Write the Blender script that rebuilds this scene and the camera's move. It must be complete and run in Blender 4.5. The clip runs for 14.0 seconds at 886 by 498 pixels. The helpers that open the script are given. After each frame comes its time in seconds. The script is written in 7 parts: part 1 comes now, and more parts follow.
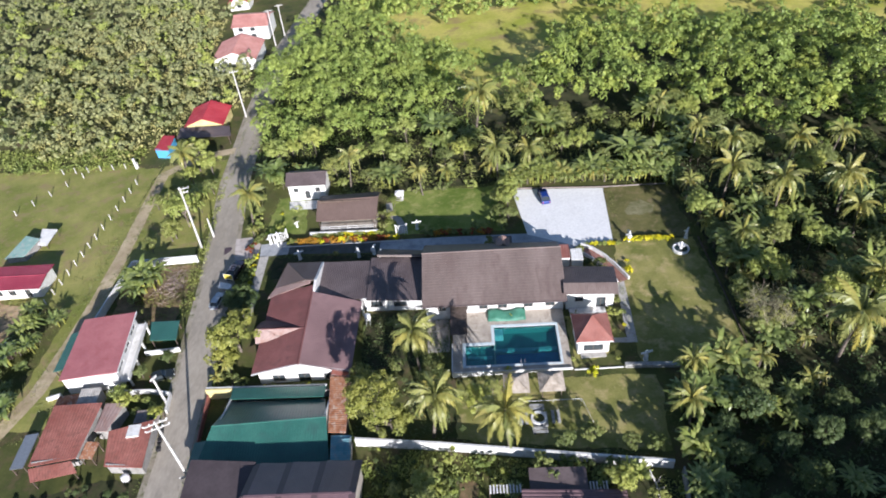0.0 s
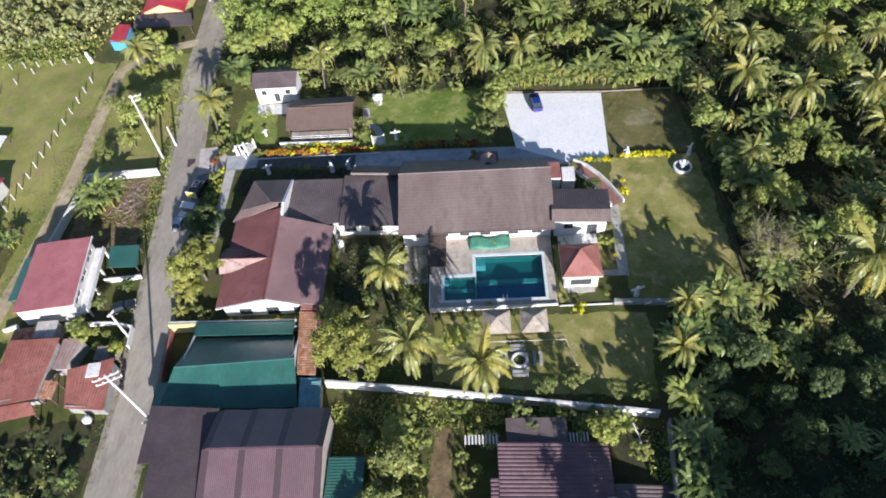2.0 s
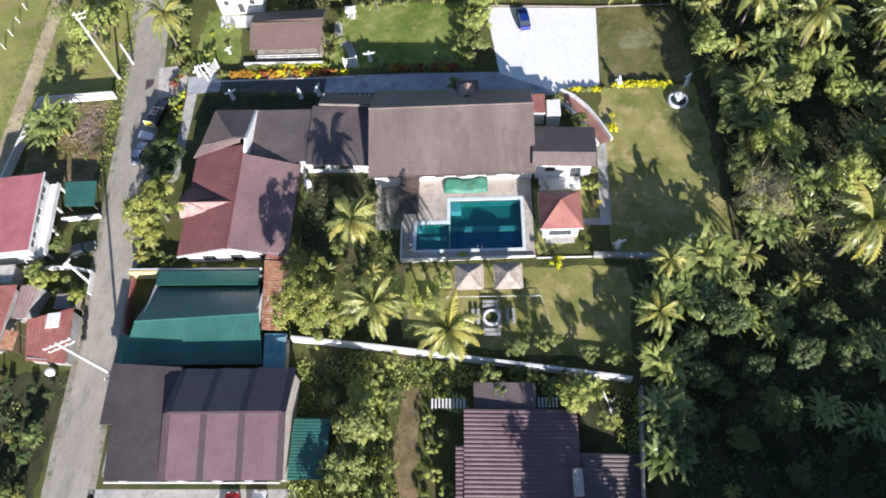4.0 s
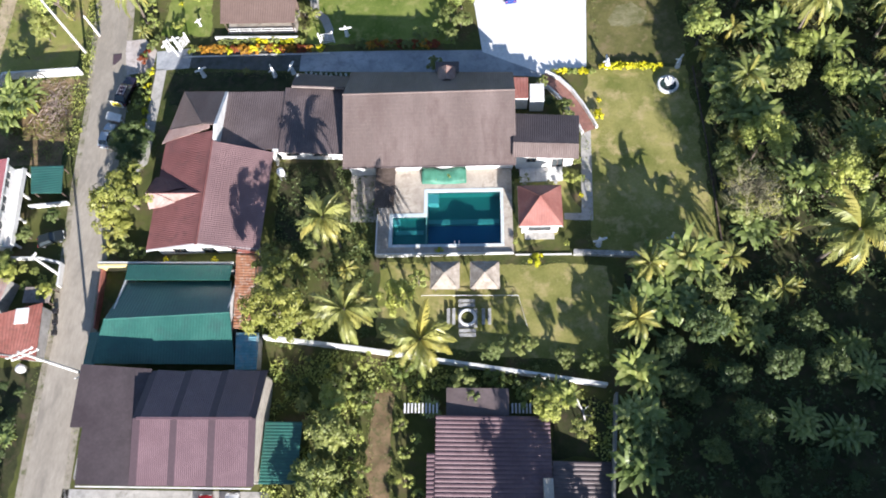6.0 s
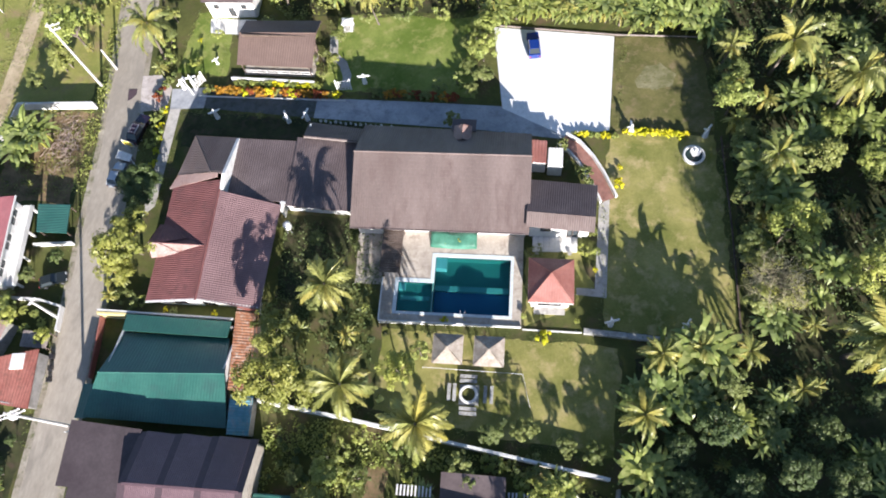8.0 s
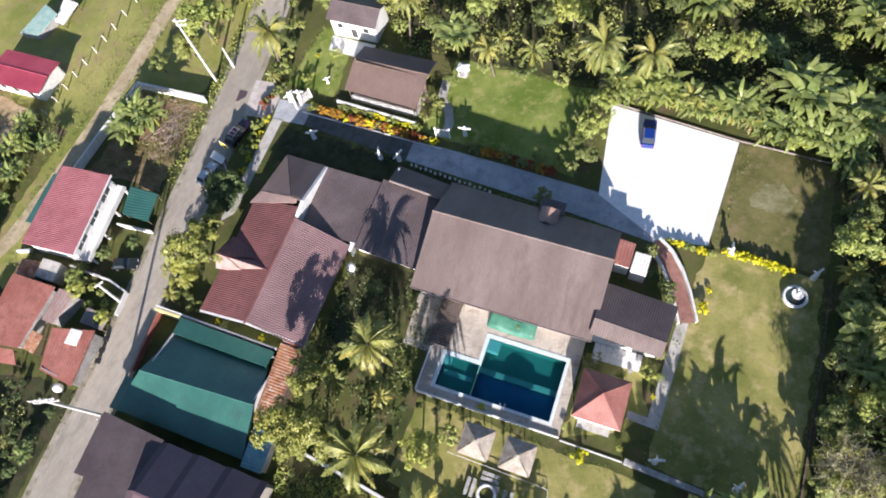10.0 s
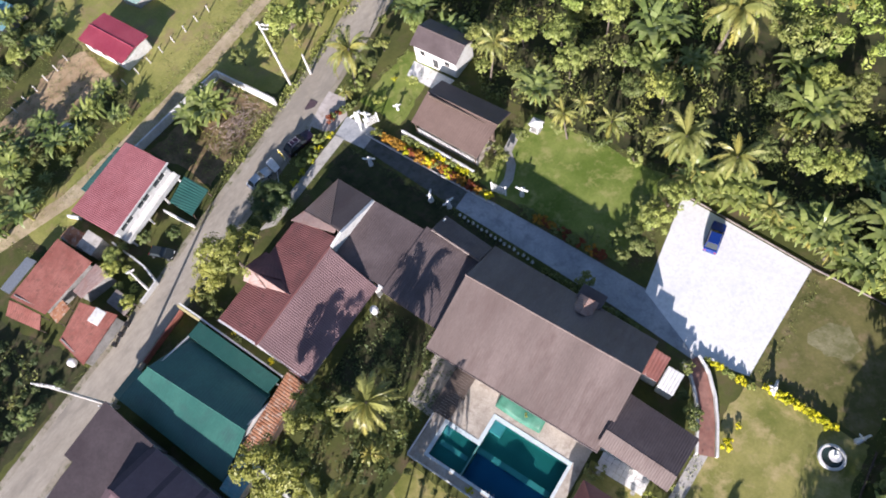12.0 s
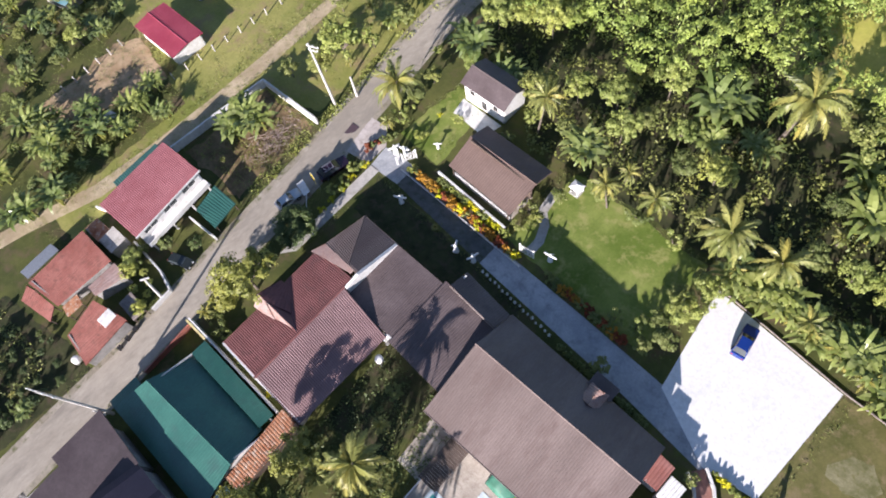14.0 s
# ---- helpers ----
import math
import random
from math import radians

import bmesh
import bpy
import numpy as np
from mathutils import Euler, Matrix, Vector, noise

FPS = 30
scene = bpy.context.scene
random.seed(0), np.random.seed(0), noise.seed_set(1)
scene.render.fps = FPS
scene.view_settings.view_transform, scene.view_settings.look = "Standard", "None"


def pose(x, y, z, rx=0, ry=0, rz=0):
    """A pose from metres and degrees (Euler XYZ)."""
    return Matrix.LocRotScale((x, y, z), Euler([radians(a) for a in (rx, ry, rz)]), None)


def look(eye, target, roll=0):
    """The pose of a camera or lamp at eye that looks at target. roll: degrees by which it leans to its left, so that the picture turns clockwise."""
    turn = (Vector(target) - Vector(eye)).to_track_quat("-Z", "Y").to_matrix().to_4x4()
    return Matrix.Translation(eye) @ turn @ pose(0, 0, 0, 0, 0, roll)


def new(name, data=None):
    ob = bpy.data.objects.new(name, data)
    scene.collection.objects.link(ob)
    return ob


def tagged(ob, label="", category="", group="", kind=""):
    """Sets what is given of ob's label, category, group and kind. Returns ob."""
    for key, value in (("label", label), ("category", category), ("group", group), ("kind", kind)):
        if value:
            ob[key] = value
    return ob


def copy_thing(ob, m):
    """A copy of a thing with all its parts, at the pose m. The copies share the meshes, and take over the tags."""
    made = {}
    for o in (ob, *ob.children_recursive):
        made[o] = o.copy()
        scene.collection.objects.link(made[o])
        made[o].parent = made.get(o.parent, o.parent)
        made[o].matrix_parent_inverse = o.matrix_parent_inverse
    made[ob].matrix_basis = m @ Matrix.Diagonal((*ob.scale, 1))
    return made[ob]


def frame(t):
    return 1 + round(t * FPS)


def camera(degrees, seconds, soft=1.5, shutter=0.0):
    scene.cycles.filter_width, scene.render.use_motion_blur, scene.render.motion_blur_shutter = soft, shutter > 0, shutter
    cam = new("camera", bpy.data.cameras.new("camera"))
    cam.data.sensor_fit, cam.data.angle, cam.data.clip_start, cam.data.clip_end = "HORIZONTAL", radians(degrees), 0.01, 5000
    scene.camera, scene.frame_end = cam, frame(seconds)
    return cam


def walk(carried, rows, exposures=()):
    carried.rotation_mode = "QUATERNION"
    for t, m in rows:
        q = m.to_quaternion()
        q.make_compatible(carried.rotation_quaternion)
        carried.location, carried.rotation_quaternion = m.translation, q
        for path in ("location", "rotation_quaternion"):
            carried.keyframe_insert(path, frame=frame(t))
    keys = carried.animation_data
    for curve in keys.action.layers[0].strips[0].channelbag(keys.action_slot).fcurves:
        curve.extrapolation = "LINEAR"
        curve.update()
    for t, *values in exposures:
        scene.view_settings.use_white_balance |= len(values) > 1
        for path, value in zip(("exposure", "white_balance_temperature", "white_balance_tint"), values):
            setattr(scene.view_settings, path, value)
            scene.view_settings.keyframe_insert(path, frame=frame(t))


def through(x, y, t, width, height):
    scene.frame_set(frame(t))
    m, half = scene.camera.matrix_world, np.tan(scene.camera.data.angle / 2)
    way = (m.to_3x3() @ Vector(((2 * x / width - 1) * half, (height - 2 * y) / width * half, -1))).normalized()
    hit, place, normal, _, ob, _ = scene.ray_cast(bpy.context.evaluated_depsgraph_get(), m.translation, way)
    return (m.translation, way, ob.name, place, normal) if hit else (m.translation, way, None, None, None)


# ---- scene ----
cam = camera(65.5, 14.0, 1.88)
METRES, EYE, TILT, LEAN, TURN = 80.0, 86.0, -41.2, 4.0, 0.0
ROWS = [
    (0.0, 0.0, 0.0, 0.0, -0.0, 0.0, -0.0),
    (0.5, 0.0088, 0.0326, 0.0232, -0.08, -2.7, -0.01),
    (1.0, 0.019, 0.0651, 0.0488, -0.11, -5.42, -0.01),
    (1.5, 0.0305, 0.0975, 0.0757, -0.08, -8.17, -0.03),
    (2.0, 0.0418, 0.129, 0.1046, -0.05, -10.91, -0.08),
    (2.5, 0.0536, 0.1585, 0.133, -0.01, -13.6, -0.17),
    (3.0, 0.0666, 0.1857, 0.1615, 0.06, -16.26, -0.26),
    (3.5, 0.0803, 0.2112, 0.1894, 0.13, -18.92, -0.35),
    (6.0, 0.1345, 0.3069, 0.2973, 0.3, -26.73, -0.62),
    (6.5, 0.1399, 0.3259, 0.3138, 0.25, -26.76, -0.67),
    (7.0, 0.1464, 0.3474, 0.3335, 0.21, -26.74, -0.66),
    (7.5, 0.1529, 0.3715, 0.3565, 0.95, -26.74, -1.06),
    (8.0, 0.1583, 0.3967, 0.3799, 3.49, -26.74, -2.53),
    (8.5, 0.1665, 0.4244, 0.4049, 6.9, -26.97, -4.45),
    (9.0, 0.1723, 0.4518, 0.4307, 10.23, -27.4, -6.52),
    (11.5, 0.1798, 0.5885, 0.5498, 25.45, -31.43, -16.63),
    (12.0, 0.1743, 0.6149, 0.574, 28.09, -32.56, -18.38),
    (12.5, 0.1667, 0.638, 0.5951, 30.58, -33.67, -19.97),
    (13.0, 0.1553, 0.6598, 0.6163, 33.01, -34.84, -21.46),
    (13.5, 0.1414, 0.6822, 0.6383, 34.9, -35.89, -22.66),
    (14.0, 0.1253, 0.7029, 0.6575, 36.34, -36.7, -23.64),
]
walk(cam, [(t, pose(0, 0, EYE, TILT, LEAN, TURN) @ pose(METRES * x, METRES * y, METRES * z, 90 + pitch, roll, yaw)) for t, x, y, z, yaw, pitch, roll in ROWS],
     exposures=[(0.0, 0.96, 6100, 14), (3.0, 1.08, 6150, 14), (6.0, 1.46, 6300, 13), (9.0, 1.44, 6450, 15), (11.5, 1.22, 6400, 18), (14.0, 1.26, 6400, 19)])

# ---- light ----
SUN = Vector((0.29, -0.865, 0.347)).normalized()
world = bpy.data.worlds.new("sky")
scene.world = world
world.use_nodes = True
wn = world.node_tree
sky = wn.nodes.new("ShaderNodeTexSky")
sky.sky_type, sky.sun_disc = "NISHITA", False
sky.sun_elevation, sky.sun_rotation = math.asin(SUN.z), math.atan2(SUN.x, SUN.y)
sky.air_density, sky.dust_density, sky.ozone_density = 1.0, 0.4, 2.5
wn.links.new(sky.outputs[0], wn.nodes["Background"].inputs[0])
wn.nodes["Background"].inputs[1].default_value = 0.065
lamp = bpy.data.lights.new("sun", "SUN")
lamp.energy, lamp.angle, lamp.color = 5.0, radians(0.5), (1.0, 0.955, 0.905)
sun = new("sun", lamp)
sun.matrix_world = look((0, 0, 200), Vector((0, 0, 200)) - SUN)

# ---- ground level and mesh helpers ----
def H(x, y):
    """The height of the gently sloping ground."""
    return 0.0425 * x - 0.033 * y + 1.10


def P(x, y, h=0.0):
    return Vector((x, y, H(x, y) + h))


class Build:
    """A mesh in the making; world places are written relative to the origin o."""

    def __init__(self, o=(0, 0, 0)):
        self.v, self.f, self.o = [], [], Vector(o)

    def add(self, pts, faces):
        n = len(self.v)
        self.v += [tuple(Vector(p) - self.o) for p in pts]
        self.f += [tuple(n + i for i in f) for f in faces]
        return self

    def box(self, x0, x1, y0, y1, z0, z1):
        p = [(x, y, z) for z in (z0, z1) for x, y in ((x0, y0), (x1, y0), (x1, y1), (x0, y1))]
        return self.add(p, [(3, 2, 1, 0), (4, 5, 6, 7), (0, 1, 5, 4), (1, 2, 6, 5), (2, 3, 7, 6), (3, 0, 4, 7)])

    def bar(self, a, b, w, t, up=(0, 0, 1)):
        """A bar of width w and thickness t from a to b."""
        a, b = Vector(a), Vector(b)
        d = (b - a).normalized()
        s = d.cross(Vector(up))
        s = s.normalized() if s.length > 1e-4 else Vector((1, 0, 0))
        u = s.cross(d)
        p = [q + s * (i * w / 2) + u * (j * t / 2) for q in (a, b) for i, j in ((-1, -1), (1, -1), (1, 1), (-1, 1))]
        return self.add(p, [(3, 2, 1, 0), (4, 5, 6, 7), (0, 1, 5, 4), (1, 2, 6, 5), (2, 3, 7, 6), (3, 0, 4, 7)])

    def tube(self, pts, radii, n=8, cap=True):
        """A round tube along the points, with a radius at each."""
        pts = [Vector(p) for p in pts]
        rings = []
        for i, p in enumerate(pts):
            d = (pts[min(i + 1, len(pts) - 1)] - pts[max(i - 1, 0)]).normalized()
            s = d.cross(Vector((0.12, 0.99, 0.03))).normalized()
            u = s.cross(d)
            rings += [p + (s * math.cos(k * 2 * math.pi / n) + u * math.sin(k * 2 * math.pi / n)) * radii[i] for k in range(n)]
        f = [(i * n + k, i * n + (k + 1) % n, (i + 1) * n + (k + 1) % n, (i + 1) * n + k) for i in range(len(pts) - 1) for k in range(n)]
        if cap:
            f += [tuple(range(n))[::-1], tuple((len(pts) - 1) * n + k for k in range(n))]
        return self.add(rings, f)

    def lathe(self, c, profile, n=20):
        """A turned shape round the upright axis through c; profile of (radius, height)."""
        c = Vector(c)
        p = [c + Vector((r * math.cos(k * 2 * math.pi / n), r * math.sin(k * 2 * math.pi / n), z)) for r, z in profile for k in range(n)]
        f = [(i * n + k, i * n + (k + 1) % n, (i + 1) * n + (k + 1) % n, (i + 1) * n + k) for i in range(len(profile) - 1) for k in range(n)]
        f += [tuple(range(n))[::-1], tuple((len(profile) - 1) * n + k for k in range(n))]
        return self.add(p, f)

    def prism(self, top, thick):
        """A slab under a polygon of 3D places (counter-clockwise from above)."""
        n = len(top)
        low = [Vector(p) - Vector((0, 0, thick)) for p in top]
        return self.add([*top, *low], [tuple(range(n)), tuple(range(2 * n - 1, n - 1, -1))] + [(i, n + i, n + (i + 1) % n, (i + 1) % n) for i in range(n)])

    def patch(self, pts, off=0.01, thick=0.25):
        """A slab that lies on the sloping ground, proud by off."""
        area = sum(a[0] * b[1] - b[0] * a[1] for a, b in zip(pts, [*pts[1:], pts[0]]))
        return self.prism([P(x, y, off) for x, y in (pts if area > 0 else pts[::-1])], thick)

    def strip(self, line, widths, off=0.02, thick=0.25):
        """A road-like band along a line of places on the ground."""
        left, right = [], []
        for i, (x, y) in enumerate(line):
            a, b = line[max(i - 1, 0)], line[min(i + 1, len(line) - 1)]
            d = Vector((b[0] - a[0], b[1] - a[1])).normalized()
            w = (widths[i] if isinstance(widths, list) else widths) / 2
            left.append(P(x - d.y * w, y + d.x * w, off))
            right.append(P(x + d.y * w, y - d.x * w, off))
        n, low = len(line), Vector((0, 0, thick))
        p = left + right + [q - low for q in left + right]
        f = []
        for i in range(n - 1):
            f += [(i, n + i, n + i + 1, i + 1), (2 * n + i, i, i + 1, 2 * n + i + 1), (n + i, 3 * n + i, 3 * n + i + 1, n + i + 1)]
        return self.add(p, f)

    def wall(self, a, b, z0, z1, thick, holes=()):
        """An upright wall from a to b (x, y), with openings (u0, u1, v0, v1) in metres along it and above z0."""
        a, b = Vector((*a, 0)), Vector((*b, 0))
        d, long = (b - a).normalized(), (b - a).length
        s = Vector((-d.y, d.x, 0)) * thick / 2
        seen = {}
        us = sorted({0.0, long, *(u for h in holes for u in h[:2])})
        vs = sorted({0.0, z1 - z0, *(v for h in holes for v in h[2:])})
        for u0, u1 in zip(us, us[1:]):
            for v0, v1 in zip(vs, vs[1:]):
                if any(h[0] < (u0 + u1) / 2 < h[1] and h[2] < (v0 + v1) / 2 < h[3] for h in holes):
                    continue
                where = []
                for v in (v0, v1):
                    for u, k in ((u0, -1), (u1, -1), (u1, 1), (u0, 1)):
                        if (u, v, k) not in seen:
                            seen[u, v, k] = len(self.v)
                            self.v.append(tuple(a + d * u + s * k + Vector((0, 0, z0 + v)) - self.o))
                        where.append(seen[u, v, k])
                self.f += [tuple(where[i] for i in f) for f in ((3, 2, 1, 0), (4, 5, 6, 7), (0, 1, 5, 4), (1, 2, 6, 5), (2, 3, 7, 6), (3, 0, 4, 7))]
        return self

    def roof(self, d, c, a, b, pitch=0.35, rise=0.045, row=0.0, step=0.03, thick=0.12):
        """One roof face with ribs that run down it. d, c: the eave's ends; a, b: the upper edge's ends above d and c (a = b: a triangle)."""
        d, c, a, b = (Vector(p) for p in (d, c, a, b))
        e = c - d
        long = e.length
        e = e / long
        ua, ub = max((a - d).dot(e), 0.0), min((b - d).dot(e), long)
        normal = e.cross((a + b) / 2 - (d + c) / 2).normalized()
        fall = max((a - d - e * (a - d).dot(e)).length, (b - d - e * (b - d).dot(e)).length)

        def top(u):
            if u < ua and ua > 0.02:
                return d.lerp(a, u / ua)
            if u > ub and long - ub > 0.02:
                return c.lerp(b, (long - u) / (long - ub))
            return a.lerp(b, (u - ua) / (ub - ua)) if ub - ua > 0.02 else a

        n = max(int(round(long / pitch)), 1)
        shape = (0.0, 0.75, 1.0, 0.75) if rise else (0.0,)
        k = len(shape)
        cols = [(long * i / (n * k), rise * shape[i % k]) for i in range(n * k + 1)]
        if row:
            m = max(int(round(fall / row)), 1)
            vs = [w for i in range(m) for w in ((i / m, step), ((i + 0.999) / m, 0.0))]
        else:
            vs = [(0.0, 0.0), (0.5, 0.0), (1.0, 0.0)]
        pts = []
        for u, lift in cols:
            low, high = d + e * u, top(u)
            reach = (high - low).length / max(fall, 1e-6)
            for v, up in vs:
                w = min(v / reach, 1.0) if reach > 1e-6 else 1.0
                pts.append(low.lerp(high, w) + normal * (lift + up))
        r = len(vs)
        f = [(i * r + j, (i + 1) * r + j, (i + 1) * r + j + 1, i * r + j + 1) for i in range(len(cols) - 1) for j in range(r - 1)]
        self.add(pts, f)
        under = [q - normal * thick for q in (d, c, b, a)]
        over = [d, c, b, a]
        return self.add(over + under, [(7, 6, 5, 4), (0, 4, 5, 1), (1, 5, 6, 2), (2, 6, 7, 3), (3, 7, 4, 0)])


def mesh_of(name, b, material, smooth=False):
    me = bpy.data.meshes.new(name)
    me.from_pydata(b.v, [], b.f)
    me.materials.append(material)
    if smooth:
        me.shade_smooth()
    me.update()
    return me


def part(name, b, material, parent=None, label="", smooth=False):
    """Links a mesh as one object under a thing or a part."""
    ob = new(name, mesh_of(name, b, material, smooth))
    if parent:
        ob.parent = parent
    return tagged(ob, label)


def thing(name, o, label, category, group=""):
    """An empty at the base of a thing."""
    ob = new(name)
    ob.location = o
    ob.empty_display_size = 0.3
    return tagged(ob, label, category, group)


def single(name, b, material, label, category, group="", kind="", smooth=False):
    """A thing of one mesh."""
    ob = new(name, mesh_of(name, b, material, smooth))
    ob.location = b.o
    return tagged(ob, label, category, group, kind)


# ---- materials ----
def make(name, rough=0.8, metal=0.0, spec=0.5):
    m = bpy.data.materials.new(name)
    m.use_nodes = True
    b = m.node_tree.nodes["Principled BSDF"]
    b.inputs["Roughness"].default_value, b.inputs["Metallic"].default_value = rough, metal
    b.inputs["Specular IOR Level"].default_value = spec
    return m, m.node_tree, b


def node(t, kind, **values):
    n = t.nodes.new(kind)
    for k, v in values.items():
        n.inputs[k].default_value = v
    return n


def place(t, scale=(1, 1, 1)):
    c, g = t.nodes.new("ShaderNodeNewGeometry"), t.nodes.new("ShaderNodeMapping")
    g.inputs["Scale"].default_value = scale
    t.links.new(c.outputs["Position"], g.inputs["Vector"])
    return g.outputs[0]


def noise_of(t, vec, scale, detail=4.0, rough=0.6):
    n = node(t, "ShaderNodeTexNoise", Scale=scale, Detail=detail, Roughness=rough)
    t.links.new(vec, n.inputs["Vector"])
    return n.outputs["Fac"]


def ramp(t, fac, stops):
    r = t.nodes.new("ShaderNodeValToRGB")
    e = r.color_ramp.elements
    while len(e) < len(stops):
        e.new(0.5)
    for q, (pos, col) in zip(e, stops):
        q.position, q.color = pos, (*col, 1)
    t.links.new(fac, r.inputs[0])
    return r.outputs[0]


def mix(t, fac, a, b, kind="MIX"):
    m = t.nodes.new("ShaderNodeMix")
    m.data_type, m.blend_type = "RGBA", kind
    for sock, val in ((m.inputs[0], fac), (m.inputs[6], a), (m.inputs[7], b)):
        if isinstance(val, (int, float)):
            sock.default_value = val
        elif isinstance(val, tuple):
            sock.default_value = (*val, 1)
        else:
            t.links.new(val, sock)
    return m.outputs[2]


def bump(t, b, height, strength=0.3, distance=0.05):
    n = node(t, "ShaderNodeBump", Strength=strength, Distance=distance)
    t.links.new(height, n.inputs["Height"])
    t.links.new(n.outputs[0], b.inputs["Normal"])


def surface(name, low, high, scale=0.5, fine=6.0, rough=0.85, stain=None, relief=0.3, metal=0.0, spec=0.3, stretch=(1, 1, 1), width=(0.35, 0.65)):
    """A weathered surface: two colours in broad patches, fine grain over them, and stains."""
    m, t, b = make(name, rough, metal, spec)
    vec = place(t, stretch)
    col = ramp(t, noise_of(t, vec, scale, 5.0), [(width[0], low), (width[1], high)])
    grain = noise_of(t, vec, fine, 6.0, 0.7)
    col = mix(t, 0.55, col, ramp(t, grain, [(0.3, (0.55, 0.55, 0.55)), (0.7, (1.0, 1.0, 1.0))]), "MULTIPLY")
    if stain:
        col = mix(t, ramp(t, noise_of(t, vec, scale * 2.7, 8.0, 0.7), [(0.5, (0, 0, 0)), (0.68, (1, 1, 1))]), col, stain)
    t.links.new(col, b.inputs["Base Color"])
    if relief:
        bump(t, b, grain, relief)
    return m


def leafy(name, dark, mid, bright, gloss=0.5, through=0.25, warm=(1.10, 1.07, 0.92)):
    """Foliage: each leaf and each tree differs a little; some light shines through."""
    m, t, b = make(name, gloss, 0.0, 0.35)
    g = t.nodes.new("ShaderNodeNewGeometry")
    near = [tuple(1.08 * m + 0.5 * (c - m) for c, m in zip(end, mid)) for end in (dark, mid, bright)]
    leaf = ramp(t, g.outputs["Random Per Island"], [(0.0, near[0]), (0.5, near[1]), (1.0, near[2])])
    patch = ramp(t, noise_of(t, place(t), 0.16, 2.0), [(0.3, (0.6, 0.68, 0.6)), (0.5, (1.0, 1.0, 1.0)), (0.72, (1.12, 1.08, 0.9))])
    own = ramp(t, t.nodes.new("ShaderNodeObjectInfo").outputs["Random"], [(0.0, (0.70, 0.78, 0.76)), (0.5, (0.98, 1.0, 0.98)), (1.0, warm)])
    col = mix(t, 1.0, mix(t, 1.0, leaf, patch, "MULTIPLY"), own, "MULTIPLY")
    t.links.new(col, b.inputs["Base Color"])
    thin = t.nodes.new("ShaderNodeBsdfTranslucent")
    t.links.new(col, thin.inputs["Color"])
    both = t.nodes.new("ShaderNodeMixShader")
    both.inputs[0].default_value = through
    t.links.new(b.outputs[0], both.inputs[1])
    t.links.new(thin.outputs[0], both.inputs[2])
    t.links.new(both.outputs[0], t.nodes["Material Output"].inputs["Surface"])
    return m


def plain(name, col, rough=0.5, metal=0.0, spec=0.5, grain=3.0, deep=0.75):
    m, t, b = make(name, rough, metal, spec)
    c = mix(t, 1.0, col, ramp(t, noise_of(t, place(t), grain, 5.0), [(0.3, (deep, deep, deep)), (0.7, (1, 1, 1))]), "MULTIPLY")
    t.links.new(c, b.inputs["Base Color"])
    return m


M_ground = surface("rough_ground", (0.045, 0.060, 0.015), (0.13, 0.135, 0.036), 0.09, 1.6, 0.95, (0.12, 0.085, 0.05), 0.6)
M_lawn = surface("lawn_grass", (0.16, 0.175, 0.038), (0.35, 0.315, 0.105), 0.16, 3.0, 0.95, (0.42, 0.335, 0.16), 0.5)
M_lawn_green = surface("green_lawn_grass", (0.12, 0.175, 0.025), (0.235, 0.28, 0.065), 0.2, 3.0, 0.95, (0.30, 0.29, 0.10), 0.5)
M_lawn_moss = surface("mossy_lawn_grass", (0.10, 0.105, 0.028), (0.185, 0.165, 0.06), 0.22, 3.0, 0.95, (0.22, 0.17, 0.09), 0.5)
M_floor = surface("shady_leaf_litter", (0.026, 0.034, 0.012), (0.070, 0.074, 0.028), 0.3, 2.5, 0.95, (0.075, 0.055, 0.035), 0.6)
M_field = surface("field_grass", (0.19, 0.215, 0.045), (0.36, 0.335, 0.105), 0.10, 2.2, 0.95, (0.28, 0.20, 0.11), 0.5)
M_meadow = surface("dry_meadow", (0.34, 0.37, 0.05), (0.62, 0.54, 0.15), 0.06, 1.2, 0.95, (0.30, 0.22, 0.10), 0.5)
M_worn = surface("worn_pale_soil", (0.14, 0.14, 0.055), (0.29, 0.265, 0.15), 0.7, 4.0, 0.95, (0.13, 0.125, 0.04), 0.4)
M_dirt = surface("bare_dirt", (0.34, 0.225, 0.125), (0.52, 0.38, 0.235), 0.25, 3.0, 0.95, (0.12, 0.12, 0.05), 0.5)
M_track = surface("pale_track_dirt", (0.40, 0.31, 0.195), (0.58, 0.47, 0.315), 0.25, 3.0, 0.95, (0.24, 0.22, 0.09), 0.4)
M_road = surface("worn_concrete_road", (0.345, 0.302, 0.245), (0.455, 0.402, 0.33), 0.14, 2.5, 0.9, (0.26, 0.23, 0.19), 0.25, stretch=(1, 0.35, 1))
M_shoulder = surface("road_shoulder", (0.28, 0.24, 0.18), (0.45, 0.40, 0.33), 0.3, 3.0, 0.95, (0.10, 0.11, 0.04), 0.4)
M_drive = surface("driveway_concrete", (0.34, 0.355, 0.375), (0.50, 0.51, 0.525), 0.25, 3.0, 0.85, (0.24, 0.25, 0.26), 0.2)
# darker driveway copy that carries the hall's shade in its colour
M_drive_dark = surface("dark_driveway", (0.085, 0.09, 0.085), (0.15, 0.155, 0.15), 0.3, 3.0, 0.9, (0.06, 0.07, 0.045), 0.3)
M_apron = surface("pinkish_concrete", (0.46, 0.40, 0.37), (0.60, 0.54, 0.50), 0.4, 3.0, 0.9, (0.34, 0.29, 0.25), 0.2)
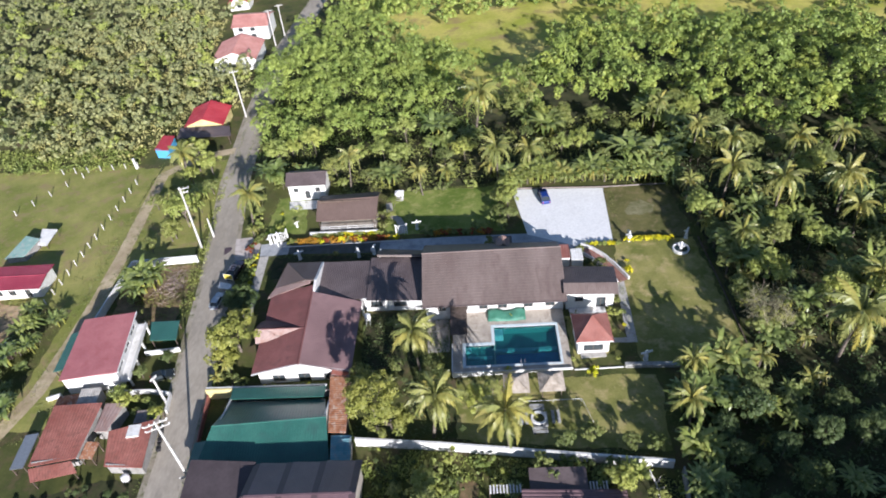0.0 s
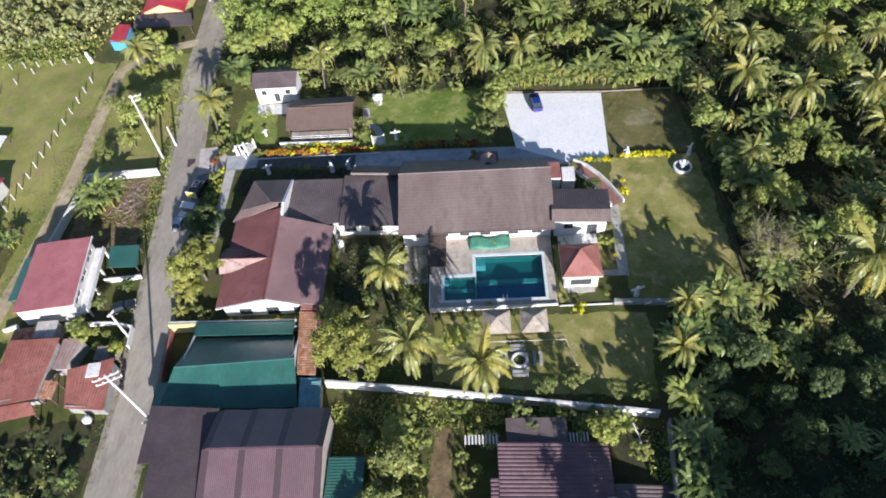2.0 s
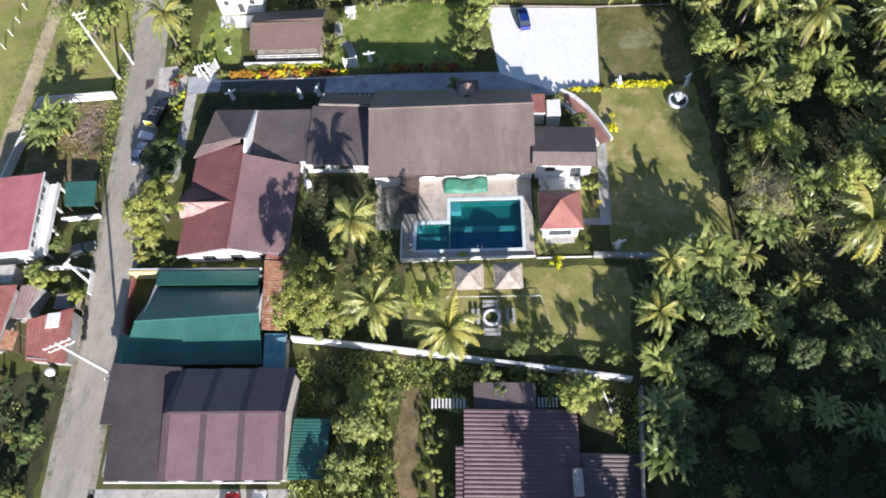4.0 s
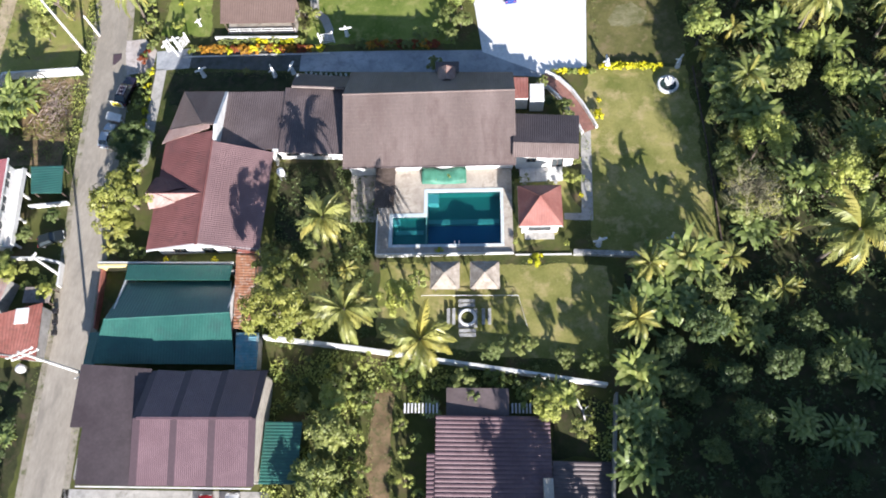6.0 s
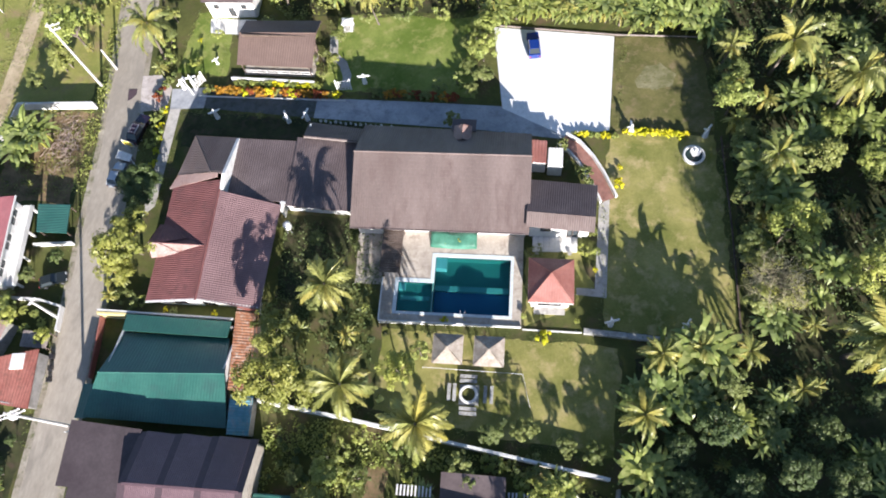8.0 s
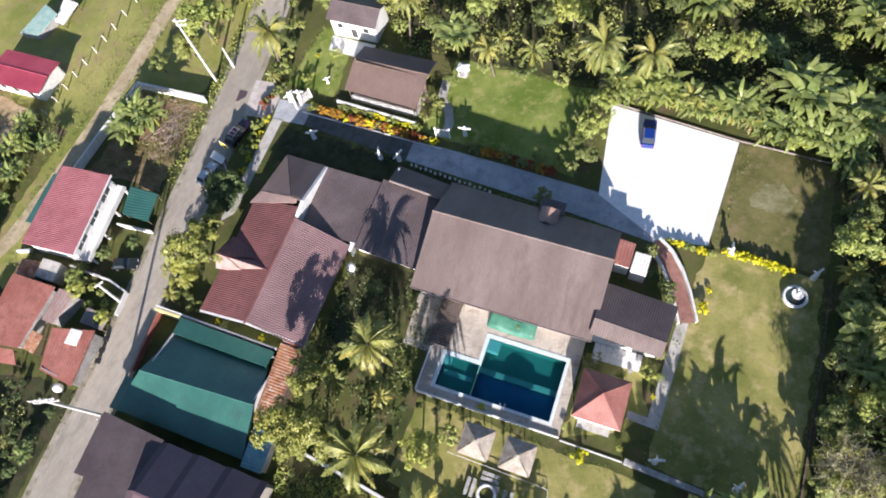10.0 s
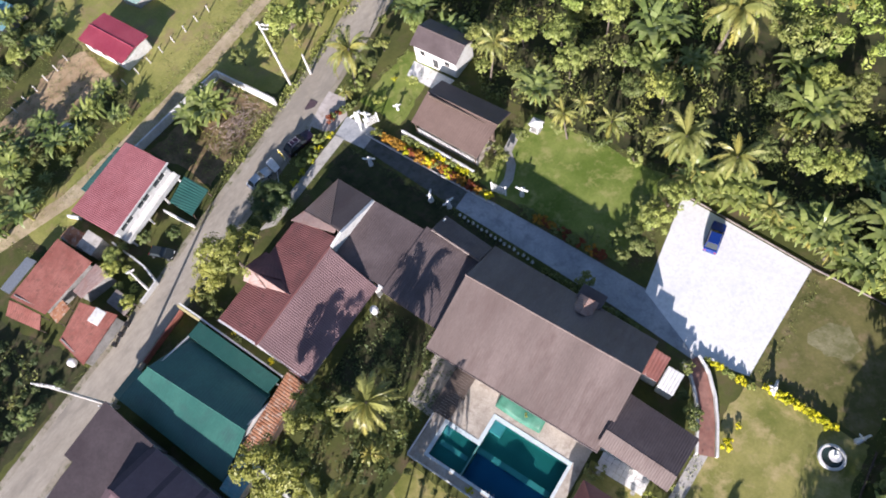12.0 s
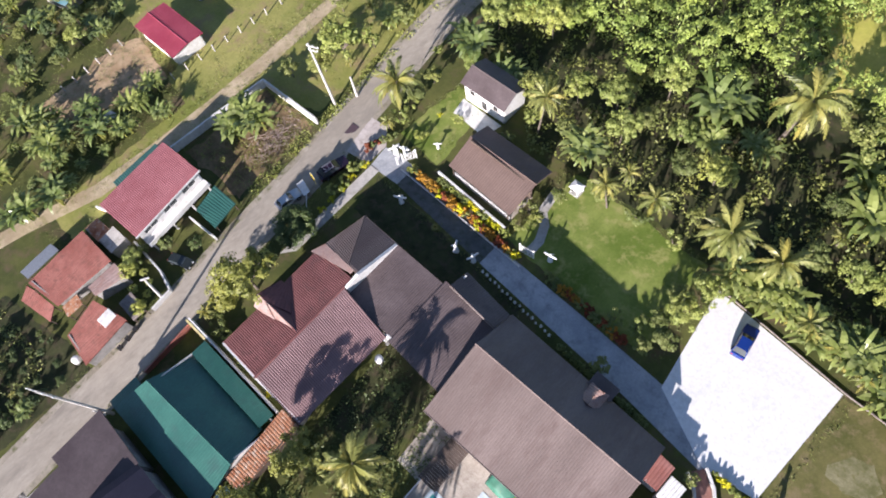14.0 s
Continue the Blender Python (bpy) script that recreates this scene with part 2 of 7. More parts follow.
M_soil = surface("brown_yard_soil", (0.15, 0.105, 0.055), (0.30, 0.205, 0.115), 0.5, 3.0, 0.95, (0.09, 0.10, 0.035), 0.6)
M_hut = surface("brown_hut_sheet", (0.165, 0.112, 0.092), (0.205, 0.142, 0.118), 0.2, 4.0, 0.55, (0.145, 0.10, 0.083), 0.1)
M_render = surface("pale_rendered_wall", (0.44, 0.39, 0.33), (0.56, 0.51, 0.44), 0.4, 4.0, 0.85, (0.34, 0.30, 0.25), 0.15)
M_lot = surface("pale_concrete", (0.80, 0.795, 0.78), (0.87, 0.865, 0.85), 0.2, 2.0, 0.8, (0.75, 0.74, 0.725), 0.1)
M_deck = surface("deck_paving", (0.40, 0.345, 0.285), (0.56, 0.50, 0.425), 0.35, 4.0, 0.75, (0.26, 0.215, 0.175), 0.2)
M_path = surface("path_paving", (0.40, 0.38, 0.35), (0.55, 0.52, 0.48), 0.4, 4.0, 0.85, (0.26, 0.25, 0.22), 0.25)
M_white = surface("white_paint", (0.70, 0.69, 0.66), (0.82, 0.81, 0.79), 0.5, 5.0, 0.7, (0.52, 0.50, 0.46), 0.1)
M_statue = plain("white_plaster", (0.80, 0.79, 0.77), 0.6)
M_grey = surface("bare_cement", (0.27, 0.26, 0.245), (0.42, 0.40, 0.38), 0.4, 4.0, 0.9, (0.18, 0.17, 0.15), 0.3)
M_tile = surface("brown_roof_tile", (0.158, 0.121, 0.109), (0.228, 0.178, 0.161), 0.12, 4.0, 0.5, (0.135, 0.098, 0.088), 0.2, stretch=(1.6, 0.5, 0.5))
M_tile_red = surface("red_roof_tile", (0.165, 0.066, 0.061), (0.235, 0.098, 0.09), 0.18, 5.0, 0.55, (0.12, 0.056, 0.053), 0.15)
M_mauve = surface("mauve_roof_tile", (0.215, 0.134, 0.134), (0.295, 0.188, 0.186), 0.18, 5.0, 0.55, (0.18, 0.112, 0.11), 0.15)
M_tan = surface("faded_roof_tile", (0.29, 0.20, 0.18), (0.38, 0.28, 0.25), 0.3, 3.0, 0.6, (0.25, 0.14, 0.11), 0.15)
M_terra = surface("terracotta_tile", (0.24, 0.092, 0.075), (0.34, 0.155, 0.13), 0.3, 3.0, 0.6, (0.25, 0.09, 0.07), 0.15)
M_brown = surface("brown_sheet", (0.104, 0.080, 0.079), (0.158, 0.125, 0.124), 0.18, 2.5, 0.45, (0.09, 0.07, 0.069), 0.1)
M_flat = surface("dark_flat_sheet", (0.068, 0.052, 0.056), (0.10, 0.080, 0.084), 0.18, 2.5, 0.5, (0.06, 0.048, 0.05), 0.1)
M_pink = surface("faded_red_sheet", (0.15, 0.092, 0.102), (0.19, 0.12, 0.132), 0.22, 3.0, 0.36, (0.135, 0.083, 0.093), 0.1, spec=0.55)
M_plum = surface("plum_sheet", (0.135, 0.082, 0.09), (0.185, 0.118, 0.128), 0.25, 3.0, 0.42, (0.11, 0.068, 0.075), 0.1)
M_band = plain("dark_valley_sheet", (0.085, 0.056, 0.064), 0.5)
M_green = surface("green_sheet", (0.030, 0.118, 0.095), (0.048, 0.158, 0.125), 0.2, 3.0, 0.3, (0.036, 0.10, 0.085), 0.08, spec=0.6)
M_blue = surface("blue_sheet", (0.10, 0.27, 0.32), (0.22, 0.42, 0.47), 0.5, 3.0, 0.5, (0.27, 0.29, 0.29), 0.1)
M_crimson = surface("crimson_sheet", (0.34, 0.118, 0.125), (0.43, 0.165, 0.172), 0.2, 3.0, 0.45, (0.29, 0.095, 0.10), 0.08)
M_scarlet = surface("scarlet_sheet", (0.36, 0.035, 0.05), (0.46, 0.065, 0.08), 0.3, 3.0, 0.45, (0.33, 0.03, 0.035), 0.08)
M_magenta = surface("dull_magenta_sheet", (0.30, 0.045, 0.075), (0.38, 0.075, 0.105), 0.3, 3.0, 0.45, (0.25, 0.04, 0.06), 0.08)
M_teal = surface("pale_teal_sheet", (0.20, 0.37, 0.33), (0.36, 0.50, 0.44), 0.5, 3.0, 0.55, (0.40, 0.40, 0.37), 0.1)
M_rosy = surface("rosy_sheet", (0.45, 0.20, 0.17), (0.58, 0.30, 0.26), 0.3, 3.0, 0.5, (0.38, 0.18, 0.15), 0.08)
M_rust = surface("rusted_sheet", (0.27, 0.10, 0.048), (0.46, 0.225, 0.125), 0.7, 5.0, 0.85, (0.46, 0.38, 0.31), 0.2)
M_rustred = surface("rusty_red_sheet", (0.27, 0.092, 0.07), (0.37, 0.148, 0.118), 0.4, 4.0, 0.7, (0.18, 0.08, 0.06), 0.15)
M_thatch = surface("dry_thatch", (0.33, 0.28, 0.23), (0.52, 0.46, 0.39), 0.9, 9.0, 0.95, (0.28, 0.23, 0.18), 0.7)
M_wood = surface("weathered_wood", (0.09, 0.065, 0.05), (0.17, 0.125, 0.10), 0.8, 8.0, 0.8, (0.06, 0.045, 0.035), 0.3)
M_wood_pale = surface("bleached_wood", (0.20, 0.165, 0.15), (0.32, 0.275, 0.25), 0.8, 8.0, 0.85, (0.14, 0.115, 0.10), 0.3)
M_stone = surface("garden_stone", (0.30, 0.29, 0.27), (0.50, 0.49, 0.46), 1.2, 6.0, 0.9, (0.17, 0.17, 0.15), 0.5)
M_bark = surface("bark", (0.10, 0.08, 0.06), (0.24, 0.20, 0.165), 1.0, 9.0, 0.95, (0.07, 0.06, 0.045), 0.6)
M_pole = surface("pole_concrete", (0.50, 0.48, 0.45), (0.62, 0.60, 0.57), 0.6, 5.0, 0.85, (0.38, 0.36, 0.33), 0.2)
M_brick = surface("red_pavers", (0.26, 0.12, 0.095), (0.38, 0.20, 0.16), 0.6, 6.0, 0.85, (0.20, 0.11, 0.09), 0.3)
M_tilepool = surface("pool_tile", (0.09, 0.25, 0.23), (0.12, 0.31, 0.28), 0.4, 5.0, 0.35, None, 0.05)
# pool floor colours for its shaded half and its sunlit band
M_poolshade = surface("deep_blue_pool_tile", (0.03, 0.15, 0.34), (0.05, 0.20, 0.42), 0.4, 5.0, 0.35, None, 0.05)
M_sunband = plain("wet_pool_tile", (0.36, 0.52, 0.50), 0.4)
M_ledge = plain("pale_pool_tile", (0.62, 0.70, 0.72), 0.4)
M_still = plain("still_water", (0.03, 0.05, 0.05), 0.12)
M_tarp = surface("teal_tarpaulin", (0.035, 0.14, 0.09), (0.08, 0.24, 0.17), 0.6, 4.0, 0.5, None, 0.3)
M_yellow = plain("yellow_paint", (0.72, 0.55, 0.06), 0.5)
M_cream = surface("cream_paint", (0.62, 0.52, 0.22), (0.74, 0.64, 0.32), 0.5, 5.0, 0.7, (0.48, 0.40, 0.2), 0.1)
M_metal = plain("galvanised_metal", (0.55, 0.56, 0.57), 0.4, 0.8)
M_dark = plain("dark_opening", (0.025, 0.025, 0.028), 0.4)
M_rubber = plain("tyre_rubber", (0.02, 0.02, 0.02), 0.8)
M_skyblue = plain("sky_blue_paint", (0.10, 0.38, 0.62), 0.6)


def glass(name, tint=(0.04, 0.05, 0.055)):
    m, t, b = make(name, 0.06, 0.0, 0.6)
    b.inputs["Base Color"].default_value = (*tint, 1)
    return m


M_glass = glass("window_glass")


def water():
    m, t, b = make("pool_water")
    t.nodes.remove(b)
    clear, gloss, fres = node(t, "ShaderNodeBsdfTransparent", Color=(0.60, 0.90, 0.90, 1)), node(t, "ShaderNodeBsdfGlossy", Roughness=0.04), node(t, "ShaderNodeLayerWeight", Blend=0.2)
    wave = node(t, "ShaderNodeBump", Strength=0.12, Distance=0.05)
    t.links.new(noise_of(t, place(t), 1.6, 3.0), wave.inputs["Height"])
    t.links.new(wave.outputs[0], gloss.inputs["Normal"])
    both = t.nodes.new("ShaderNodeMixShader")
    t.links.new(fres.outputs["Facing"], both.inputs[0])
    t.links.new(clear.outputs[0], both.inputs[1])
    t.links.new(gloss.outputs[0], both.inputs[2])
    t.links.new(both.outputs[0], t.nodes["Material Output"].inputs["Surface"])
    return m


M_water = water()
M_leaf = leafy("broad_leaves", (0.08, 0.108, 0.032), (0.205, 0.23, 0.072), (0.36, 0.365, 0.15))
# dark leaves; in the south-eastern woods they also carry shade in their colour
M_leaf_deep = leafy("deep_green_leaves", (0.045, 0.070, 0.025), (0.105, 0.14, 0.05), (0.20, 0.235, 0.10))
M_leaf_bright = leafy("sunny_leaves", (0.16, 0.20, 0.045), (0.30, 0.335, 0.09), (0.47, 0.47, 0.18))
# far leaves, brightened in colour for their sunlit fronts
M_leaf_sun = leafy("yellow_green_leaves", (0.16, 0.215, 0.045), (0.32, 0.375, 0.088), (0.48, 0.51, 0.18))
# far western leaves, paled and greyed in colour for haze
M_leaf_grey = leafy("greyish_leaves", (0.20, 0.21, 0.09), (0.355, 0.345, 0.155), (0.52, 0.48, 0.28))
M_leaf_yellow = leafy("yellow_leaves", (0.36, 0.33, 0.012), (0.60, 0.54, 0.018), (0.74, 0.68, 0.035))
M_leaf_olive = leafy("olive_leaves", (0.12, 0.14, 0.028), (0.23, 0.24, 0.058), (0.37, 0.36, 0.12))
M_leaf_orange = leafy("orange_leaves", (0.26, 0.12, 0.015), (0.46, 0.215, 0.025), (0.58, 0.34, 0.05))
M_leaf_red = leafy("russet_leaves", (0.12, 0.03, 0.015), (0.26, 0.06, 0.025), (0.34, 0.12, 0.04))
M_frond = leafy("palm_leaflets", (0.12, 0.14, 0.035), (0.265, 0.265, 0.082), (0.48, 0.45, 0.19), 0.35, 0.25, (1.18, 1.04, 0.82))
M_banana = leafy("banana_leaves", (0.085, 0.12, 0.03), (0.205, 0.245, 0.075), (0.43, 0.45, 0.21), 0.35)
M_brush = plain("dead_brushwood", (0.34, 0.26, 0.22), 0.9)
M_twig = plain("bare_twigs", (0.36, 0.33, 0.20), 0.9)


def car_paint(name, col):
    m, t, b = make(name, 0.25, 0.1, 0.5)
    b.inputs["Base Color"].default_value = (*col, 1)
    b.inputs["Coat Weight"].default_value = 0.6
    return m

# ---- ground, road, lawns ----
POOL = (-2.8, 13.1, 69.9, 78.9)


def lay(name, pts, material, label, off=0.01, category="ground", ragged=None):
    """A patch of ground; soft ground has an uneven outline."""
    if ragged is None:
        ragged = 0.0 if category == "pavement" else 0.45
    if ragged:
        out = []
        for p, q in zip(pts, [*pts[1:], pts[0]]):
            p, q = Vector(p), Vector(q)
            n = min(max(int((q - p).length / 0.8), 1), 60)
            for i in range(n):
                c = p.lerp(q, i / n)
                w = noise.noise_vector((c.x * 0.9, c.y * 0.9, 3.0)) + noise.noise_vector((c.x * 0.3, c.y * 0.3, 7.0))
                out.append((c.x + w.x * ragged, c.y + w.y * ragged))
        pts = out
    return single(name, Build().patch(pts, off), material, label, category, kind="structure")


def ground_sheet():
    """One sheet out to the horizon, with a pit under the swimming pool."""
    b, far = Build(), 3000.0
    x0, x1, y0, y1 = POOL
    out = [(-far, -far), (far, -far), (far, far), (-far, far)]
    pit = [(x0, y0), (x1, y0), (x1, y1), (x0, y1)]
    b.add([P(*p) for p in out + pit], [(0, 1, 5, 4), (1, 2, 6, 5), (2, 3, 7, 6), (3, 0, 4, 7)])
    single("ground", b, M_ground, "rough green and brown undergrown ground", "ground", kind="structure")


ground_sheet()
ROAD = [(-43.5, -60), (-44.5, 0), (-45.9, 37), (-46.4, 45), (-47.0, 58), (-48.0, 69), (-49.4, 82), (-50.7, 97), (-53.3, 115.5), (-55.6, 131), (-56.5, 146.5), (-57.6, 167), (-58.4, 205), (-53.0, 254), (-47, 290), (-38, 330), (-20, 400)]
single("road_shoulder", Build().strip(ROAD, 7.2, 0.012), M_shoulder, "dusty gravel shoulder along the village road", "road", kind="structure")
single("road", Build().strip(ROAD, 5.3, 0.03), M_road, "worn pale concrete village road", "road", kind="structure")
TRACK = [(-82, 50), (-79.5, 60), (-75.5, 72), (-74.4, 84), (-73.9, 95), (-74.0, 108), (-74.6, 122), (-75.2, 139), (-68, 146), (-58, 148)]
single("dirt_track", Build().strip(TRACK, 2.9, 0.02), M_track, "narrow brown dirt track with grassy edges", "track", kind="structure")
lay("field", [(-115, 100), (-77, 92), (-77, 142), (-88, 146), (-125, 148)], M_field, "pale mown field behind a row of posts")
lay("track_verge", [(-79, 64), (-70.8, 64), (-71, 100), (-58, 106), (-58, 144), (-76.4, 143)], M_field, "grassy verge beside the dirt track", 0.006)
lay("woods_floor", [(43, 20), (28.5, 28), (28.2, 48), (29, 65.5), (42.6, 69), (43, 99), (41.6, 117), (28, 119.5), (6, 123), (-26, 122.5), (-32, 129), (-46, 130), (-49, 180), (-20, 186), (8, 152), (30, 188), (110, 178), (190, 230), (160, 20)], M_floor, "dark ground beneath the woods", 0.005)
lay("meadow", [(-20, 190), (4, 158), (18, 164), (30, 190), (110, 178), (150, 210), (140, 300), (-40, 330), (-46, 260)], M_meadow, "dry yellow-green meadow among the trees")
lay("dirt_clearing", [(-99, 74), (-92, 75), (-88.5, 84), (-86, 96), (-97, 98), (-100.5, 92)], M_dirt, "bare brown clearing in front of a red-roofed house", ragged=1.0)
lay("thicket_floor", [(-71, 34), (-50.6, 34), (-50.2, 54), (-57, 54), (-62, 52.6), (-71, 51.6)], M_floor, "dark ground beneath roadside bushes", 0.006)
lay("yard_dirt", [(-3.6, 30), (-4.4, 40), (-4.0, 50.6), (-1.2, 50.2), (-1.6, 42), (-1.2, 30)], M_soil, "bare brown footpath through the overgrown yard", ragged=1.1)
lay("wasteland", [(-69.4, 86.2), (-55.4, 86.2), (-56.8, 103.2), (-69.0, 103.2)], M_soil, "bare dirt plot inside a low white wall", 0.008, ragged=0.7)
lay("lawn_east", [(25.4, 88), (26.4, 99.2), (41, 99), (41.5, 70), (36, 68.6), (25.0, 69)], M_lawn, "mown garden lawn with worn dry patches", category="lawn")
lay("lawn_corner", [(27.6, 117), (40.5, 116), (41.2, 99.6), (26.5, 99.8)], M_lawn_moss, "thin lawn beside the pale parking lot", category="lawn")
lay("worn_patch", [(30.4, 107.4), (32.0, 106.2), (35.0, 107.0), (36.2, 109.6), (34.4, 111.6), (31.6, 111.0)], M_worn, "pale worn patch in the corner lawn", 0.02, ragged=0.9)
lay("lawn_north", [(-17.5, 122.4), (5.4, 121.4), (6.4, 105.4), (-18.4, 107.2)], M_lawn_green, "square mown lawn behind a flower hedge", category="lawn")
lay("lawn_gate", [(-43, 124), (-37, 124.5), (-35, 110.4), (-44, 111)], M_lawn_green, "small lawn beside the entrance gate", category="lawn")
lay("lawn_south", [(-4, 68.2), (27, 66.8), (26, 53), (-4, 57)], M_lawn, "patchy lawn below the pool terrace", category="lawn")
lay("lawn_side", [(14.8, 80.6), (21.4, 81), (23.6, 74.9), (21.4, 72), (14.8, 69.2)], M_lawn, "narrow lawn round the poolside pavilion", category="lawn")
# Very dark ground colour deepens the hall's shade on this strip.
lay("forecourt_grass", [(-41, 103.4), (-10, 100.8), (-10, 96), (-40, 96.4)], M_floor, "dark bare strip in front of the hall, deepened for shade", category="lawn")
single("garden_footpath", Build().strip([(-14.6, 107.6), (-14.6, 110), (-15.6, 112.4), (-17.4, 114.2), (-18.0, 118.5)], 1.4, 0.03), M_path, "pale curved footpath to the hut", "pavement", kind="structure")
lay("parking_lot", [(8.5, 119.4), (27.4, 117.1), (26.3, 99.6), (19.6, 98.7), (10.5, 103.6)], M_lot, "bright pale concrete parking lot", 0.03, "pavement")
lay("driveway", [(-18.9, 101.9), (8, 99.6), (19.6, 98.1), (20.4, 99.2), (11.6, 104.6), (10.4, 103.95), (-3.4, 104.9), (-18.9, 105.7)], M_drive, "grey concrete driveway along the building", 0.02, "pavement")
# The stretch in the hall's shade is laid in the darker colour.
lay("driveway_shaded", [(-37.6, 103.86), (-18.95, 101.9), (-18.95, 105.7), (-37.6, 107.96)], M_drive_dark, "driveway stretch beside the flower bed, shade put into its colour", 0.02, "pavement")
lay("driveway_entrance", [(-44.0, 107.7), (-43.4, 103.7), (-37.65, 103.87), (-37.65, 107.97)], M_drive, "grey concrete pad at the entrance gate", 0.02, "pavement")
lay("road_apron", [(-50.2, 110.4), (-48.4, 103.2), (-44.05, 103.6), (-44.05, 107.9), (-46.6, 110.6)], M_apron, "pale pinkish concrete apron between road and gate", 0.024, "pavement")
lay("side_yard", [(14.4, 50.2), (25.2, 48.9), (24.6, 42.0), (18.4, 42.0), (18.4, 47.4)], M_floor, "dark bare yard beside the ribbed house", 0.012)
lay("cottage_terrace", [(-40.6, 122.5), (-32.2, 122.1), (-33.0, 118.8), (-40.0, 119.4)], M_white, "bright pale terrace in front of the cottage", 0.03, "pavement")
lay("walkway", [(-43.4, 104), (-41.6, 104), (-41.3, 86), (-43, 84)], M_path, "pale paved walkway beside the hedge", 0.02, "pavement")
lay("garden_path", [(24.7, 88.2), (26.1, 88.2), (25.4, 73.5), (21.5, 73.8), (21.5, 74.8), (23.9, 74.7)], M_path, "pale paved garden path with a corner", 0.03, "pavement")
lay("side_terrace", [(-8.6, 74.5), (-4.9, 74.4), (-5.1, 82), (-9, 82.2)], M_deck, "shaded paved terrace beside the pool", 0.03, "pavement")
lay("shop_forecourt", [(-43.8, 38.2), (-16, 38), (-16, 20), (-44.4, 20)], M_path, "pale concrete forecourt of the shop", 0.012, "pavement")
# The courtyard's shade is likewise deepened by the dark ground colour.
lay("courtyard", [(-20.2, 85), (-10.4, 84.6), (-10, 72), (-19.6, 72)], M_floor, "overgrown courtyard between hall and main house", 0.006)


# ---- building kit ----
def window(parent, o, x, y, z, w, h, facing):
    """A framed window on a wall: facing 's', 'n', 'e' or 'w'."""
    b, g = Build(o), Build(o)
    k = 0.07

    def piece(build, u0, u1, v0, v1, d0, d1):
        sign = 1 if facing in "ne" else -1
        lo, hi = sorted((sign * d0, sign * d1))
        if facing in "ns":
            build.box(x + u0, x + u1, y + lo, y + hi, z + v0, z + v1)
        else:
            build.box(x + lo, x + hi, y + u0, y + u1, z + v0, z + v1)

    for u0, u1, v0, v1 in ((-w / 2, w / 2, 0, k), (-w / 2, w / 2, h - k, h), (-w / 2, -w / 2 + k, k, h - k), (w / 2 - k, w / 2, k, h - k), (-k / 2, k / 2, k, h - k)):
        piece(b, u0, u1, v0, v1, -0.05, 0.06)
    piece(g, -w / 2 + k, w / 2 - k, k, h - k, -0.03, -0.01)
    win = part("window", b, M_wood, parent, "dark-framed window")
    part("pane", g, M_glass, win, "dark glass pane")
    return win


def shell(parent, o, x0, x1, y0, y1, z0, z1, material, holes_s=(), holes_e=(), thick=0.2, holes_w=()):
    """Four walls of a building."""
    for name, a, b, holes in (("wall", (x0, y0), (x1, y0), holes_s), ("wall", (x1, y0 + thick / 2), (x1, y1 - thick / 2), holes_e), ("wall", (x1, y1), (x0, y1), ()), ("wall", (x0, y0 + thick / 2), (x0, y1 - thick / 2), holes_w)):
        part(name, Build(o).wall(a, b, z0, z1, thick, holes), material, parent)


def gable_wall(b, pts, thick, axis):
    """A triangular wall in the plane across the axis."""
    d = Vector((thick / 2, 0, 0)) if axis == "x" else Vector((0, thick / 2, 0))
    p = [Vector(q) - d for q in pts] + [Vector(q) + d for q in pts]
    n = len(pts)
    b.add(p, [tuple(range(n))[::-1], tuple(range(n, 2 * n))] + [(i, (i + 1) % n, n + (i + 1) % n, n + i) for i in range(n)])


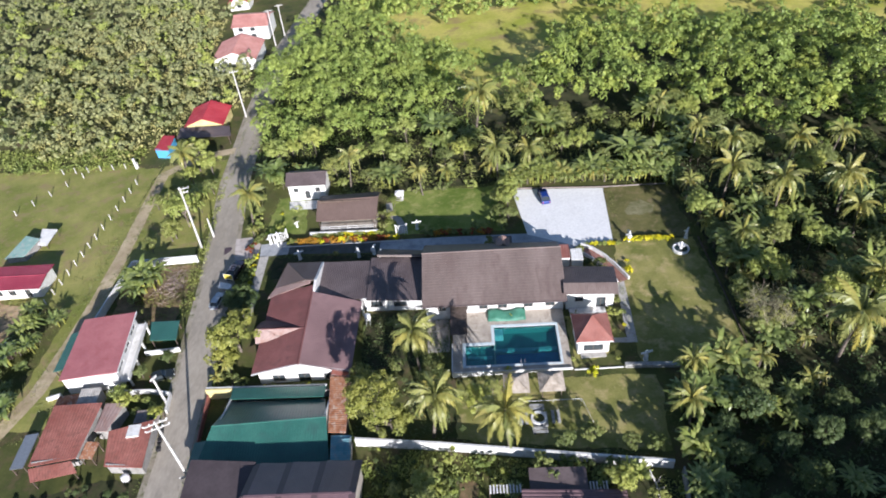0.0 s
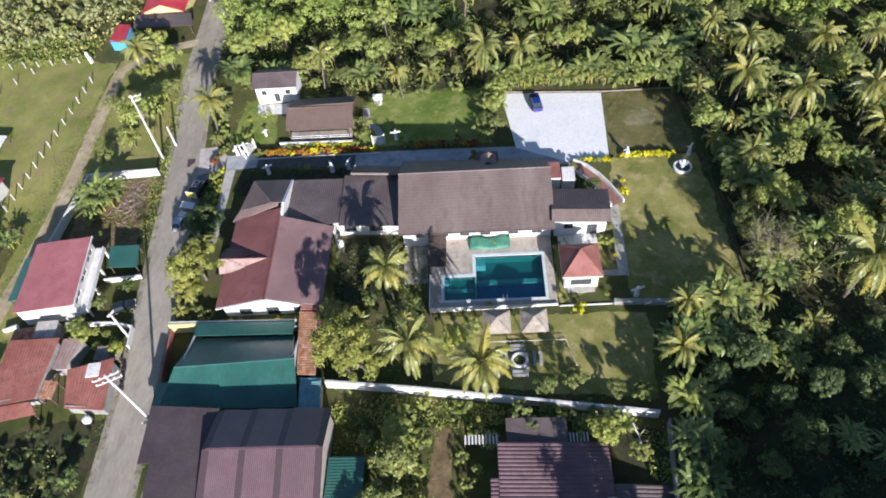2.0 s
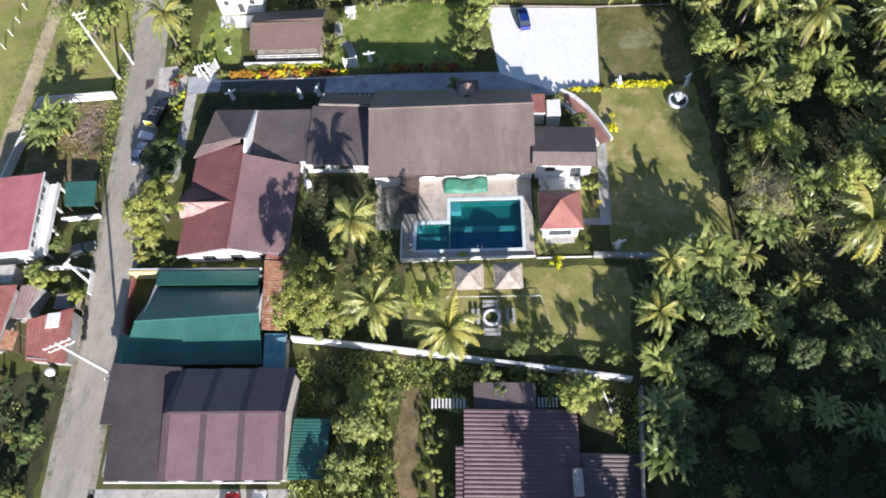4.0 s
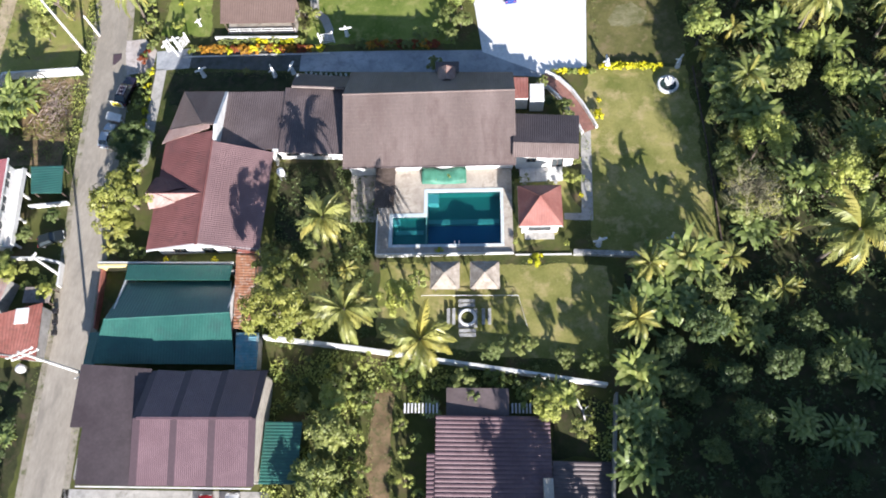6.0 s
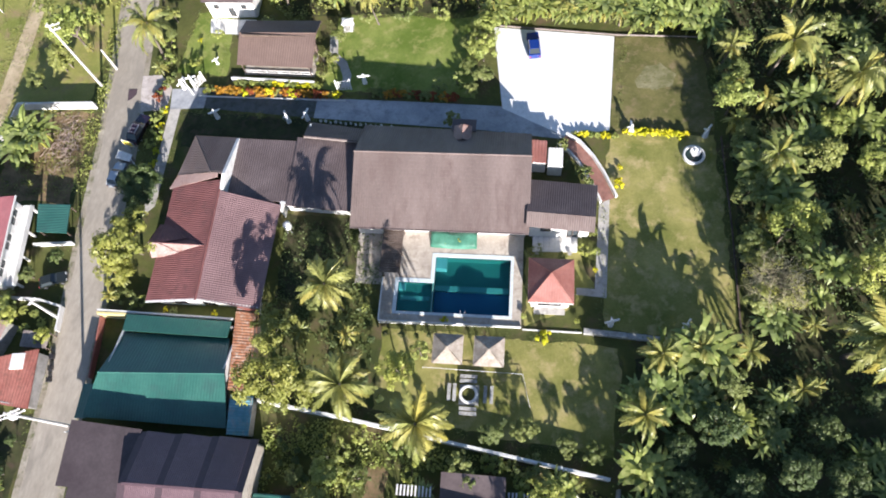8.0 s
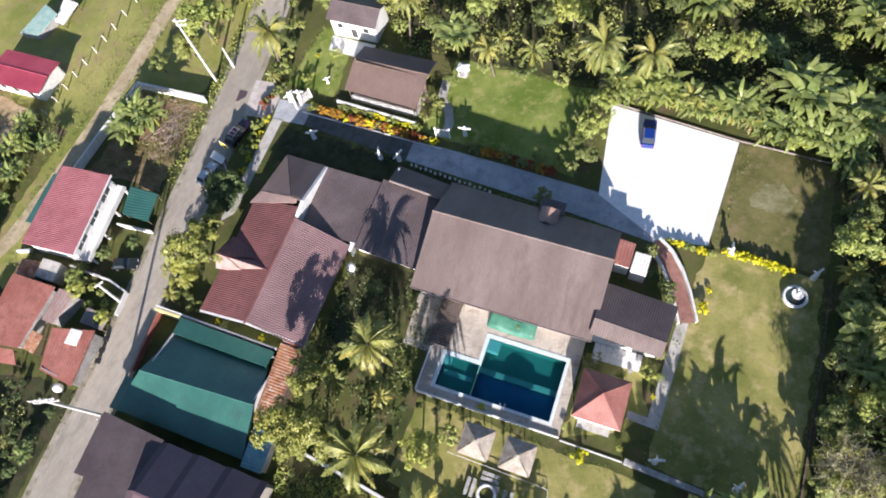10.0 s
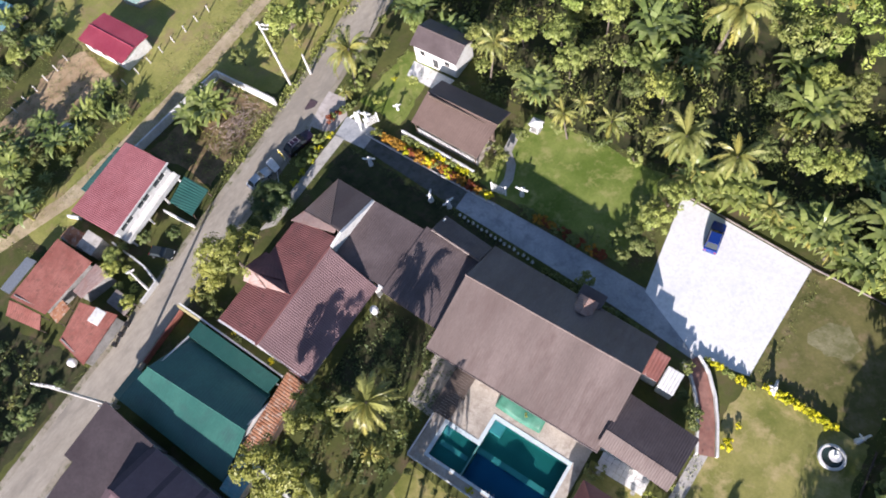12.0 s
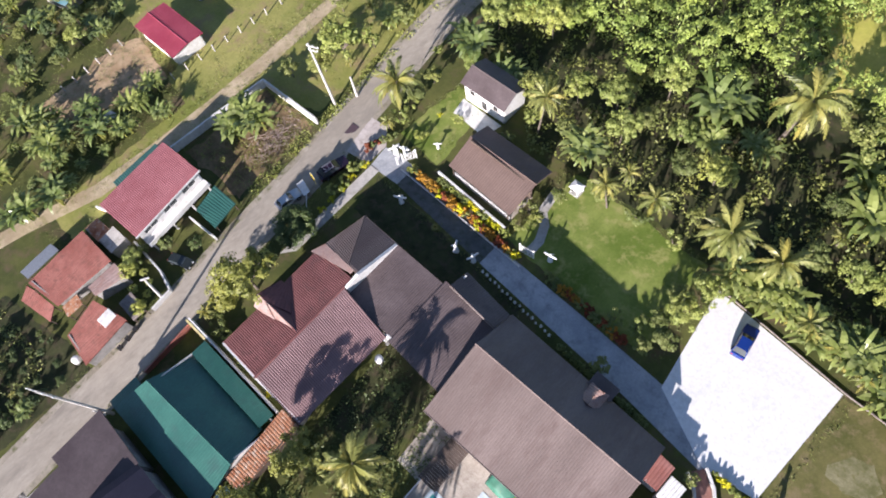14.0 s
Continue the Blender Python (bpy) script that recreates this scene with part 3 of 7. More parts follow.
def main_house():
    o = P(3, 87)
    h = thing("main_house", o, "long white single-storey house with a brown tiled gable roof", "house")
    x0, x1, ridge, eave, north = -9.4, 15.0, (91.2, 5.5), (81.2, 2.3), (97.0, 1.6)
    part("roof", Build(o).roof((x0, eave[0], eave[1]), (x1, eave[0], eave[1]), (x0, ridge[0], ridge[1]), (x1, ridge[0], ridge[1]), 0.34, 0.022, 0.55, 0.05), M_tile, h, "weathered brown tile roof slope")
    part("roof", Build(o).roof((x1, north[0], north[1]), (x0, north[0] + 0.9, north[1]), (x1, ridge[0] + 0.02, ridge[1]), (x0, ridge[0] + 0.02, ridge[1]), 0.34, 0.022, 0.55, 0.05), M_tile, h, "shaded brown tile roof slope")
    part("ridge_cap", Build(o).tube([(x0 - 0.05, ridge[0], ridge[1] + 0.03), (x1 + 0.05, ridge[0], ridge[1] + 0.03)], [0.13, 0.13], 8), M_tile, h, "ridge capping")
    g = -2.4
    wins = [(2.0, 1.3), (5.6, 1.5), (9.0, 1.5), (12.2, 1.6), (16.6, 1.6), (20.3, 1.6)]
    wx0 = x0 + 0.6
    holes = [(u, u + w, 2.6, 3.9) for u, w in wins]
    shell(h, o, wx0, x1 - 0.5, 82.2, 96.2, g, 1.9, M_white, holes)
    part("wall", Build(o).wall((wx0, 82.2), (x1 - 0.5, 82.2), 1.9, 2.45, 0.2), M_white, h, "white wall under the eave")
    for u, w in wins:
        window(h, o, wx0 + u + w / 2, 82.2, g + 2.6, w, 1.3, "s")
    for x, s in ((x0 + 0.6, -1), (x1 - 0.5, 1)):
        b = Build(o)
        gable_wall(b, [(x, 82.3, 1.9), (x, 96.0, 1.9), (x, ridge[0], ridge[1] - 0.25), (x, 82.3, 2.4)], 0.2, "x")
        part("gable", b, M_white, h)
    part("fascia", Build(o).box(x0, x1, eave[0] - 0.06, eave[0] - 0.01, eave[1] - 0.28, eave[1] + 0.02), M_brown, h, "dark timber fascia board")
    part("gutter", Build(o).tube([(x0, eave[0] - 0.13, eave[1] - 0.05), (x1, eave[0] - 0.13, eave[1] - 0.05)], [0.08, 0.08], 6), M_brown, h)
    # dormer over the north porch
    dx = 5.2
    for s in (-1, 1):
        part("dormer_roof", Build(o).roof((dx + s * 1.25, 97.4 if s < 0 else 94.9, 2.75), (dx + s * 1.25, 94.9 if s < 0 else 97.4, 2.75), (dx, 96.9 if s < 0 else 94.6, 3.95), (dx, 94.6 if s < 0 else 96.9, 3.95), 0.3, 0.05, 0.4), M_tan, h, "small pale tiled porch gable")
    b = Build(o)
    gable_wall(b, [(dx - 1.1, 97.2, 2.7), (dx + 1.1, 97.2, 2.7), (dx, 96.9, 3.8)], 0.12, "y")
    part("gable", b, M_white, h)
    part("porch_roof", Build(o).prism([(dx - 1.7, 97.0, 2.2), (dx + 1.8, 96.9, 2.2), (dx + 1.8, 99.0, 1.95), (dx - 1.7, 99.1, 1.95)], 0.12), M_brown, h, "flat grey porch roof")
    for s in (-1, 1):
        part("column", Build(o).tube([(dx + s * 1.1, 98.8, H(dx, 98.8) - 0.2), (dx + s * 1.1, 98.8, 1.9)], [0.14, 0.12], 8), M_white, h)
    return h


def annex_north():
    o = P(-13.5, 97)
    h = thing("north_annex", o, "low annex with a dark brown lean-to roof", "house")
    part("roof", Build(o).roof((-9.5, 97.9, 0.45), (-18.2, 98.9, 0.45), (-9.5, 94.9, 1.95), (-18.2, 95.6, 1.95), 0.34, 0.05), M_brown, h)
    part("wall", Build(o).wall((-17.8, 98.4), (-9.6, 97.5), -2.9, 0.35, 0.2, [(1.5, 2.8, 1.4, 2.6), (5, 6.3, 1.4, 2.6)]), M_white, h)
    part("wall", Build(o).wall((-17.8, 95.7), (-17.8, 98.3), -2.9, 1.0, 0.2), M_white, h)
    part("fascia", Build(o).bar((-18.2, 95.55, 1.7), (-9.5, 94.85, 1.7), 0.12, 0.3), M_wood_pale, h, "pale roof edge")


def connector():
    o = P(-19, 90)
    h = thing("linking_wing", o, "low wing with a grey-brown roof joining the hall to the house", "house")
    part("roof", Build(o).roof((-28.4, 85.3, 0.95), (-19.4, 85.3, 0.95), (-28.4, 95.6, 0.75), (-19.4, 95.4, 0.75), 0.34, 0.04), M_brown, h, "plain grey-brown sheet roof")
    part("roof", Build(o).roof((-19.4, 84.6, 1.15), (-9.6, 84.0, 1.15), (-19.4, 95.9, 1.0), (-9.6, 95.4, 1.0), 0.34, 0.04), M_brown, h, "plain grey-brown sheet roof")
    part("wall", Build(o).wall((-20.0, 85.7), (-9.2, 85.0), -3.0, 0.9, 0.2, [(1.2, 3.2, 1.6, 2.9), (5.2, 7.6, 1.6, 2.9)]), M_white, h)
    part("wall", Build(o).wall((-28, 95.2), (-10, 94.9), -3.2, 0.65, 0.2, [(3, 4.5, 1.5, 2.8), (8, 9.5, 1.5, 2.8)]), M_white, h)
    part("wall", Build(o).wall((-20.4, 84.4), (-20.4, 95), -3.0, 0.6, 0.2), M_white, h)
    part("gutter", Build(o).bar((-20.2, 85.2, 0.95), (-11.2, 84.7, 0.95), 0.22, 0.14), M_white, h, "white roof gutter")
    window(h, o, -17.8, 85.55, -1.4, 2.0, 1.3, "s")
    window(h, o, -13.6, 85.3, -1.4, 2.4, 1.3, "s")


def hall():
    o = P(-29, 78)
    h = thing("hall", o, "large hall with a red-brown tiled gable roof and two side gables", "house")
    xr, ze, zr = -28.75, 0.65, 2.75
    # East slope is paler than the west: sunlit side put into the colour.
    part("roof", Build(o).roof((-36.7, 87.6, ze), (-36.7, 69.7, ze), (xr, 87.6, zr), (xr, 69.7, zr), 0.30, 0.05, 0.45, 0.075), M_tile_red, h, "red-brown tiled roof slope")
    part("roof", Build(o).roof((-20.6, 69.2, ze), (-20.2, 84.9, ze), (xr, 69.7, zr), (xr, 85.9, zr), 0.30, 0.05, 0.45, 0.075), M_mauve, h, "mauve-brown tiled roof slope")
    part("ridge_cap", Build(o).tube([(xr, 69.5, zr + 0.03), (xr, 86, zr + 0.03)], [0.17, 0.17], 8), M_tile_red, h)
    # north wing with its ridge across
    part("roof", Build(o).roof((-28.6, 95.6, 0.75), (-35.2, 95.8, 0.75), (-28.65, 88.4, 3.1), (-30.4, 88.5, 3.1), 0.30, 0.05, 0.45, 0.075), M_tile, h, "dark tiled north roof slope")
    part("roof", Build(o).roof((-35.2, 95.8, 0.75), (-36.4, 89.0, 0.85), (-30.4, 88.5, 3.1), (-30.4, 88.5, 3.1), 0.30, 0.05, 0.45, 0.075), M_tile, h, "shaded tiled hip")
    part("hip_cap", Build(o).tube([(-35.2, 95.8, 0.78), (-30.4, 88.5, 3.14)], [0.1, 0.1], 6), M_tile, h)
    # The south-facing gable is pale, its sunlight put into the tile colour.
    part("roof", Build(o).roof((-37.4, 86.9, 0.55), (-29.4, 87.9, 2.95), (-36.4, 88.98, 0.98), (-29.4, 88.46, 3.12), 0.34, 0.035), M_tan, h, "pale tiled side gable")
    part("roof", Build(o).roof((-28.75, 85.8, 2.6), (-28.6, 85.7, 2.6), (-28.75, 88.45, 3.1), (-28.6, 88.45, 3.1), 0.3, 0.0), M_tile, h)
    b = Build(o)
    gable_wall(b, [(-28.5, 86.0, 0.6), (-28.5, 95.5, 0.6), (-28.5, 95.5, 0.95), (-28.5, 88.4, 3.2), (-28.5, 86.0, 2.85)], 0.42, "x")
    part("verge", b, M_white, h, "white painted gable verge")
    # west cross gable
    # Pale south face, red north face: lit and shaded sides by colour.
    part("roof", Build(o).roof((-37.3, 75.9, 0.9), (-35.4, 76.1, 1.05), (-37.3, 77.5, 2.75), (-29.0, 77.4, 2.75), 0.34, 0.035), M_tan, h, "pale tiled side gable")
    part("roof", Build(o).roof((-34.6, 81.0, 0.9), (-37.3, 81.0, 0.75), (-29.0, 77.42, 2.75), (-37.3, 77.52, 2.75), 0.30, 0.05, 0.45, 0.075), M_tile_red, h, "tiled side gable")
    b = Build(o)
    gable_wall(b, [(-37.0, 76.1, 0.7), (-37.0, 80.6, 0.7), (-37.0, 77.5, 2.6)], 0.15, "x")
    part("gable", b, M_white, h)
    b = Build(o)
    gable_wall(b, [(-36.2, 86.2, 0.5), (-36.2, 89.0, 0.5), (-36.2, 88.9, 0.85)], 0.15, "x")
    part("gable", b, M_white, h)
    g = -4.1
    shell(h, o, -36.0, -21.7, 70.5, 85.6, g, 0.75, M_white, [(2.2, 4.2, 1.9, 3.4), (6.4, 8.4, 1.6, 3.6), (10.6, 12.6, 1.9, 3.4)])
    for x, w, z, t in ((-32.8, 2.0, 1.9, 1.5), (-28.6, 2.0, 1.6, 2.0), (-24.4, 2.0, 1.9, 1.5)):
        window(h, o, x, 70.5, g + z, w, t, "s")
    b = Build(o)
    gable_wall(b, [(-36.0, 70.5, 0.75), (-21.7, 70.5, 0.75), (xr, 70.5, zr - 0.15)], 0.2, "y")
    part("gable", b, M_white, h, "white gable wall under the roof")
    shell(h, o, -35.2, -28.8, 85.8, 95.2, g, 0.7, M_white)
    b = Build(o)
    for x, z in ((-36.7, ze), (-20.6, ze)):
        b.bar((x, 69.6, z), (xr, 69.6, zr), 0.1, 0.3, (0, 1, 0))
    part("bargeboard", b, M_white, h, "white bargeboards")


def kitchen():
    o = P(19, 85)
    h = thing("east_wing", o, "small white wing with a dark sheet roof", "house")
    # Darker north slope, paler south slope: shade and sun put into colour.
    part("roof", Build(o).roof((24.1, 88.6, 2.55), (14.8, 89.2, 2.55), (23.6, 83.2, 3.85), (14.6, 83.7, 3.85), 0.3, 0.04), M_brown, h, "dark sheet roof slope")
    part("roof", Build(o).roof((14.5, 81.8, 3.1), (23.5, 81.3, 3.1), (14.6, 83.72, 3.87), (23.6, 83.22, 3.87), 0.3, 0.04), M_tile, h, "grey-brown lower roof slope")
    part("wall", Build(o).wall((15.1, 82.3), (23.0, 82.3), 2.4, 3.15, 0.2), M_white, h, "white wall under the eave")
    shell(h, o, 15.1, 23.0, 82.3, 88.0, -1.2, 2.4, M_white, [(1.4, 2.8, 2.0, 3.2), (5.0, 6.6, 0.5, 2.8)])
    window(h, o, 17.2, 82.3, 0.8, 1.4, 1.2, "s")
    window(h, o, 20.9, 82.3, -0.7, 1.6, 2.3, "s")
    for x in (15.1, 23.0):
        b = Build(o)
        gable_wall(b, [(x, 82.4, 2.4), (x, 87.8, 2.4), (x, 83.5, 3.65), (x, 82.4, 3.1)], 0.2, "x")
        part("gable", b, M_white, h)


def pavilion():
    o = P(18, 74.5)
    h = thing("pool_pavilion", o, "small white pavilion with a terracotta hipped roof", "pavilion")
    x0, x1, y0, y1, ze = 15.1, 20.9, 71.5, 77.5, 2.7
    apex, g = (17.9, 74.6, 5.4), H(18, 74)
    cs = [(x0, y0, ze), (x1, y0, ze), (x1, y1, ze), (x0, y1, ze)]
    for i in range(4):
        part("roof", Build(o).roof(cs[i], cs[(i + 1) % 4], apex, apex, 0.32, 0.016, 0.4, 0.05), M_terra, h, "terracotta tiled hip")
        part("hip_cap", Build(o).tube([cs[i], apex], [0.09, 0.09], 6), M_terra, h)
    hole = [(0.8, 3.9, 1.1, 2.5)]
    shell(h, o, x0 + 0.5, x1 - 0.5, y0 + 0.5, y1 - 0.5, g - 0.4, 0.4 + ze - 0.5, M_white, hole, [(0.8, 2.2, 0.4, 2.5)])
    window(h, o, x0 + 0.5 + 2.35, y0 + 0.5, g + 0.7, 3.1, 1.4, "s")
    part("step", Build(o).box(16.0, 20.0, y0 - 0.6, y0 + 0.4, g - 0.5, g + 0.25), M_path, h)
    b = Build(o)
    for i in range(4):
        b.bar(Vector(cs[i]) - Vector((0, 0, 0.1)), Vector(cs[(i + 1) % 4]) - Vector((0, 0, 0.1)), 0.08, 0.22)
    part("fascia", b, M_white, h, "white fascia boards")


def green_shed():
    o = P(-31, 61)
    h = thing("green_shed", o, "large workshop with a green corrugated roof", "shed")
    part("roof", Build(o).roof((-24.6, 67.7, -0.5), (-39.6, 68.0, -0.5), (-24.6, 65.4, -0.1), (-39.4, 65.6, -0.1), 0.4, 0.026), M_green, h, "green corrugated lean-to sheet")
    part("roof", Build(o).roof((-24.5, 65.5, -0.85), (-39.3, 65.5, -0.85), (-23.2, 60.2, 1.7), (-40.2, 59.4, 1.7), 0.4, 0.026), M_green, h, "green corrugated roof slope")
    part("roof", Build(o).roof((-41.6, 53.8, 0.2), (-22.2, 53.6, 0.2), (-40.2, 59.4, 1.72), (-23.2, 60.2, 1.72), 0.4, 0.026), M_green, h, "green corrugated roof slope")
    part("roof", Build(o).roof((-43.2, 53.7, -0.6), (-41.4, 53.7, -0.1), (-43.2, 58.2, -0.6), (-41.2, 58.2, -0.1), 0.4, 0.026), M_green, h, "green lower roof strip")
    shell(h, o, -39.4, -23.4, 54.4, 67.0, -3.6, -0.6, M_grey)
    part("ridge_cap", Build(o).tube([(-40.2, 59.4, 1.75), (-23.2, 60.2, 1.75)], [0.12, 0.12], 6), M_green, h)
    for x, ya, yb in ((-39.5, 58.6, 62), (-23.6, 59.8, 63)):
        b = Build(o)
        gable_wall(b, [(x, 54.6, -0.6), (x, 66.8, -0.6), (x, 65.6, -0.35), (x, (ya + yb) / 2 - 0.5, 1.4), (x, 54.6, 0.2)], 0.15, "x")
        part("gable", b, M_white, h)


def boundary_yellow():
    single("yard_wall", Build(P(-34, 68.4)).wall((-44.2, 68.5), (-24.6, 68.2), -3.4, -0.75, 0.25), M_white, "white boundary wall along the workshop", "wall")
    single("yellow_wall", Build(P(-42, 68)).wall((-44.2, 68.1), (-39.9, 68.1), -3.4, -0.7, 0.3), M_cream, "cream-yellow painted corner wall by the road", "wall")
    b = Build(P(-42, 64))
    b.wall((-43.4, 59.2), (-44.0, 67.8), -3.5, -1.6, 0.2)
    single("red_fence", b, M_rustred, "rusty red sheet fence along the road", "fence")


def shop():
    o = P(-29, 46)
    h = thing("shop_building", o, "large shop with a faded red-purple sheet roof", "building")
    x0, x1, yn, yr, ys = -31.6, -17.4, 52.2, 46.0, 38.4
    ze, zn, zr = 3.4, 2.6, 5.1
    xs = [x0, -27.0, -22.3, x1]
    for a, c in zip(xs, xs[1:]):
        part("roof", Build(o).roof((c - 0.42, yn, zn), (a + 0.42, yn + 0.2, zn), (c - 0.42, yr, zr), (a + 0.42, yr, zr), 0.24, 0.035), M_pink, h, "faded red sheet bay")
        part("roof", Build(o).roof((a + 0.42, ys, ze - 0.1), (c - 0.42, ys, ze - 0.1), (a + 0.42, yr, zr), (c - 0.42, yr, zr), 0.24, 0.035), M_pink, h, "faded red sheet bay")
    for x in xs:
        part("valley", Build(o).bar((x, yn + 0.1, zn - 0.04), (x, yr, zr - 0.04), 0.95, 0.06), M_band, h, "dark valley sheet")
        part("valley", Build(o).bar((x, ys, ze - 0.14), (x, yr, zr - 0.04), 0.95, 0.06), M_band, h, "dark valley sheet")
    part("ridge_cap", Build(o).bar((x0, yr, zr + 0.05), (x1, yr, zr + 0.05), 0.3, 0.06), M_pink, h)
    g = -4.0
    part("wall", Build(o).wall((x0 + 0.3, ys + 0.6), (x1 - 0.1, ys + 0.6), 2.3, 3.25, 0.2), M_grey, h, "upper front wall")
    shell(h, o, x0 + 0.3, x1 - 0.1, ys + 0.6, yn - 0.3, g, 2.3, M_grey, [(1, 4.5, 1.0, 4.2), (5.6, 8.6, 1.0, 4.2), (9.6, 13.0, 1.0, 4.2)])
    b = Build(o)
    gable_wall(b, [(x1 - 0.1, ys + 0.7, 2.3), (x1 - 0.1, yn - 0.4, 2.3), (x1 - 0.1, yr, zr - 0.2), (x1 - 0.1, ys + 0.7, 3.2)], 0.2, "x")
    part("gable", b, M_render, h)
    part("side_wall", Build(o).wall((x1 + 0.04, ys + 0.8), (x1 + 0.04, yn - 0.5), g, 2.28, 0.06), M_render, h, "pale rendered side wall")
    b = Build(o)
    gable_wall(b, [(x0 + 0.3, ys + 0.7, 2.3), (x0 + 0.3, yn - 0.4, 2.3), (x0 + 0.3, yr, zr - 0.2), (x0 + 0.3, ys + 0.7, 3.2)], 0.2, "x")
    part("gable", b, M_grey, h)
    top = [(-41.2, 53.1), (-41.0, 45.2), (-39.4, 45.2), (-39.4, 43.0), (-38.9, 38.5), (-31.9, 38.4), (-31.9, 52.5)]
    part("flat_roof", Build(o).prism([(x, y, 2.8 - 0.02 * (x + 32)) for x, y in top], 0.18), M_flat, h, "flat dark brown roof over the shop front")
    shell(h, o, -39.4, -32.0, 39.2, 52.0, g, 2.6, M_grey, [(1, 6.5, 0.8, 3.8)], (), 0.2, [(1, 4, 0.8, 3.8), (6, 10, 0.8, 3.8)])
    part("gutter", Build(o).bar((-39, 38.3, 2.6), (x1, 38.2, 2.75), 0.16, 0.16), M_white, h, "white gutter edge")


def strip_house():
    o = P(11, 42)
    h = thing("ribbed_house", o, "low house with a boldly ribbed plum-brown roof", "house")
    part("roof", Build(o).roof((18.0, 37.0, 2.3), (18.0, 46.7, 2.3), (4.4, 37.0, 3.3), (4.4, 46.7, 3.3), 0.5, 0.085), M_plum, h, "boldly ribbed plum-brown roof")
    part("roof", Build(o).roof((4.4, 28.0, 2.9), (4.4, 42.3, 3.2), (3.4, 28.0, 2.9), (3.4, 42.3, 3.2), 0.5, 0.085), M_plum, h, "ribbed roof edge")
    part("roof", Build(o).roof((18.0, 28.0, 2.3), (18.0, 36.98, 2.3), (4.4, 28.0, 3.3), (4.4, 36.98, 3.3), 0.5, 0.085), M_plum, h, "boldly ribbed plum-brown roof")
    part("roof", Build(o).roof((5.6, 50.1, 2.5), (13.2, 50.0, 2.5), (5.6, 46.8, 2.3), (13.2, 46.8, 2.3), 0.4, 0.03), M_brown, h, "dark flat roof over the back room")
    part("roof", Build(o).roof((25.0, 30.0, 1.3), (25.0, 41.6, 1.3), (18.1, 30.0, 2.2), (18.1, 41.6, 2.2), 0.5, 0.08), M_brown, h, "dark side roof")
    shell(h, o, 5.0, 17.6, 29.0, 46.2, -1.4, 2.2, M_grey)
    shell(h, o, 6.2, 12.6, 46.3, 49.4, -1.4, 2.1, M_grey)
    shell(h, o, 17.7, 24.2, 31.0, 41.0, -1.2, 1.2, M_grey)
    part("chimney", Build(o).box(16.9, 18.0, 36.6, 39.6, 2.0, 3.4), M_render, h, "pale block chimney")
    for x0, x1 in ((0.2, 4.6), (13.4, 16.0)):
        t = thing("trellis", P((x0 + x1) / 2, 47.8), "pale slatted trellis beside the ribbed house", "trellis", "slatted trellises")
        n = int((x1 - x0) / 0.42)
        for i in range(n):
            x = x0 + (i + 0.5) * (x1 - x0) / n
            part("slat", Build(t.location).box(x - 0.1, x + 0.1, 47.2, 48.4, 1.45, 1.53), M_white, t)
        for y in (47.4, 48.2):
            part("rail", Build(t.location).box(x0, x1, y - 0.04, y + 0.04, 1.37, 1.45), M_wood, t)
        for x in (x0 + 0.1, x1 - 0.1):
            for y in (47.4, 48.2):
                part("post", Build(t.location).box(x - 0.05, x + 0.05, y - 0.05, y + 0.05, H(x, y) - 0.1, 1.37), M_wood, t)


def lean_to(name, pts, z, material, label, legs=True, pitch=0.4, category="shed", wall=None):
    """A sheet roof on posts; pts: the eave's two ends, then the upper edge's two ends; z: both heights above the ground."""
    cx, cy = sum(p[0] for p in pts) / 4, sum(p[1] for p in pts) / 4
    o = P(cx, cy)
    h = thing(name, o, label, category)
    d, c, a, b = (P(*p, z[0] if i < 2 else z[1]) for i, p in enumerate(pts))
    part("roof", Build(o).roof(d, c, a, b, pitch, 0.04), material, h)
    inner = [Vector((cx, cy)).lerp(Vector(p), 0.9) for p in pts]
    for i, q in enumerate(inner):
        if wall is None:
            part("post", Build(o).box(q.x - 0.07, q.x + 0.07, q.y - 0.07, q.y + 0.07, H(q.x, q.y) - 0.1, H(q.x, q.y) + (z[0] if i < 2 else z[1]) - 0.1), M_wood, h)
    if wall is not None:
        order = [inner[0], inner[1], inner[3], inner[2]]
        for i in range(4):
            p, q = order[i], order[(i + 1) % 4]
            part("wall", Build(o).wall(p, q, min(H(*p), H(*q)) - 0.2, max(H(*p), H(*q)) + min(z) - 0.05, 0.15), wall, h)
    return h


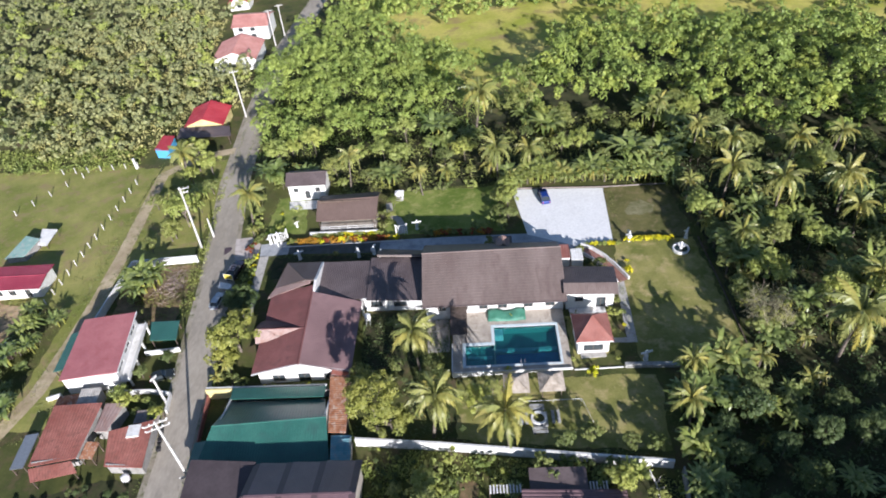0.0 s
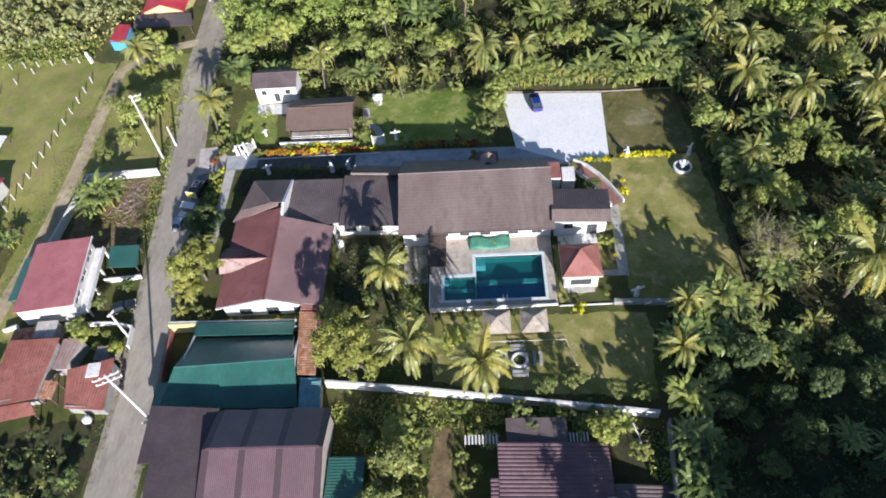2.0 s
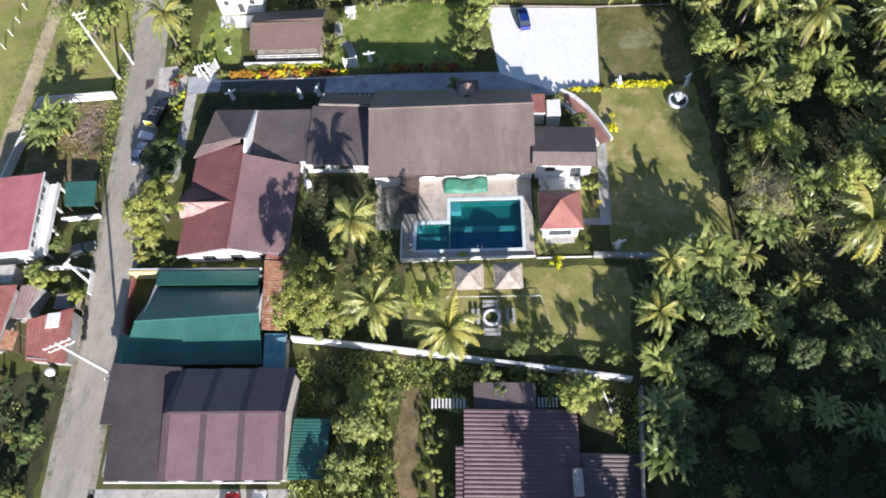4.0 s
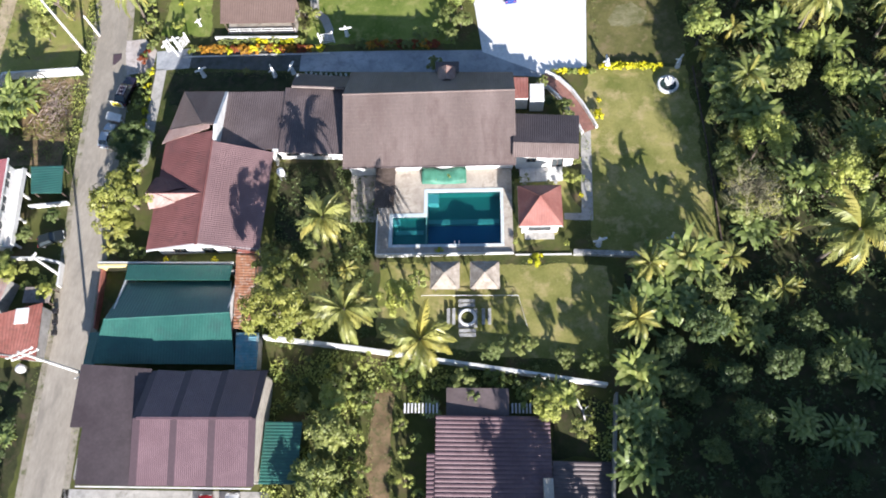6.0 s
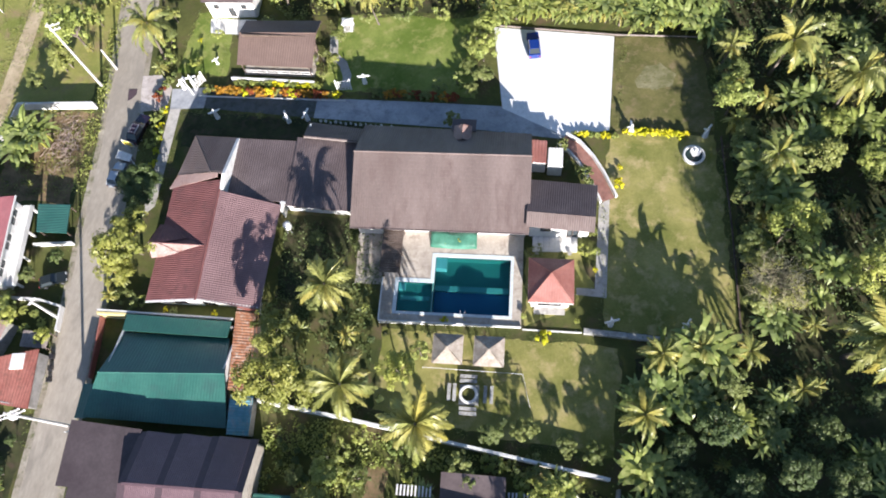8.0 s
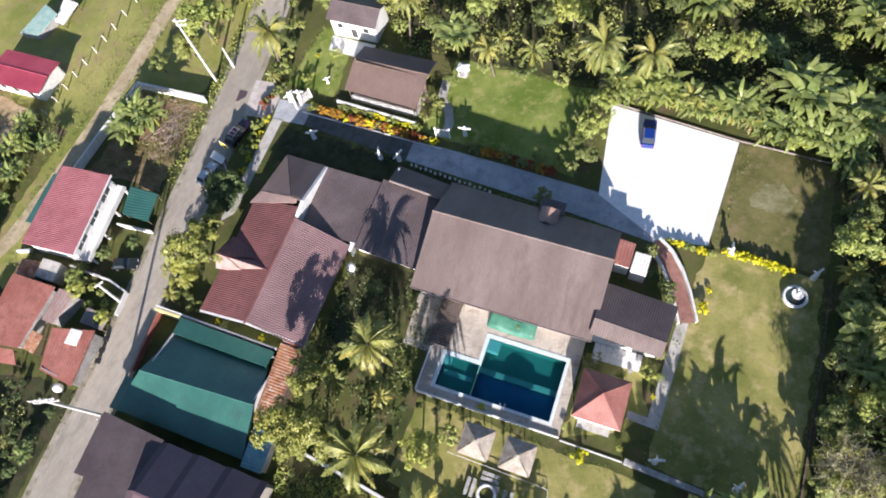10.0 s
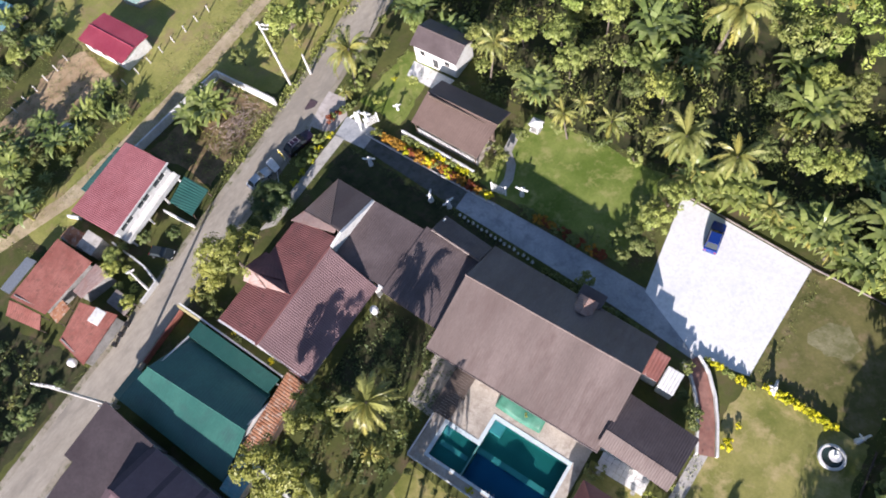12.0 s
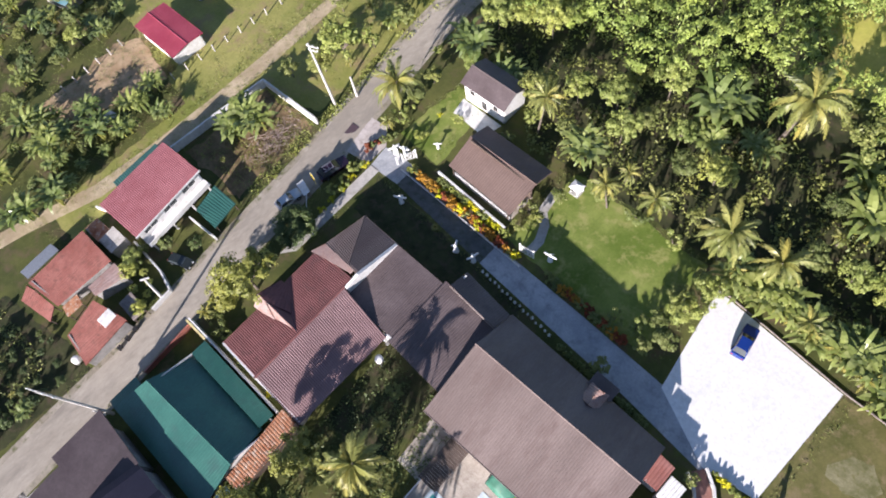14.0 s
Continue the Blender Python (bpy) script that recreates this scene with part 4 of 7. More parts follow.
def gable_house(name, x0, x1, y0, y1, eave, ridge, axis, roof_mat, wall_mat, label, wins=(), pitch=0.35, category="house", over=0.5):
    """A simple gabled house; heights above the ground at its middle."""
    cx, cy = (x0 + x1) / 2, (y0 + y1) / 2
    o = P(cx, cy)
    g = o.z
    h = thing(name, o, label, category)
    e, r = g + eave, g + ridge
    if axis == "x":
        part("roof", Build(o).roof((x0 - over, y0 - over, e), (x1 + over, y0 - over, e), (x0 - over, cy, r), (x1 + over, cy, r), pitch, 0.04, 0.5), roof_mat, h)
        part("roof", Build(o).roof((x1 + over, y1 + over, e), (x0 - over, y1 + over, e), (x1 + over, cy, r), (x0 - over, cy, r), pitch, 0.04, 0.5), roof_mat, h)
        part("ridge_cap", Build(o).tube([(x0 - over, cy, r + 0.03), (x1 + over, cy, r + 0.03)], [0.12, 0.12], 6), roof_mat, h)
        tri = [[(x, y0, e), (x, y1, e), (x, cy, r - 0.2)] for x in (x0, x1)]
    else:
        part("roof", Build(o).roof((x1 + over, y0 - over, e), (x1 + over, y1 + over, e), (cx, y0 - over, r), (cx, y1 + over, r), pitch, 0.04, 0.5), roof_mat, h)
        part("roof", Build(o).roof((x0 - over, y1 + over, e), (x0 - over, y0 - over, e), (cx, y1 + over, r), (cx, y0 - over, r), pitch, 0.04, 0.5), roof_mat, h)
        part("ridge_cap", Build(o).tube([(cx, y0 - over, r + 0.03), (cx, y1 + over, r + 0.03)], [0.12, 0.12], 6), roof_mat, h)
        tri = [[(x0, y, e), (x1, y, e), (cx, y, r - 0.2)] for y in (y0, y1)]
    for pts in tri:
        b = Build(o)
        gable_wall(b, pts, 0.2, axis)
        part("gable", b, wall_mat, h)
    base = g - 1.0
    holes = [(u - w / 2, u + w / 2, v + 1.0, v + 1.0 + t) for u, v, w, t in wins]
    shell(h, o, x0, x1, y0, y1, base, e, wall_mat, holes)
    for u, v, w, t in wins:
        window(h, o, x0 + u, y0, g + v, w, t, "s")
    return h


def red_house():
    o = P(-65, 78)
    h = thing("red_roof_house", o, "two-storey white house with a crimson sheet roof", "house")
    part("roof", Build(o).roof((-70.3, 84.4, 0.0), (-69.3, 70.8, -0.1), (-60.6, 84.7, 1.0), (-59.2, 71.3, 0.9), 0.3, 0.04), M_crimson, h, "crimson ribbed sheet roof")
    g = H(-65, 78) - 1.0
    part("wall", Build(o).wall((-69.1, 71.3), (-59.9, 71.8), g, -0.1, 0.2), M_white, h, "white side wall")
    part("wall", Build(o).wall((-69.1, 71.4), (-69.9, 84.0), g, -0.2, 0.2), M_white, h)
    part("wall", Build(o).wall((-69.9, 84.0), (-61.2, 84.3), g, 0.0, 0.2), M_white, h)
    part("wall", Build(o).wall((-60.0, 71.8), (-61.2, 84.2), g, 0.7, 0.2, [(0.8, 3.4, 4.1, 5.5), (4.9, 7.6, 4.1, 5.5), (8.9, 11.6, 4.1, 5.5), (1.0, 3.2, 1.2, 3.2), (8.9, 11.0, 1.2, 3.2)]), M_white, h, "white street front")
    for i, u in enumerate((2.1, 6.25, 10.25)):
        f, gl = Build(o), Build(o)
        d = (Vector((-61.2, 84.2)) - Vector((-60.0, 71.8))).normalized()
        c = Vector((-60.0, 71.8)) + d * u
        a, b = c - d * 1.3, c + d * 1.3
        for z in (g + 4.15, g + 5.45):
            f.bar((*a, z), (*b, z), 0.16, 0.1)
        for q in (a, c, b):
            f.bar((*q, g + 4.1), (*q, g + 5.5), 0.1, 0.16, (1, 0, 0))
        gl.bar((*a, g + 4.8), (*b, g + 4.8), 0.03, 1.25)
        w = part("window", f, M_white, h, "white-framed upper window")
        part("pane", gl, M_glass, w, "dark glass pane")
    part("balcony", Build(o).prism([(-60.1, 71.6, -1.9), (-58.3, 71.7, -1.9), (-59.6, 84.6, -1.9), (-61.2, 84.5, -1.9)], 0.25), M_white, h, "white balcony slab along the front")
    b = Build(o)
    b.wall((-58.4, 71.8), (-59.65, 84.4), -1.9, -1.3, 0.16)
    part("parapet", b, M_white, h, "low white balcony parapet")
    for u in (0.02, 0.36, 0.68, 0.98):
        q = Vector((-58.5, 71.9)).lerp(Vector((-59.7, 84.3)), u)
        part("column", Build(o).bar((*q, g), (*q, -2.1), 0.28, 0.28, (1, 0, 0)), M_white, h)
    part("fascia", Build(o).bar((-59.15, 71.2, 0.85), (-60.55, 84.8, 0.95), 0.1, 0.3), M_white, h)


main_house(), annex_north(), connector(), hall(), kitchen(), pavilion(), green_shed(), boundary_yellow(), shop(), strip_house(), red_house()
lean_to("green_carport", [(-52.9, 80.2), (-53.8, 85.0), (-57.6, 80.2), (-58.9, 84.9)], (2.0, 2.3), M_green, "small green sheet carport roof on posts")
lean_to("green_lean_to", [(-73.4, 83.5), (-72.8, 74.5), (-70.6, 83.8), (-70.0, 74.5)], (2.2, 2.9), M_green, "green sheet lean-to behind the white house")
lean_to("rusty_lean_to", [(-20.3, 58.3), (-20.8, 69.0), (-22.9, 58.4), (-24.0, 69.1)], (2.0, 2.3), M_rust, "patched rusty sheet lean-to roof", wall=M_wood)
lean_to("blue_lean_to", [(-19.1, 52.8), (-19.4, 57.8), (-21.9, 52.8), (-22.4, 57.8)], (2.0, 2.3), M_blue, "faded blue sheet lean-to roof", wall=M_grey)
lean_to("green_kiosk", [(-12.4, 38.8), (-12.4, 46.2), (-17.0, 38.8), (-17.0, 46.2)], (1.9, 2.3), M_green, "small green sheet roof beside the shop")
lean_to("low_red_house", [(-67.9, 55.6), (-60.9, 56.6), (-68.3, 66.3), (-60.3, 66.3)], (2.5, 3.2), M_rustred, "old house with a dull red sheet roof", wall=M_grey, category="house")
lean_to("rusty_red_house", [(-56.0, 55.0), (-50.0, 54.4), (-57.2, 60.8), (-50.6, 62.4)], (2.2, 2.9), M_rustred, "low house with a rusty red sheet roof", wall=M_grey, category="house")
lean_to("rusty_porch", [(-60.7, 56.9), (-58.6, 56.6), (-60.5, 59.6), (-58.4, 59.3)], (2.0, 2.3), M_rust, "small rusty porch roof between two houses")
lean_to("patched_shed", [(-69.4, 66.6), (-65.6, 66.7), (-69.2, 69.0), (-65.8, 69.2)], (1.9, 2.2), M_rust, "patched shed roof of rusty and grey sheet", wall=M_grey)
lean_to("pale_patched_roof", [(-65.4, 67.0), (-62.0, 67.0), (-65.6, 69.9), (-62.2, 70.0)], (2.35, 2.6), M_path, "pale patched cement sheet roof beside the dull red house", wall=M_grey)
lean_to("plank_shed", [(-54.6, 62.9), (-50.6, 62.8), (-54.6, 65.2), (-50.4, 65.0)], (1.7, 1.9), M_wood_pale, "low shed of weathered planks")
lean_to("small_rusty_shed", [(-24.0, 69.3), (-21.0, 69.2), (-23.6, 71.2), (-21.4, 71.2)], (2.2, 2.4), M_rustred, "small rusty roof beside the hall", wall=M_grey)
porch = lean_to("porch_hut", [(-32.3, 110.3), (-19.7, 109.5), (-32.5, 115.6), (-19.5, 115.2)], (2.9, 4.3), M_hut, "open garden hut with a brown sheet roof", category="hut")
part("roof", Build(porch.location).roof(P(-19.5, 118.9, 3.0), P(-32.5, 119.3, 3.0), P(-19.5, 115.22, 4.3), P(-32.5, 115.62, 4.3), 0.4, 0.04), M_hut, porch, "shaded rear slope")
part("ridge_cap", Build(porch.location).tube([P(-32.55, 115.6, 4.33), P(-19.45, 115.2, 4.33)], [0.1, 0.1], 6), M_hut, porch)
part("floor", Build(porch.location).patch([(-32.0, 110.5), (-20.0, 109.8), (-20.0, 115.0), (-32.2, 115.4)], 0.12), M_deck, porch, "paved porch floor")
part("wall", Build(porch.location).wall((-31.9, 115.0), (-20.1, 114.7), -3.6, 0.6, 0.15), M_wood, porch, "brown back wall")
for rail in (0.5, 1.0):
    part("rail", Build(porch.location).bar(P(-31.8, 110.7, rail), P(-20.2, 110.0, rail), 0.1, 0.1), M_white, porch, "white porch rail")
for post in range(7):
    part("baluster", Build(porch.location).bar(P(-31.8 + post * 1.93, 110.7 - post * 0.117, 0.0), P(-31.8 + post * 1.93, 110.7 - post * 0.117, 1.0), 0.08, 0.08, (1, 0, 0)), M_white, porch)
gable_house("cottage", -40.2, -32.2, 122.8, 127.8, 4.2, 5.6, "x", M_brown, M_white, "tall white cottage with a dark gable roof", [(1.6, 2.2, 1.0, 1.1), (4.0, 0.4, 1.1, 2.1), (6.4, 2.2, 1.0, 1.1)])
gable_house("far_red_house", -74, -64.6, 158, 167, 3.0, 5.0, "y", M_scarlet, M_cream, "small yellow house with a scarlet roof", [(2.0, 1.0, 1.4, 1.2), (6.0, 1.0, 1.4, 1.2)])
gable_house("pink_house", -77, -64, 197, 210, 4.0, 6.4, "y", M_rosy, M_white, "white house with a faded pink roof", [(2.5, 1.0, 1.6, 1.4), (6.5, 1.0, 1.6, 1.4), (10.5, 1.0, 1.6, 1.4)])
gable_house("distant_house", -76.5, -65, 221, 232, 5.0, 6.8, "x", M_rosy, M_white, "white two-storey house with a pale red roof", [(2.5, 1.0, 1.6, 1.4), (6.5, 1.0, 1.6, 1.4), (2.5, 3.4, 1.6, 1.2), (6.5, 3.4, 1.6, 1.2)])
gable_house("remote_house", -86, -79, 252, 259, 3.0, 5.0, "y", M_scarlet, M_white, "remote white house with a red roof", [(3.5, 1.0, 1.6, 1.2)])
gable_house("field_house", -96.9, -86.2, 97.1, 103.1, 3.0, 3.4, "x", M_magenta, M_white, "white house with a bright red roof beside the field", [(2.2, 1.0, 1.4, 1.3), (5.0, 1.0, 1.4, 1.3), (8.2, 0.4, 1.2, 2.0)])
lean_to("ruined_shed", [(-99.7, 108.6), (-95.6, 109.0), (-98.2, 115.8), (-94.3, 114.2)], (1.5, 2.0), M_teal, "half-collapsed shed with teal sheets", wall=M_grey)
lean_to("loose_sheet_roof", [(-94.6, 113.0), (-92.4, 112.6), (-95.8, 118.4), (-91.9, 117.6)], (1.2, 1.7), M_white, "slumped pale sheet roof beside a ruined shed")
lean_to("blue_hut", [(-79.6, 147.6), (-75.6, 146.6), (-79.0, 153.6), (-75.6, 152.8)], (2.6, 3.2), M_scarlet, "small hut with blue walls and a red roof", wall=M_skyblue, category="hut")
lean_to("dark_canopy", [(-75.4, 152.6), (-60.5, 151.2), (-75.6, 157.4), (-62, 156)], (2.5, 2.9), M_brown, "long low canopy with a dark roof")
lean_to("corner_teal_shed", [(-122, 90), (-114.6, 91.4), (-123, 96.4), (-115.6, 97)], (2.2, 2.6), M_blue, "shed with a pale teal roof", wall=M_grey)

# ---- pool and terrace ----
def terrace():
    z, x0, x1, y0, y1 = -0.55, -4.5, 14.4, 69.0, 82.1
    b = Build(P(5, 76))
    low = -2.0
    for xa, xb, ya, yb in ((x0, x1, 78.9, y1), (x0, 2.0, 75.1, 78.9), (x0, -2.8, 70.1, 75.1), (x0, x1, y0, 70.1), (13.1, x1, 70.1, 78.9)):
        b.box(xa, xb, ya, yb, low, z)
    single("pool_terrace", b, M_deck, "paved terrace round the swimming pool", "terrace", kind="structure")
    p = thing("swimming_pool", (5, 75, -2.4), "swimming pool with a paddling bay and dark teal tiles", "pool")
    o = p.location
    c = Build(o)
    for xa, xb, ya, yb in ((2.0, 13.1, 78.4, 78.95), (12.75, 13.15, 70.4, 78.4), (-2.85, 13.15, 70.05, 70.42), (-2.85, -2.35, 70.42, 74.6), (-2.85, 2.02, 74.6, 75.15), (2.0, 2.5, 74.6, 78.4)):
        c.box(xa, xb, ya, yb, -0.9, z + 0.05)
    part("coping", c, M_ledge, p, "pale stone coping")
    for xa, xb, ya, yb, deep in ((2.5, 12.75, 70.42, 78.4, -2.3), (-2.35, 2.3, 70.42, 74.6, -1.4)):
        ring_in = [(xa, ya), (xb, ya), (xb, yb), (xa, yb)]
        ring_out = [(xa - 0.1, ya - 0.1), (xb + 0.1, ya - 0.1), (xb + 0.1, yb + 0.1), (xa - 0.1, yb + 0.1)]
        pts = [(*q, z0) for r, z0 in ((ring_in, deep), (ring_in, -0.6), (ring_out, -0.6), (ring_out, deep - 0.1)) for q in r]
        f = [(0, 1, 2, 3), (15, 14, 13, 12)]
        f += [(4 * r + k, 4 * r + 4 + k, 4 * r + 4 + (k + 1) % 4, 4 * r + (k + 1) % 4) for r in range(3) for k in range(4)]
        part("basin", Build(o).add(pts, f), M_tilepool, p, "dark teal tiled basin")
    part("divider", Build(o).box(2.3, 2.5, 70.42, 74.6, -1.4, -0.62), M_ledge, p, "pale wall between the two pools")
    part("step", Build(o).box(2.5, 4.0, 76.9, 78.4, -2.3, -1.0), M_ledge, p, "pale corner step under water")
    part("step", Build(o).box(-2.35, -1.4, 73.6, 74.6, -1.4, -0.95), M_ledge, p, "pale corner step under water")
    # Shade on the southern floor is coloured blue; pale bands imitate sunlight.
    part("deep_floor", Build(o).box(2.5, 12.75, 70.42, 73.9, -2.3, -2.26), M_poolshade, p, "pool floor half with its shade coloured deep blue")
    part("lane_line", Build(o).box(2.5, 12.6, 73.9, 74.6, -2.3, -1.6), M_sunband, p, "pale raised band standing in for sunlight on the pool floor")
    part("lane_line", Build(o).box(-2.0, 2.0, 72.2, 72.8, -1.4, -1.15), M_sunband, p, "pale raised band standing in for sunlight on the bay floor")
    part("water", Build(o).box(2.5, 12.75, 70.42, 78.4, -0.86, -0.80), M_water, p, "clear teal water")
    part("water", Build(o).box(-2.35, 2.3, 70.42, 74.6, -0.86, -0.80), M_water, p, "clear teal water")
    for x in (6.4, 7.0):
        part("rail", Build(o).tube([(x, 70.0, -0.5), (x, 70.0, 0.35), (x, 70.35, 0.55), (x, 70.65, 0.3), (x, 70.65, -1.4)], [0.03] * 5, 6), M_metal, p, "chrome ladder rail")
    b = Build(P(5, 69))
    b.box(x0, x1, 68.85, 69.02, -1.9, -0.2)
    single("terrace_parapet", b, M_white, "low white parapet along the terrace edge", "wall")
    b = Build(P(-4.5, 74))
    b.box(x0 - 0.12, x0 + 0.02, 69.02, 75, -2.0, -0.2)
    single("terrace_side_wall", b, M_white, "low white wall beside the terrace", "wall")


def pergola():
    o = P(-3.3, 79)
    h = thing("pergola", o, "weathered timber pergola beside the pool", "pergola")
    for x in (-4.4, -2.2):
        for y in (75.3, 78.4, 81.6):
            part("post", Build(o).box(x - 0.08, x + 0.08, y - 0.08, y + 0.08, -0.55, 1.75), M_wood, h)
        part("beam", Build(o).box(x - 0.06, x + 0.06, 75.0, 82.0, 1.75, 1.9), M_wood, h)
    for i in range(20):
        y = 75.1 + i * 0.36
        part("slat", Build(o).box(-4.7, -1.9, y - 0.16, y + 0.16, 1.9, 1.96), M_wood, h)


def tarp():
    o = Vector((4.5, 80.8, -0.55))
    b = Build(o)
    pts, f = [], []
    for i in range(13):
        for j in range(5):
            u, v = i / 12, j / 4
            w = 1.0 + 0.35 * math.sin(u * math.pi)
            pts.append((1.6 + u * 6.4, 81.9 - v * (1.7 + w * 0.4), -0.5 + 0.95 * (1 - v ** 2) * (0.7 + 0.3 * math.sin(u * 9)) + 0.05 * math.sin(i * 2.1 + j)))
    f = [(i * 5 + j, i * 5 + j + 1, (i + 1) * 5 + j + 1, (i + 1) * 5 + j) for i in range(12) for j in range(4)]
    b.add(pts, f)
    ob = single("tarpaulin", b, M_tarp, "crumpled teal tarpaulin over a planting bed", "tarpaulin", smooth=True)
    m = ob.modifiers.new("thickness", "SOLIDIFY")
    m.thickness = 0.03


def parasol_hut():
    """A thatched square shelter on four posts."""
    o = Vector((0, 0, 0))
    h = thing("thatched_shelter", o, "square thatched shelter on timber posts", "shelter", "thatched shelters")
    e, top, r = 2.3, 3.55, 1.9
    cs = [(-r, -r, e), (r, -r, e), (r, r, e), (-r, r, e)]
    for i in range(4):
        part("thatch", Build(o).roof(cs[i], cs[(i + 1) % 4], (0, 0, top), (0, 0, top), 0.16, 0.035, 0.5, 0.06, 0.18), M_thatch, h, "dry pale thatch")
    for x in (-1.4, 1.4):
        for y in (-1.4, 1.4):
            part("post", Build(o).tube([(x, y, -0.2), (x, y, e + 0.2)], [0.07, 0.07], 7), M_wood, h)
    part("table", Build(o).lathe((0, 0, 0), [(0.25, -0.2), (0.2, 0.6), (0.6, 0.66), (0.6, 0.74)], 14), M_stone, h, "round stone table")
    return h


def garden_seat():
    o = P(8.1, 59.8)
    h = thing("stone_table", o, "round stone garden table on a square plinth", "table")
    part("plinth", Build(o).prism([P(x, y, 0.12) for x, y in ((6.9, 58.5), (9.4, 58.5), (9.4, 61.1), (6.9, 61.1))], 0.3), M_stone, h)
    b = Build(o)
    n, zc = 26, o.z
    prof = [(0.85, 0.1), (1.15, 0.1), (1.2, 0.55), (1.1, 0.6), (0.85, 0.58)]
    pts = [(8.1 + r * math.cos(k * 2 * math.pi / n), 59.8 + r * math.sin(k * 2 * math.pi / n), zc + z) for r, z in prof for k in range(n)]
    b.add(pts, [(i * n + k, i * n + (k + 1) % n, ((i + 1) % 5) * n + (k + 1) % n, ((i + 1) % 5) * n + k) for i in range(5) for k in range(n)])
    part("rim", b, M_white, h, "pale round rim")
    part("centre", Build(o).lathe(o, [(0.84, 0.1), (0.84, 0.3)], 20), M_ground, h, "dark planted centre")
    spots = [(8.0, 62.1, 0), (8.0, 61.5, 0), (8.1, 58.0, 0), (8.1, 57.4, 0), (6.3, 60.0, 90), (5.6, 60.0, 90), (10.2, 59.9, 90), (11.0, 59.9, 90)]
    first = None
    for x, y, a in spots:
        m = Matrix.Translation(P(x, y)) @ Matrix.Rotation(radians(a), 4, "Z")
        if first is None:
            first = thing("stone_bench", (0, 0, 0), "pale stone garden bench without a back", "bench", "stone benches")
            part("seat", Build().box(-1.1, 1.1, -0.22, 0.22, 0.36, 0.46), M_stone, first)
            for sx in (-0.8, 0.8):
                part("leg", Build().box(sx - 0.12, sx + 0.12, -0.18, 0.18, -0.1, 0.36), M_stone, first)
            first.matrix_basis = m
        else:
            copy_thing(first, m)


def low_walls():
    def run(name, pts, height, thick, material, label, below=0.4):
        b = Build(P(*pts[0]))
        for p, q in zip(pts, pts[1:]):
            n = max(int((Vector(q) - Vector(p)).length / 2.5), 1)
            for i in range(n):
                s, e = Vector(p).lerp(Vector(q), i / n), Vector(p).lerp(Vector(q), (i + 1) / n)
                d = (e - s).normalized()
                k = Vector((-d.y, d.x)) * thick / 2
                low = [P(*(s - k), -below), P(*(e - k), -below), P(*(e + k), -below), P(*(s + k), -below)]
                high = [v + Vector((0, 0, below + height)) for v in low]
                b.add(low + high, [(3, 2, 1, 0), (4, 5, 6, 7), (0, 1, 5, 4), (1, 2, 6, 5), (2, 3, 7, 6), (3, 0, 4, 7)])
        return single(name, b, material, label, "wall")

    run("boundary_wall", [(-18.9, 57.4), (-6.4, 55.7), (7.2, 53.5), (25.2, 50.6)], 1.8, 0.35, M_white, "long white boundary wall below the garden")
    run("side_wall", [(26.2, 49.6), (24.9, 38), (24.2, 28)], 1.8, 0.25, M_grey, "grey block wall beside the woods")
    run("plot_wall", [(-71.2, 84), (-70.6, 93), (-69.6, 103.8), (-56.2, 103.9)], 1.8, 0.3, M_white, "white wall round an empty plot")
    run("stone_wall", [(22.4, 68.7), (28.0, 68.3), (36.2, 67.6)], 0.7, 0.7, M_stone, "low grey rubble wall at the lawn's end")
    run("lawn_kerb", [(14.6, 68.7), (22.2, 68.55)], 0.18, 0.16, M_white, "thin white kerb between lawns")
    run("edge_wall", [(41.8, 68.4), (42.0, 84), (41.8, 98.5)], 0.2, 0.2, M_wood, "low mossy wall along the woods")
    run("lot_wall", [(9.4, 119.6), (27.6, 117.3), (40.2, 116.6)], 0.28, 0.12, M_wood_pale, "low weathered wall behind the parking lot")
    run("hut_wall", [(-33.8, 109.3), (-19.6, 108.3)], 0.9, 0.3, M_white, "low white garden wall in front of the hut")
    run("flower_kerb", [(-39, 106.2), (-14.2, 105.1)], 0.2, 0.2, M_white, "white kerb of the flower bed")
    run("front_wall", [(-62.0, 70.4), (-54.5, 70.1), (-50.9, 69.2), (-50.5, 65.6)], 1.0, 0.25, M_white, "low white front garden wall")
    run("carport_wall", [(-52.4, 79.2), (-58.6, 78.8)], 1.0, 0.25, M_white, "low white wall beside the carport")
    run("plinth_wall", [(-72.6, 70.0), (-70.4, 70.8)], 0.8, 0.3, M_white, "low white wall behind the house")
    # curved ramp with two white borders
    mid = [Vector((19.4, 97.9)), Vector((21.2, 96.6)), Vector((22.9, 94.4)), Vector((24.3, 91.8)), Vector((25.5, 89.0)), Vector((25.9, 88.0))]
    single("curved_path", Build(P(23, 93)).strip([tuple(q) for q in mid], 1.9, 0.08), M_brick, "curved red-brown paved path between white borders", "pavement", kind="structure")
    for s, name in ((-1, "path_border"), (1, "path_border")):
        line = []
        for i, q in enumerate(mid):
            d = (mid[min(i + 1, len(mid) - 1)] - mid[max(i - 1, 0)]).normalized()
            line.append(tuple(q + Vector((-d.y, d.x)) * s * 1.15))
        run(name, line, 0.75, 0.28, M_white, "curved low white border wall")


